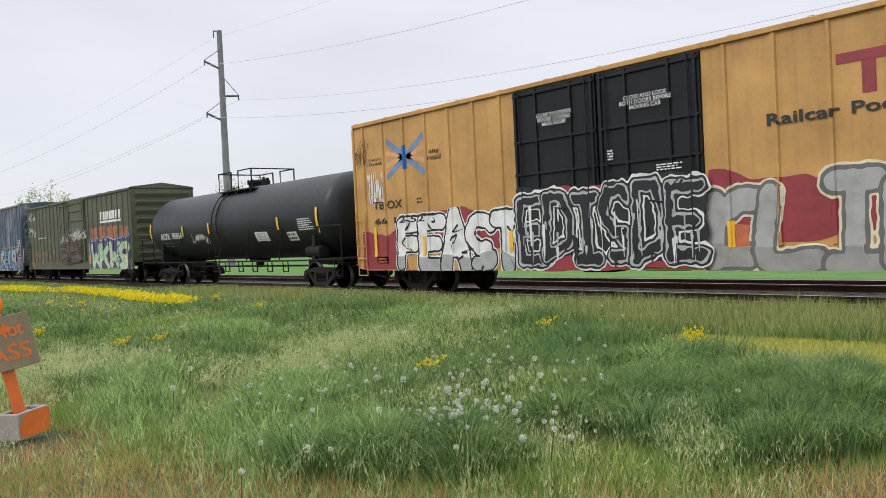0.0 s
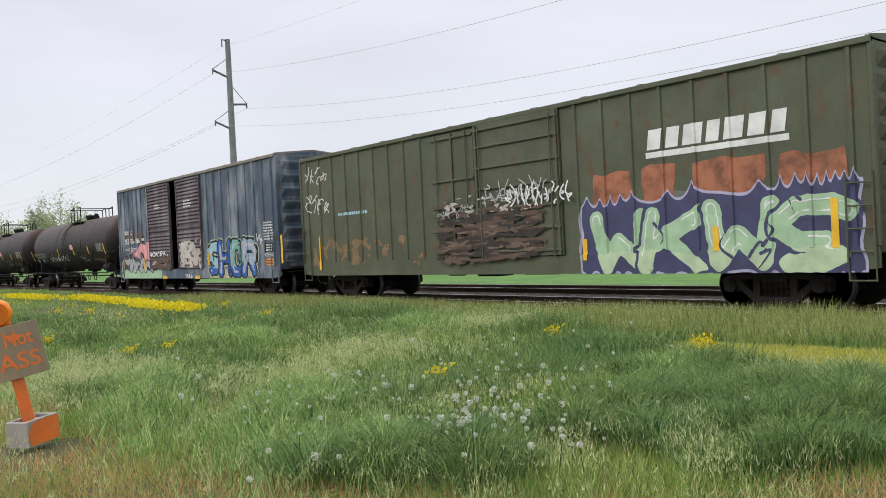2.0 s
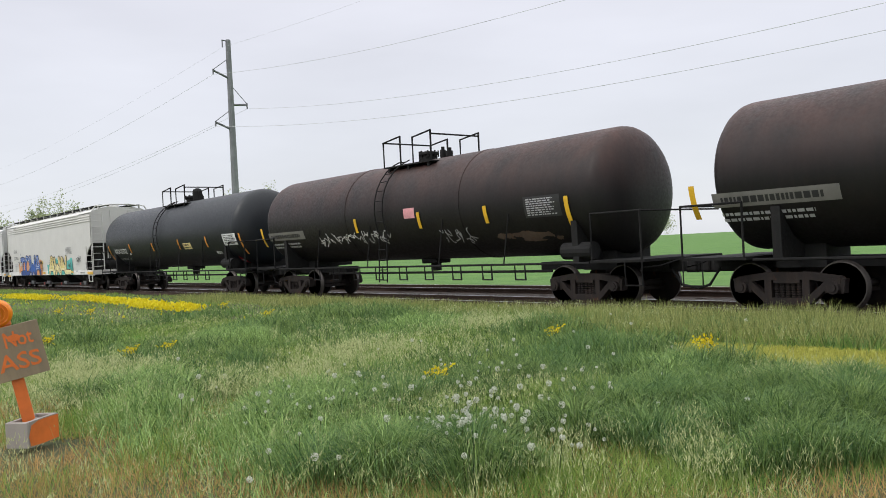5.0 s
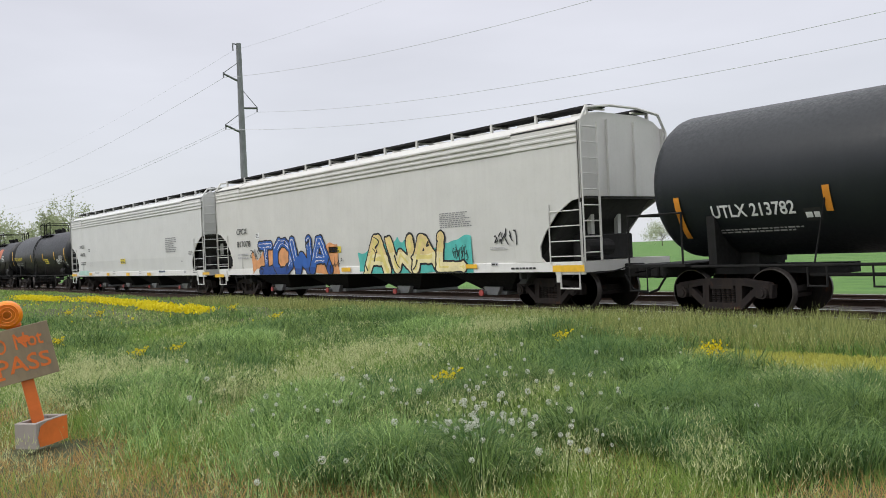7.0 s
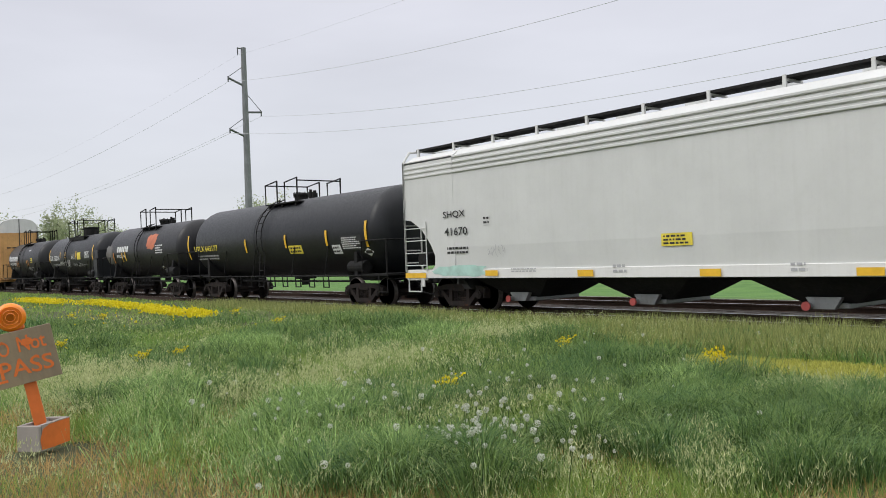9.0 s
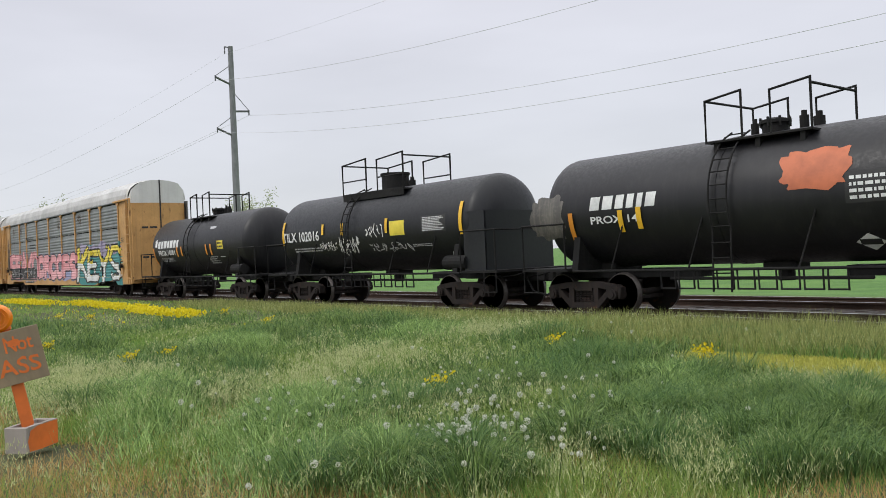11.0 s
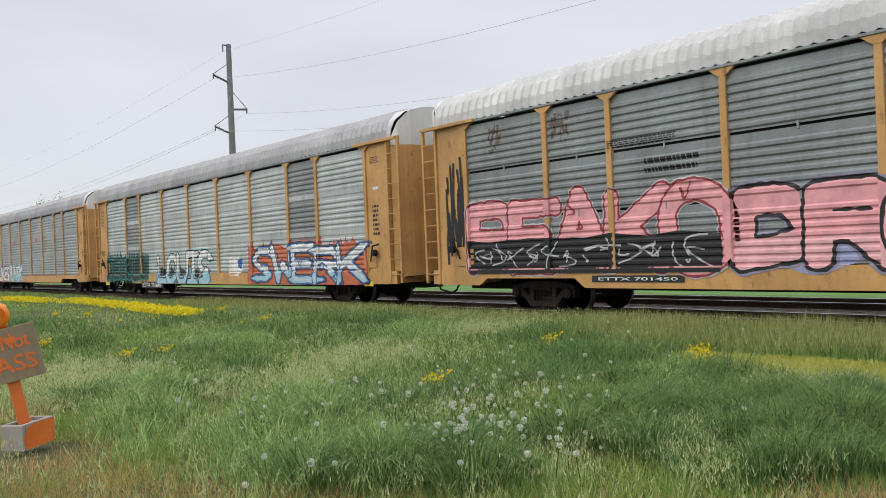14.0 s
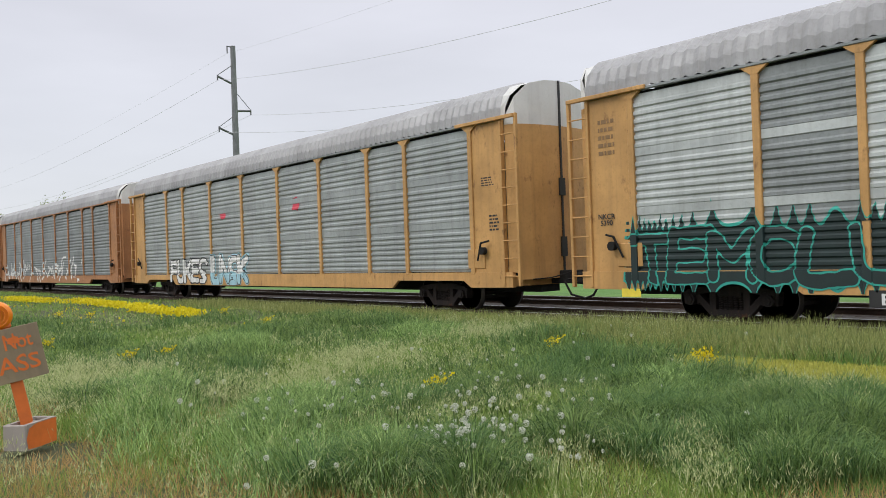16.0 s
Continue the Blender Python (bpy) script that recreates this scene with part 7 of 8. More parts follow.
# patches of the meadow: centre, half width across and along the way from the viewer
DARK_PATCHES = [(-12.0, 4.8, 1.03, 1.42), (-16.29, 4.73, 0.53, 1.32), (-13.87, 8.87, 1.96, 2.38), (-6.59, 8.24, 1.55, 1.39), (-2.88, 5.63, 0.48, 1.51), (-3.73, 4.59, 0.44, 1.03), (-3.82, 3.29, 0.24, 0.4), (-3.84, 5.66, 0.63, 0.67), (-4.47, 8.22, 0.85, 0.65), (-8.95, 9.38, 0.95, 1.0), (-9.97, 4.87, 0.4, 0.95), (-3.03, 6.76, 0.24, 0.97), (-22.83, 5.07, 1.18, 1.95)]
LONG_PATCHES = [(-5.97, 3.44, 0.61, 1.56), (-8.35, 3.04, 0.45, 1.62), (-4.41, 3.1, 0.33, 0.57), (-4.88, 6.98, 0.31, 0.97), (-12.91, 6.06, 0.64, 1.18), (-11.54, 8.95, 0.63, 1.27)]
SEED_PATCHES = [(-3.48, 7.2, 0.42, 0.75), (-3.02, 4.44, 0.13, 0.69), (-9.92, 2.96, 0.77, 1.91), (-9.14, 6.13, 0.74, 1.08), (-10.22, 9.62, 0.78, 0.79), (-8.07, 3.7, 0.37, 0.94), (-3.39, 3.65, 0.13, 0.37), (-8.03, 4.62, 0.52, 0.84)]


def within(x, y, patches):
    """How deep a place lies in the nearest of the patches: 1 in its middle, fading outwards with a frayed edge."""
    best = np.zeros(np.shape(x))
    for cx, cy, across, along in patches:
        n = math.hypot(cx, cy)
        ux, uy = cx / n, cy / n
        u, v = (x - cx) * ux + (y - cy) * uy, (y - cy) * ux - (x - cx) * uy
        best = np.maximum(best, np.exp(-((u / along) ** 2 + (v / across) ** 2) ** 1.5 * 0.6))
    return np.clip(best + 0.5 * (drift(x, y, 0.35, 23.0) - 0.5) * (best > 0.05), 0, 1)


def strip(x, y):
    """The mown strip: a band that narrows to the left."""
    fray = 0.3 * (drift(x, y, 0.5, 9.0) - 0.5)
    return (y > 8.0 + 0.22 * np.maximum(0, -4 - x) + fray) & (y < 10.05 + 0.14 * (x + 4.3) + fray)


def dryness(x, y):
    return np.clip((6.0 + x * 0.30 - y * 1.0 + 2.2 * (drift(x, y, 0.9, 3.0) - 0.5)) / 1.8, 0, 1) * (x > -12)


# short grass everywhere, in thin blades
x1, y1 = fan(rng, 330000, 2.0, 8.5, 0.72, 16, 87)
x2, y2 = fan(rng, 190000, 8.0, 20.0, 0.8)
x3, y3 = fan(rng, 45000, 19.0, 75.0, 0.9, 62, 86)
x, y = np.concatenate([x1, x2, x3]), np.concatenate([y1, y2, y3])
keep = ~strip(x, y) & (np.hypot(x + 6.85, y - 1.58) > 0.62) & (rng.rand(len(x)) > dryness(x, y) * 0.92) & (rng.rand(len(x)) > 0.6 * within(x, y, DARK_PATCHES))
x, y = x[keep], y[keep]
d = np.hypot(x, y)
h = (0.06 + 0.17 * drift(x, y, 1.0, 2.0)) * rng.uniform(0.5, 1.35, len(x)) * np.where(y > 12.2, 0.8, 1.0)
blades("meadow_grass", "rough green spring meadow grass of mixed height", x, y, h, 0.0026 + 0.00075 * d, rng.uniform(0.15, 1.2, len(x)), MEADOW, rng, simple=True)

# grass to the sides of and behind the viewer
x = rng.uniform(-60, 25, 60000)
y = rng.uniform(-14, 13.4, 60000)
az = np.degrees(np.arctan2(-x, y))
keep = (az < 18) | (az > 85) | (np.hypot(x, y) < 2.0)
x, y = x[keep], y[keep]
blades("side_grass", "meadow grass around the viewpoint", x, y, rng.uniform(0.06, 0.2, len(x)), 0.03 + 0 * x, rng.uniform(0.1, 0.8, len(x)), MEADOW, rng, simple=True)

# low weeds with small broad leaves that fill the grass
x1, y1 = fan(rng, 110000, 2.0, 9.0, 0.75)
x2, y2 = fan(rng, 60000, 8.5, 20.0, 0.8)
x, y = np.concatenate([x1, x2]), np.concatenate([y1, y2])
keep = (drift(x, y, 0.6, 33.0) + 0.3 * drift(x, y, 0.2, 35.0) > 0.62) & ~strip(x, y) & (dryness(x, y) < 0.3) & (np.hypot(x + 7.0, y - 1.6) > 0.9)
x, y = x[keep], y[keep]
d = np.hypot(x, y)
blades("weed_leaves", "small broad weed leaves low among the meadow grass", x, y, rng.uniform(0.02, 0.05, len(x)), 0.010 + 0.0012 * d, rng.uniform(0.8, 1.8, len(x)), WEED, rng, base=rise(x, y) + rng.uniform(0.02, 0.15, len(x)))

# tall, dark clumps
x1, y1 = fan(rng, 260000, 2.2, 9.0, 0.78, 16, 80)
x2, y2 = fan(rng, 190000, 8.5, 24.0, 0.85)
x, y = np.concatenate([x1, x2]), np.concatenate([y1, y2])
k = within(x, y, DARK_PATCHES)
loose = np.clip((drift(x, y, 1.2, 11.0) * 0.55 + drift(x, y, 0.45, 17.0) * 0.45 - 0.52) * 4, 0, 0.55)
k = np.maximum(k, loose * (within(x, y, SEED_PATCHES) < 0.4))
keep = (rng.rand(len(x)) < k) & ~strip(x, y) & (dryness(x, y) < 0.35) & (y < 11.8)
x, y, k = x[keep], y[keep], k[keep]
d = np.hypot(x, y)
h = (0.13 + 0.20 * k) * (0.6 + 0.8 * drift(x, y, 0.4, 29.0)) * rng.uniform(0.6, 1.25, len(x))
blades("tall_grass", "tall dark blue-green grass clumps in the meadow", x, y, h, 0.0028 + 0.0007 * d, rng.uniform(0.3, 1.3, len(x)), TALL, rng)

# long bright leaves that bend over together
x, y = fan(rng, 230000, 2.4, 18.0, 0.8)
k = within(x, y, LONG_PATCHES)
keep = rng.rand(len(x)) < k * 0.8
x, y, k = x[keep], y[keep], k[keep]
d = np.hypot(x, y)
blades("long_grass", "long bright green leaves bending over in bunches", x, y, (0.18 + 0.22 * k) * rng.uniform(0.6, 1.2, len(x)), 0.0030 + 0.0007 * d, rng.uniform(0.4, 1.4, len(x)), LONGLEAF, rng)

# tussocks with arching leaves
cs = np.array([p[:2] for p in DARK_PATCHES[3:8]] + [p[:2] for p in LONG_PATCHES[:4]])
cs = np.concatenate([cs + rng.normal(0, 0.35, cs.shape) for _ in range(4)])
idx = rng.randint(0, len(cs), 17000)
rr = np.abs(rng.normal(0, 0.10, 17000)) * (1 + 0.06 * np.hypot(*cs[idx].T))
aa = rng.uniform(0, 6.283, 17000)
x, y = cs[idx, 0] + rr * np.cos(aa), cs[idx, 1] + rr * np.sin(aa)
d = np.hypot(x, y)
blades("tussock_grass", "dense arching dark green grass tussocks", x, y, rng.uniform(0.18, 0.42, len(x)), 0.0035 + 0.0007 * d, rng.uniform(0.4, 1.4, len(x)), TALL, rng, turn=aa)

# pale seed stalks and their heads
x, y = fan(rng, 60000, 2.2, 18.0, 0.8)
k = np.maximum(0.55 * within(x, y, SEED_PATCHES), 0.08 * (drift(x, y, 1.3, 41.0) > 0.5))
keep = (rng.rand(len(x)) < k) & ~strip(x, y)
x, y = x[keep], y[keep]
d = np.hypot(x, y)
tall = rng.uniform(0.16, 0.34, len(x))
blades("seed_grass", "pale seeding grass stalks among the meadow grass", x, y, tall, 0.0016 + 0.0004 * d, rng.uniform(0.1, 0.6, len(x)), PALE, rng, simple=True)
j = rng.randint(0, len(x), 42000)
x, y = x[j] + rng.normal(0, 0.025, len(j)), y[j] + rng.normal(0, 0.025, len(j))
blades("grass_seed_heads", "feathery pale seed heads over the meadow grass", x, y, rng.uniform(0.010, 0.030, len(j)), 0.0025 + 0.0006 * d[j], rng.uniform(0.3, 1.6, len(j)), PALE, rng, base=rise(x, y) + tall[j] * rng.uniform(0.65, 1.0, len(j)), simple=True)

# small seed heads that fleck the rest
x1, y1 = fan(rng, 60000, 2.2, 9.0, 0.8)
x2, y2 = fan(rng, 40000, 9.0, 26.0, 0.85)
x, y = np.concatenate([x1, x2]), np.concatenate([y1, y2])
keep = (drift(x, y, 0.9, 71.0) + np.clip((-x - 4) / 8, -0.25, 0.1) > 0.58) & ~strip(x, y) & (within(x, y, DARK_PATCHES) < 0.3) & (dryness(x, y) < 0.5)
x, y = x[keep], y[keep]
d = np.hypot(x, y)
blades("weed_seed_heads", "pale flecks of seed heads and weeds in grass", x, y, rng.uniform(0.008, 0.02, len(x)), 0.003 + 0.0006 * d, rng.uniform(0.3, 1.4, len(x)), PALE, rng, base=rise(x, y) + rng.uniform(0.07, 0.22, len(x)), simple=True)

# dry grass round the concrete block
SX0, SY0 = -7.13, 1.63
x, y = fan(rng, 150000, 0.4, 10.0, 0.9, 20, 140)
keep = rng.rand(len(x)) < dryness(x, y)
x, y = x[keep], y[keep]
d = np.hypot(x, y)
k = np.hypot(x - SX0 - 0.1, y - SY0) > 0.34
x, y, d = x[k], y[k], d[k]
blades("dry_grass", "short dry tan grass thinning out at the meadow's edge", x, y, rng.uniform(0.04, 0.15, len(x)), 0.0030 + 0.0008 * d, rng.uniform(0.2, 1.2, len(x)), DRY, rng, simple=True)

# mown strip and its fringe by the ballast
x, y = fan(rng, 160000, 7.0, 17.0, 0.8, 15, 62)
keep = strip(x, y)
x, y = x[keep], y[keep]
blades("mown_grass", "short yellow-green mown grass strip", x, y, rng.uniform(0.03, 0.07, len(x)), 0.012 + 0 * x, rng.uniform(0.2, 0.9, len(x)), MOWN, rng)
x, y = fan(rng, 160000, 10.0, 32.0, 0.9, 12, 75)
keep = y > np.where(x > -9.5, 10.15 + 0.14 * (x + 4.3), 11.3 + 0.4 * np.sin(x))
x, y = x[keep], y[keep]
blades("verge_grass", "seeding light green grass along the ballast", x, y, rng.uniform(0.12, 0.32, len(x)) * (1 + 0.6 * np.clip((x + 14) / 8, 0, 1) * (drift(x, y, 0.8, 13.0) + 0.3)), 0.008 + 0.0006 * np.hypot(x, y), rng.uniform(0.1, 0.7, len(x)), leaf_material("verge_grass_blades", (0.13, 0.17, 0.045), (0.46, 0.48, 0.18)), rng, simple=True)


# ---- flowers ----
STEM = leaf_material("flower_stem_green", (0.06, 0.10, 0.03), (0.11, 0.16, 0.05))
PUFF = leaf_material("dandelion_seed_white", (0.52, 0.54, 0.45), (0.72, 0.74, 0.65), through=0.45)
PETAL = leaf_material("mustard_flower_yellow", (0.70, 0.57, 0.01), (0.86, 0.75, 0.035), through=0.25)


def puff(bm, at, r, rnd, n=90):
    for _ in range(n):
        v = Vector((rnd.gauss(0, 1), rnd.gauss(0, 1), rnd.gauss(0, 1))).normalized()
        s = v.orthogonal().normalized()
        s.rotate(Matrix.Rotation(rnd.uniform(0, 6.28), 3, v))
        p = Vector(at) + v * r * rnd.uniform(0.85, 1.0)
        q = s * r * 0.20
        u = v.cross(s) * r * 0.20
        bm.faces.new([bm.verts.new(p + q), bm.verts.new(p + u), bm.verts.new(p - q), bm.verts.new(p - u)])
    return bm


def dandelion(rnd, r):
    """A seed head on its stem."""
    h = 0.24
    d = tagged(new("dandelion"), "white dandelion seed head on a thin stem in grass", "dandelion", "dandelions in the meadow")
    bend = rnd.uniform(-0.04, 0.04)
    part("stem", pipe(bmesh.new(), [(0, 0, -0.02), (bend * 0.4, 0, h * 0.5), (bend, 0.01, h)], 0.0028, 5), STEM, d)
    part("seed_head", puff(bmesh.new(), (bend, 0.01, h + r), r, rnd), PUFF, d)
    return d


rnd = random.Random(5)
kinds = [dandelion(rnd, r) for r in (0.016, 0.025, 0.012, 0.019)]
spots = [(-4.59, 3.9), (-4.63, 4.1), (-4.25, 3.99), (-6.42, 4.16), (-6.04, 3.82), (-6.38, 3.97), (-6.87, 4.2), (-7.75, 4.78), (-8.21, 5.75), (-6.28, 3.5), (-6.75, 3.71), (-5.37, 5.37), (-7.3, 6.67), (-5.55, 5.23), (-4.1, 4.29), (-3.23, 3.46), (-3.42, 3.63), (-3.36, 3.39), (-3.89, 4.62), (-3.81, 3.32), (-4.09, 3.97), (-5.51, 4.78), (-6.38, 5.36), (-6.5, 5.85), (-6.91, 5.65), (-8.42, 6.38), (-9.6, 5.32), (-4.48, 2.33), (-4.1, 2.53), (-4.05, 2.34), (-4.63, 2.58), (-4.12, 1.98), (-8.17, 4.22), (-9.92, 3.94), (-9.56, 3.62), (-5.41, 6.64), (-5.34, 5.88), (-7.44, 7.23), (-7.43, 7.04), (-3.94, 3.59), (-3.81, 3.62), (-3.85, 3.78)]
for cx, cy, n, sd in ((-4.52, 3.88, 16, 0.2), (-4.13, 3.79, 14, 0.18), (-4.18, 3.49, 10, 0.16), (-3.93, 3.5, 14, 0.2), (-7.5, 4.5, 10, 1.2), (-5.0, 4.6, 16, 0.8), (-4.0, 5.5, 10, 1.2), (-8.0, 7.0, 12, 2.0), (-5.6, 3.4, 10, 0.5), (-5.6, 4.2, 14, 0.7), (-4.4, 4.5, 10, 0.6), (-6.6, 3.9, 8, 0.6), (-3.6, 3.9, 8, 0.3)):
    spots += [(rnd.gauss(cx, sd), rnd.gauss(cy, sd)) for _ in range(n)]
for i, (px, py) in enumerate(spots):
    m = pose(px, py, float(rise(px, py)) + rnd.uniform(-0.06, 0.07), 0, 0, rnd.uniform(0, 360))
    if i < 4:
        kinds[i].matrix_basis = m
    else:
        copy_thing(kinds[i % 4], m)


def mustard(rnd, label, h=0.42, spread=0.13, n=70):
    p = tagged(new("mustard_plant"), label, "wildflower", "yellow mustard plants")
    bm, fl = bmesh.new(), bmesh.new()
    for k in range(9):
        tip = Vector((rnd.gauss(0, spread), rnd.gauss(0, spread), h * rnd.uniform(0.7, 1.05)))
        pipe(bm, [(0, 0, -0.02), tip * 0.5 + Vector((0, 0, 0.05)), tip], 0.004, 4)
        for _ in range(n // 9):
            q = tip + Vector((rnd.gauss(0, 0.035), rnd.gauss(0, 0.035), rnd.gauss(0, 0.03)))
            for _ in range(3):
                v = Vector((rnd.gauss(0, 1), rnd.gauss(0, 1), rnd.gauss(0, 1) + 0.5)).normalized()
                s = v.orthogonal().normalized() * 0.014
                u = v.cross(s).normalized() * 0.014
                fl.faces.new([fl.verts.new(q + s), fl.verts.new(q + u), fl.verts.new(q - s), fl.verts.new(q - u)])
    part("stem", bm, STEM, p)
    part("flower_cluster", fl, PETAL, p)
    return p


def planted(x, y):
    return pose(x, y, float(rise(x, y)) - 0.02)


mus = [mustard(rnd, "yellow flowering mustard plant standing in meadow grass", 0.28, 0.045, 75) for _ in range(1)]
mus[0].matrix_basis = planted(-6.36, 5.16)
big = mustard(rnd, "tall yellow flowering mustard plant beside the mown strip", 0.34, 0.06, 150)
big.matrix_basis = planted(-5.37, 8.29)
for spot in [(-8.15, 8.77), (-12.2, 4.69), (-12.01, 4.07), (-24.65, 6.44), (-23.14, 6.85), (-16.3, 8.51), (-20.39, 9.4), (-15.76, 3.91)]:
    copy_thing(mus[0], planted(*spot))
# the long yellow band by the track
bx = rng.uniform(-43, -20.5, 7000)
by = 9.2 + 0.22 * rng.randn(7000) - 0.012 * (bx + 25) + 0.4 * np.sin(bx * 0.35)
keep = (drift(bx, by, 0.5, 51.0) + 0.25 * rng.rand(len(bx)) > 0.60) & (by < 13.4)
bx, by = bx[keep], by[keep]
blades("mustard_bank", "bank of yellow mustard flowers along the ballast", bx, by, rng.uniform(0.03, 0.06, len(bx)), 0.05 + 0 * bx, rng.uniform(0.2, 1.2, len(bx)), PETAL, rng, base=rise(bx, by) + rng.uniform(0.12, 0.30, len(bx)))
bx = rng.uniform(-34, -16, 320)
by = 6.9 + 0.6 * rng.randn(320) + 0.10 * (bx + 25) * -0.3
keep = drift(bx, by, 1.1, 61.0) > 0.60
bx, by = bx[keep], by[keep]
blades("mustard_scatter", "scattered yellow mustard flowers in the meadow", bx, by, rng.uniform(0.02, 0.04, len(bx)), 0.035 + 0 * bx, rng.uniform(0.2, 1.2, len(bx)), PETAL, rng, base=rise(bx, by) + rng.uniform(0.16, 0.3, len(bx)))


# ---- warning sign on a concrete block ----
ORANGE = flat("orange_spray_paint", (0.72, 0.17, 0.03), 0.55, 0.2)
CONCRETE = paint("rough_concrete_block", (0.34, 0.31, 0.28), 0.9, (0.2, 0.17, 0.13), 0.4)
BOARD = paint("weathered_plywood", (0.30, 0.235, 0.15), 0.8, (0.13, 0.11, 0.085), 0.5)
LENS = flat("amber_lens", (0.85, 0.24, 0.01), 0.25, 0.1)

SX, SY = -7.13, 1.63
SZ = float(rise(SX, SY)) + 0.05
block = tagged(new("concrete_block"), "grey hollow concrete block half sprayed orange, lying in dry grass", "concrete block")
block.matrix_basis = pose(SX, SY, SZ, 0, 0, 76.7 + 55)
bm = bmesh.new()
L0, W0, H0 = 0.195, 0.095, 0.20
for x0, x1 in ((-L0, -L0 + 0.035), (-0.016, 0.016), (L0 - 0.035, L0)):
    box(bm, x0, x1, -W0, W0, 0, H0, 0.006)
for y0, y1 in ((-W0, -W0 + 0.032), (W0 - 0.032, W0)):
    for x0, x1 in ((-L0 + 0.036, -0.017), (0.017, L0 - 0.036)):
        box(bm, x0, x1, y0, y1, 0, H0)
part("block_body", bm, CONCRETE, block)
bm = patch(bmesh.new(), [(-0.165, 0.012), (-0.02, 0.004), (0.188, 0.006), (0.189, 0.192), (0.03, 0.194), (-0.07, 0.192), (-0.15, 0.17), (-0.185, 0.09)], 0)
laid("orange_spray", bm, ORANGE, block, flat_at(-W0), 1, "orange sprayed patch")

sign = tagged(new("warning_sign"), "leaning hand-sprayed plywood sign on an orange post with amber lamp", "sign")
sign.matrix_basis = pose(SX, SY, SZ, 0, 0, 76.7) @ pose(0.01, 0, 0.02, 0, -11, 0)
part("post", boxed(-0.045, 0.045, -0.03, 0.03, 0.0, 0.93, 0.006), ORANGE, sign)
board = part("board", boxed(-0.27, 0.24, -0.055, -0.035, 0.51, 0.93, 0.003), BOARD, sign)
for txt, x0, x1, z0, z1 in (("DO", -0.24, -0.08, 0.75, 0.87), ("Not", -0.02, 0.18, 0.76, 0.88), ("PASS", -0.18, 0.20, 0.58, 0.71)):
    laid("lettering", lettering(bmesh.new(), txt, x0, x1, z0, z1, 0.012, 0.0, 0.08), ORANGE, board, flat_at(-0.055), 1, "orange sprayed words")
bm = bmesh.new()
rect(bm, -0.28, -0.14, 0.555, 0.575)
cloud(bm, 0.0, 0.1, 0.80, 0.86, 3)
laid("spray_streak", bm, ORANGE, board, flat_at(-0.055), 2)
lamp = part("lamp_housing", boxed(-0.06, 0.06, -0.03, 0.03, 0.93, 1.02, 0.01), ORANGE, sign)
bm = lathe(bmesh.new(), [(-0.055, 0.02), (-0.052, 0.08), (-0.035, 0.104), (0.0, 0.112), (0.035, 0.104), (0.052, 0.08), (0.055, 0.02)], "y", 28, (-0.02, 0, 1.04))
part("lamp_lens", bm, LENS, lamp, "round amber lens", smooth=True)
bm = bmesh.new()
for r in (0.03, 0.055, 0.08):
    lathe(bm, [(-0.0575, r), (-0.060, r + 0.003), (-0.0575, r + 0.006)], "y", 24, (-0.02, 0, 1.04))
part("lens_ring", bm, LENS, lamp)


# ---- trees far behind the track ----
BARK = paint("grey_bark", (0.09, 0.075, 0.06), 0.9)
# pale new leaves, with the haze of the distance mixed into their colour
LEAF = leaf_material("hazed_pale_spring_leaves", (0.30, 0.34, 0.19), (0.46, 0.50, 0.32), through=0.45)


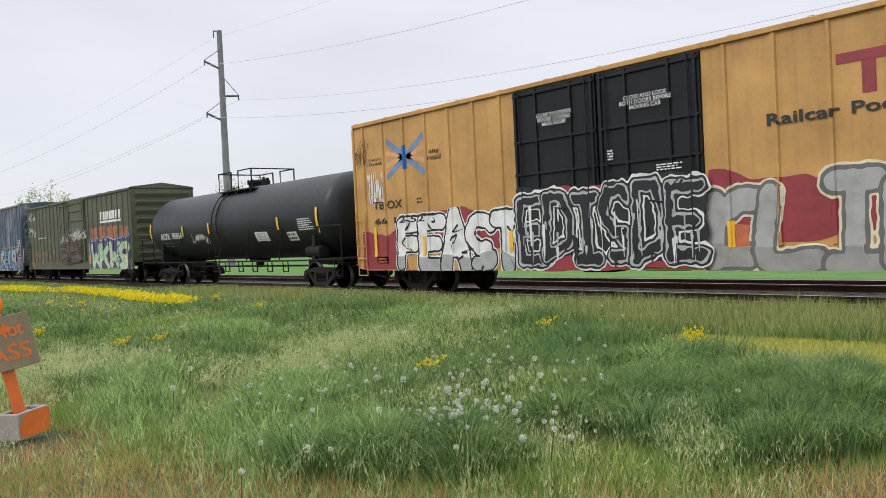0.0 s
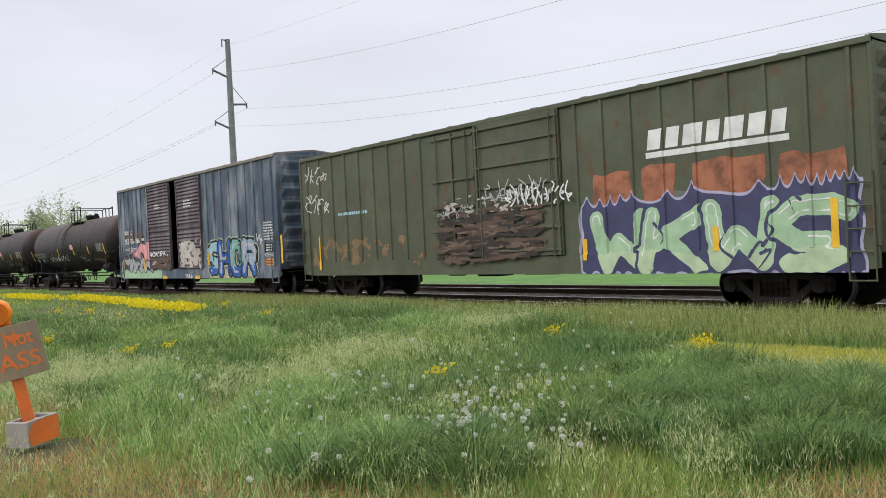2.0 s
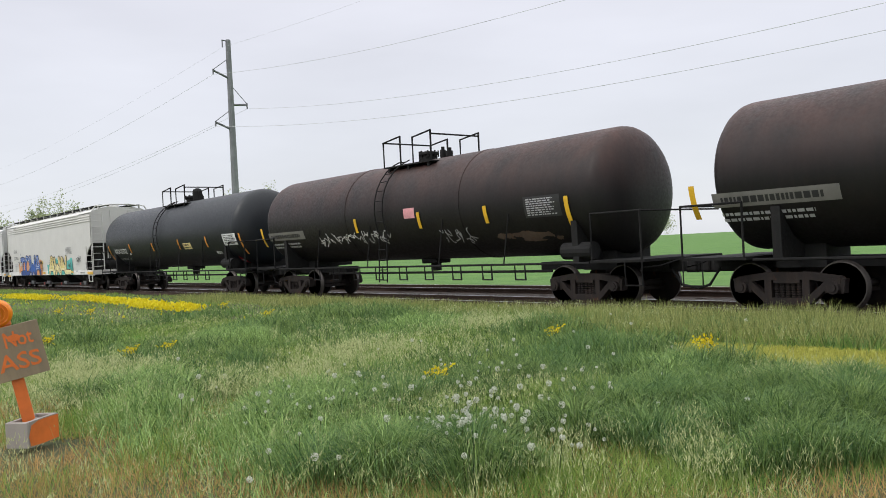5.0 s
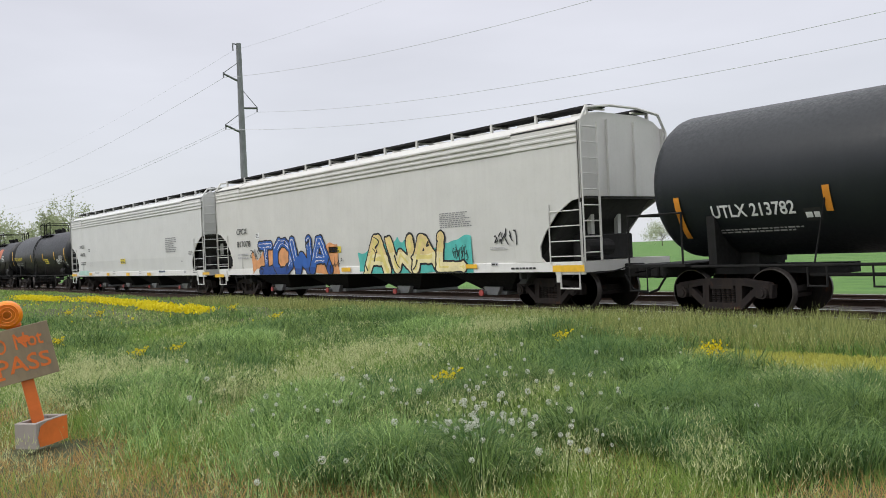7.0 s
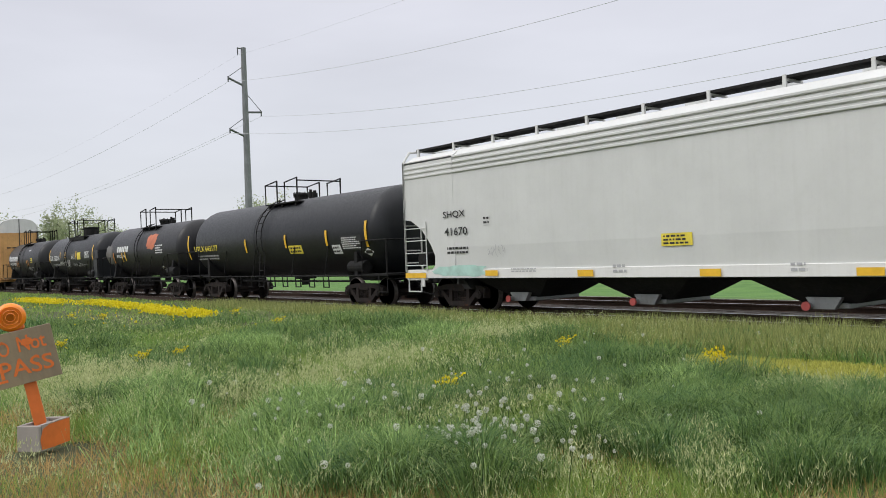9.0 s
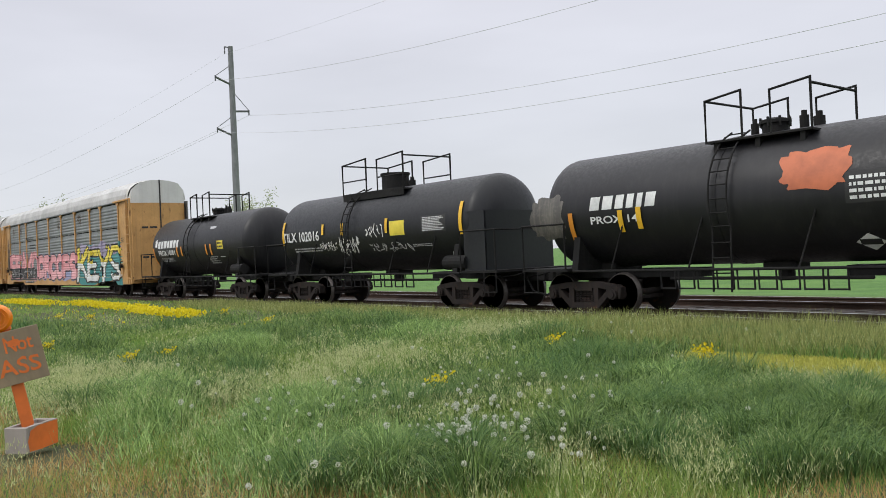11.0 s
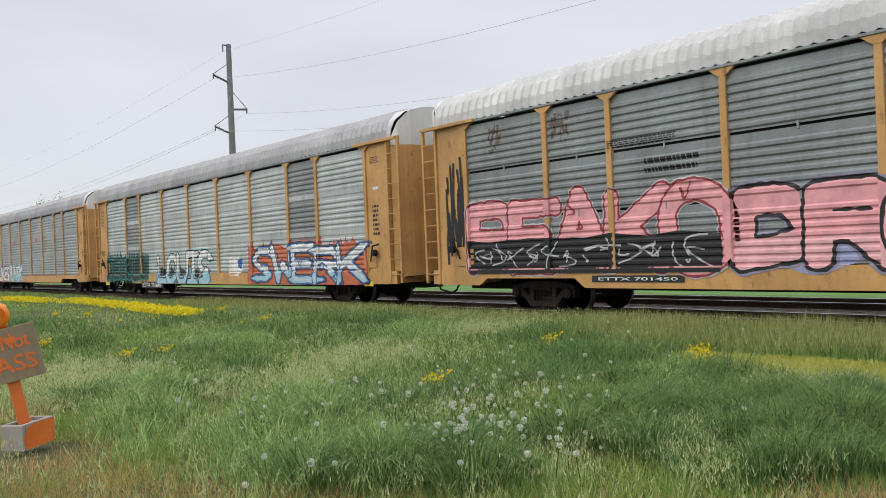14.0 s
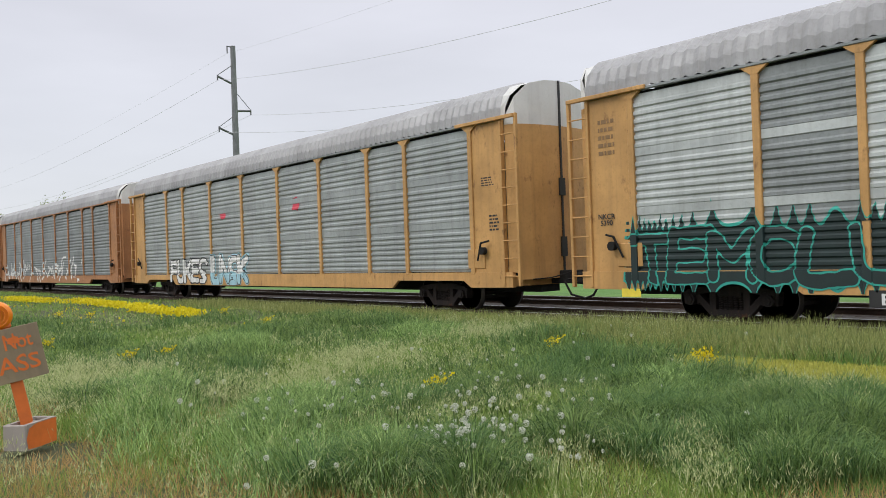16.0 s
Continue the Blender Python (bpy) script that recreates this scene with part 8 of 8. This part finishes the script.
def tree(at, height, width, seed, leaves=3600):
    r = random.Random(seed)
    t = tagged(new("tree"), "thin spring tree beyond the field, pale new leaves with haze in their colour", "tree", "distant trees")
    t.matrix_basis = pose(*at)
    bm = rod(bmesh.new(), (0, 0, -0.3), (0, 0, height * 0.5), height * 0.014, 8, height * 0.007)
    tips = []
    for k in range(26):
        z = height * r.uniform(0.25, 0.62)
        a = r.uniform(0, 6.28)
        l = width * r.uniform(0.35, 1.0) / 2
        tip = Vector((math.cos(a) * l, math.sin(a) * l, min(height, z + height * r.uniform(0.12, 0.42))))
        rod(bm, (0, 0, z * 0.8), tip, height * 0.005, 5, height * 0.0015)
        tips.append(tip)
    part("trunk", bm, BARK, t)
    bm = bmesh.new()
    for _ in range(leaves):
        tip = r.choice(tips)
        p = tip * r.uniform(0.75, 1.05) + Vector((r.gauss(0, 1), r.gauss(0, 1), r.gauss(0, 1))) * width * 0.07
        v = Vector((r.gauss(0, 1), r.gauss(0, 1), r.gauss(0, 1))).normalized()
        s = v.orthogonal().normalized() * r.uniform(0.09, 0.2)
        u = v.cross(s).normalized() * r.uniform(0.09, 0.2)
        bm.faces.new([bm.verts.new(p + s), bm.verts.new(p + u), bm.verts.new(p - s), bm.verts.new(p - u)])
    part("crown", bm, LEAF, t)


for az, dist, hh, ww, sd in ((79.2, 150, 11.5, 8.5, 1), (77.9, 160, 9.5, 6.0, 2), (76.2, 165, 12.5, 5.5, 3), (74.9, 160, 13.5, 8.5, 4), (73.2, 190, 13.0, 8.0, 5), (63.2, 150, 14.0, 8.0, 6), (81.0, 170, 11, 9, 7), (40.0, 260, 10, 12, 8), (36.0, 280, 9, 14, 9), (44.5, 300, 9, 12, 10)):
    tree((-dist * math.sin(radians(az)), dist * math.cos(radians(az)), -0.4), hh, ww, sd)


# ---- the train runs past, its wheels turning ----
def run_at(t):
    return float(np.interp(t, [a for a, _ in RUN], [b for _, b in RUN]))


def motions():
    for car, at in CARS:
        walk(car, [(t, pose(at + s, TRACK_Y, 0)) for t, s in RUN])
    times = [i / 30 for i in range(481)]
    turn = [math.degrees(run_at(t) / WHEEL_R) for t in times]
    for w in WHEELS:
        x, y, z = w.matrix_basis.translation
        walk(w, [(t, pose(x, y, z) @ pose(0, 0, 0, 0, a, 0)) for t, a in zip(times, turn)])


motions()
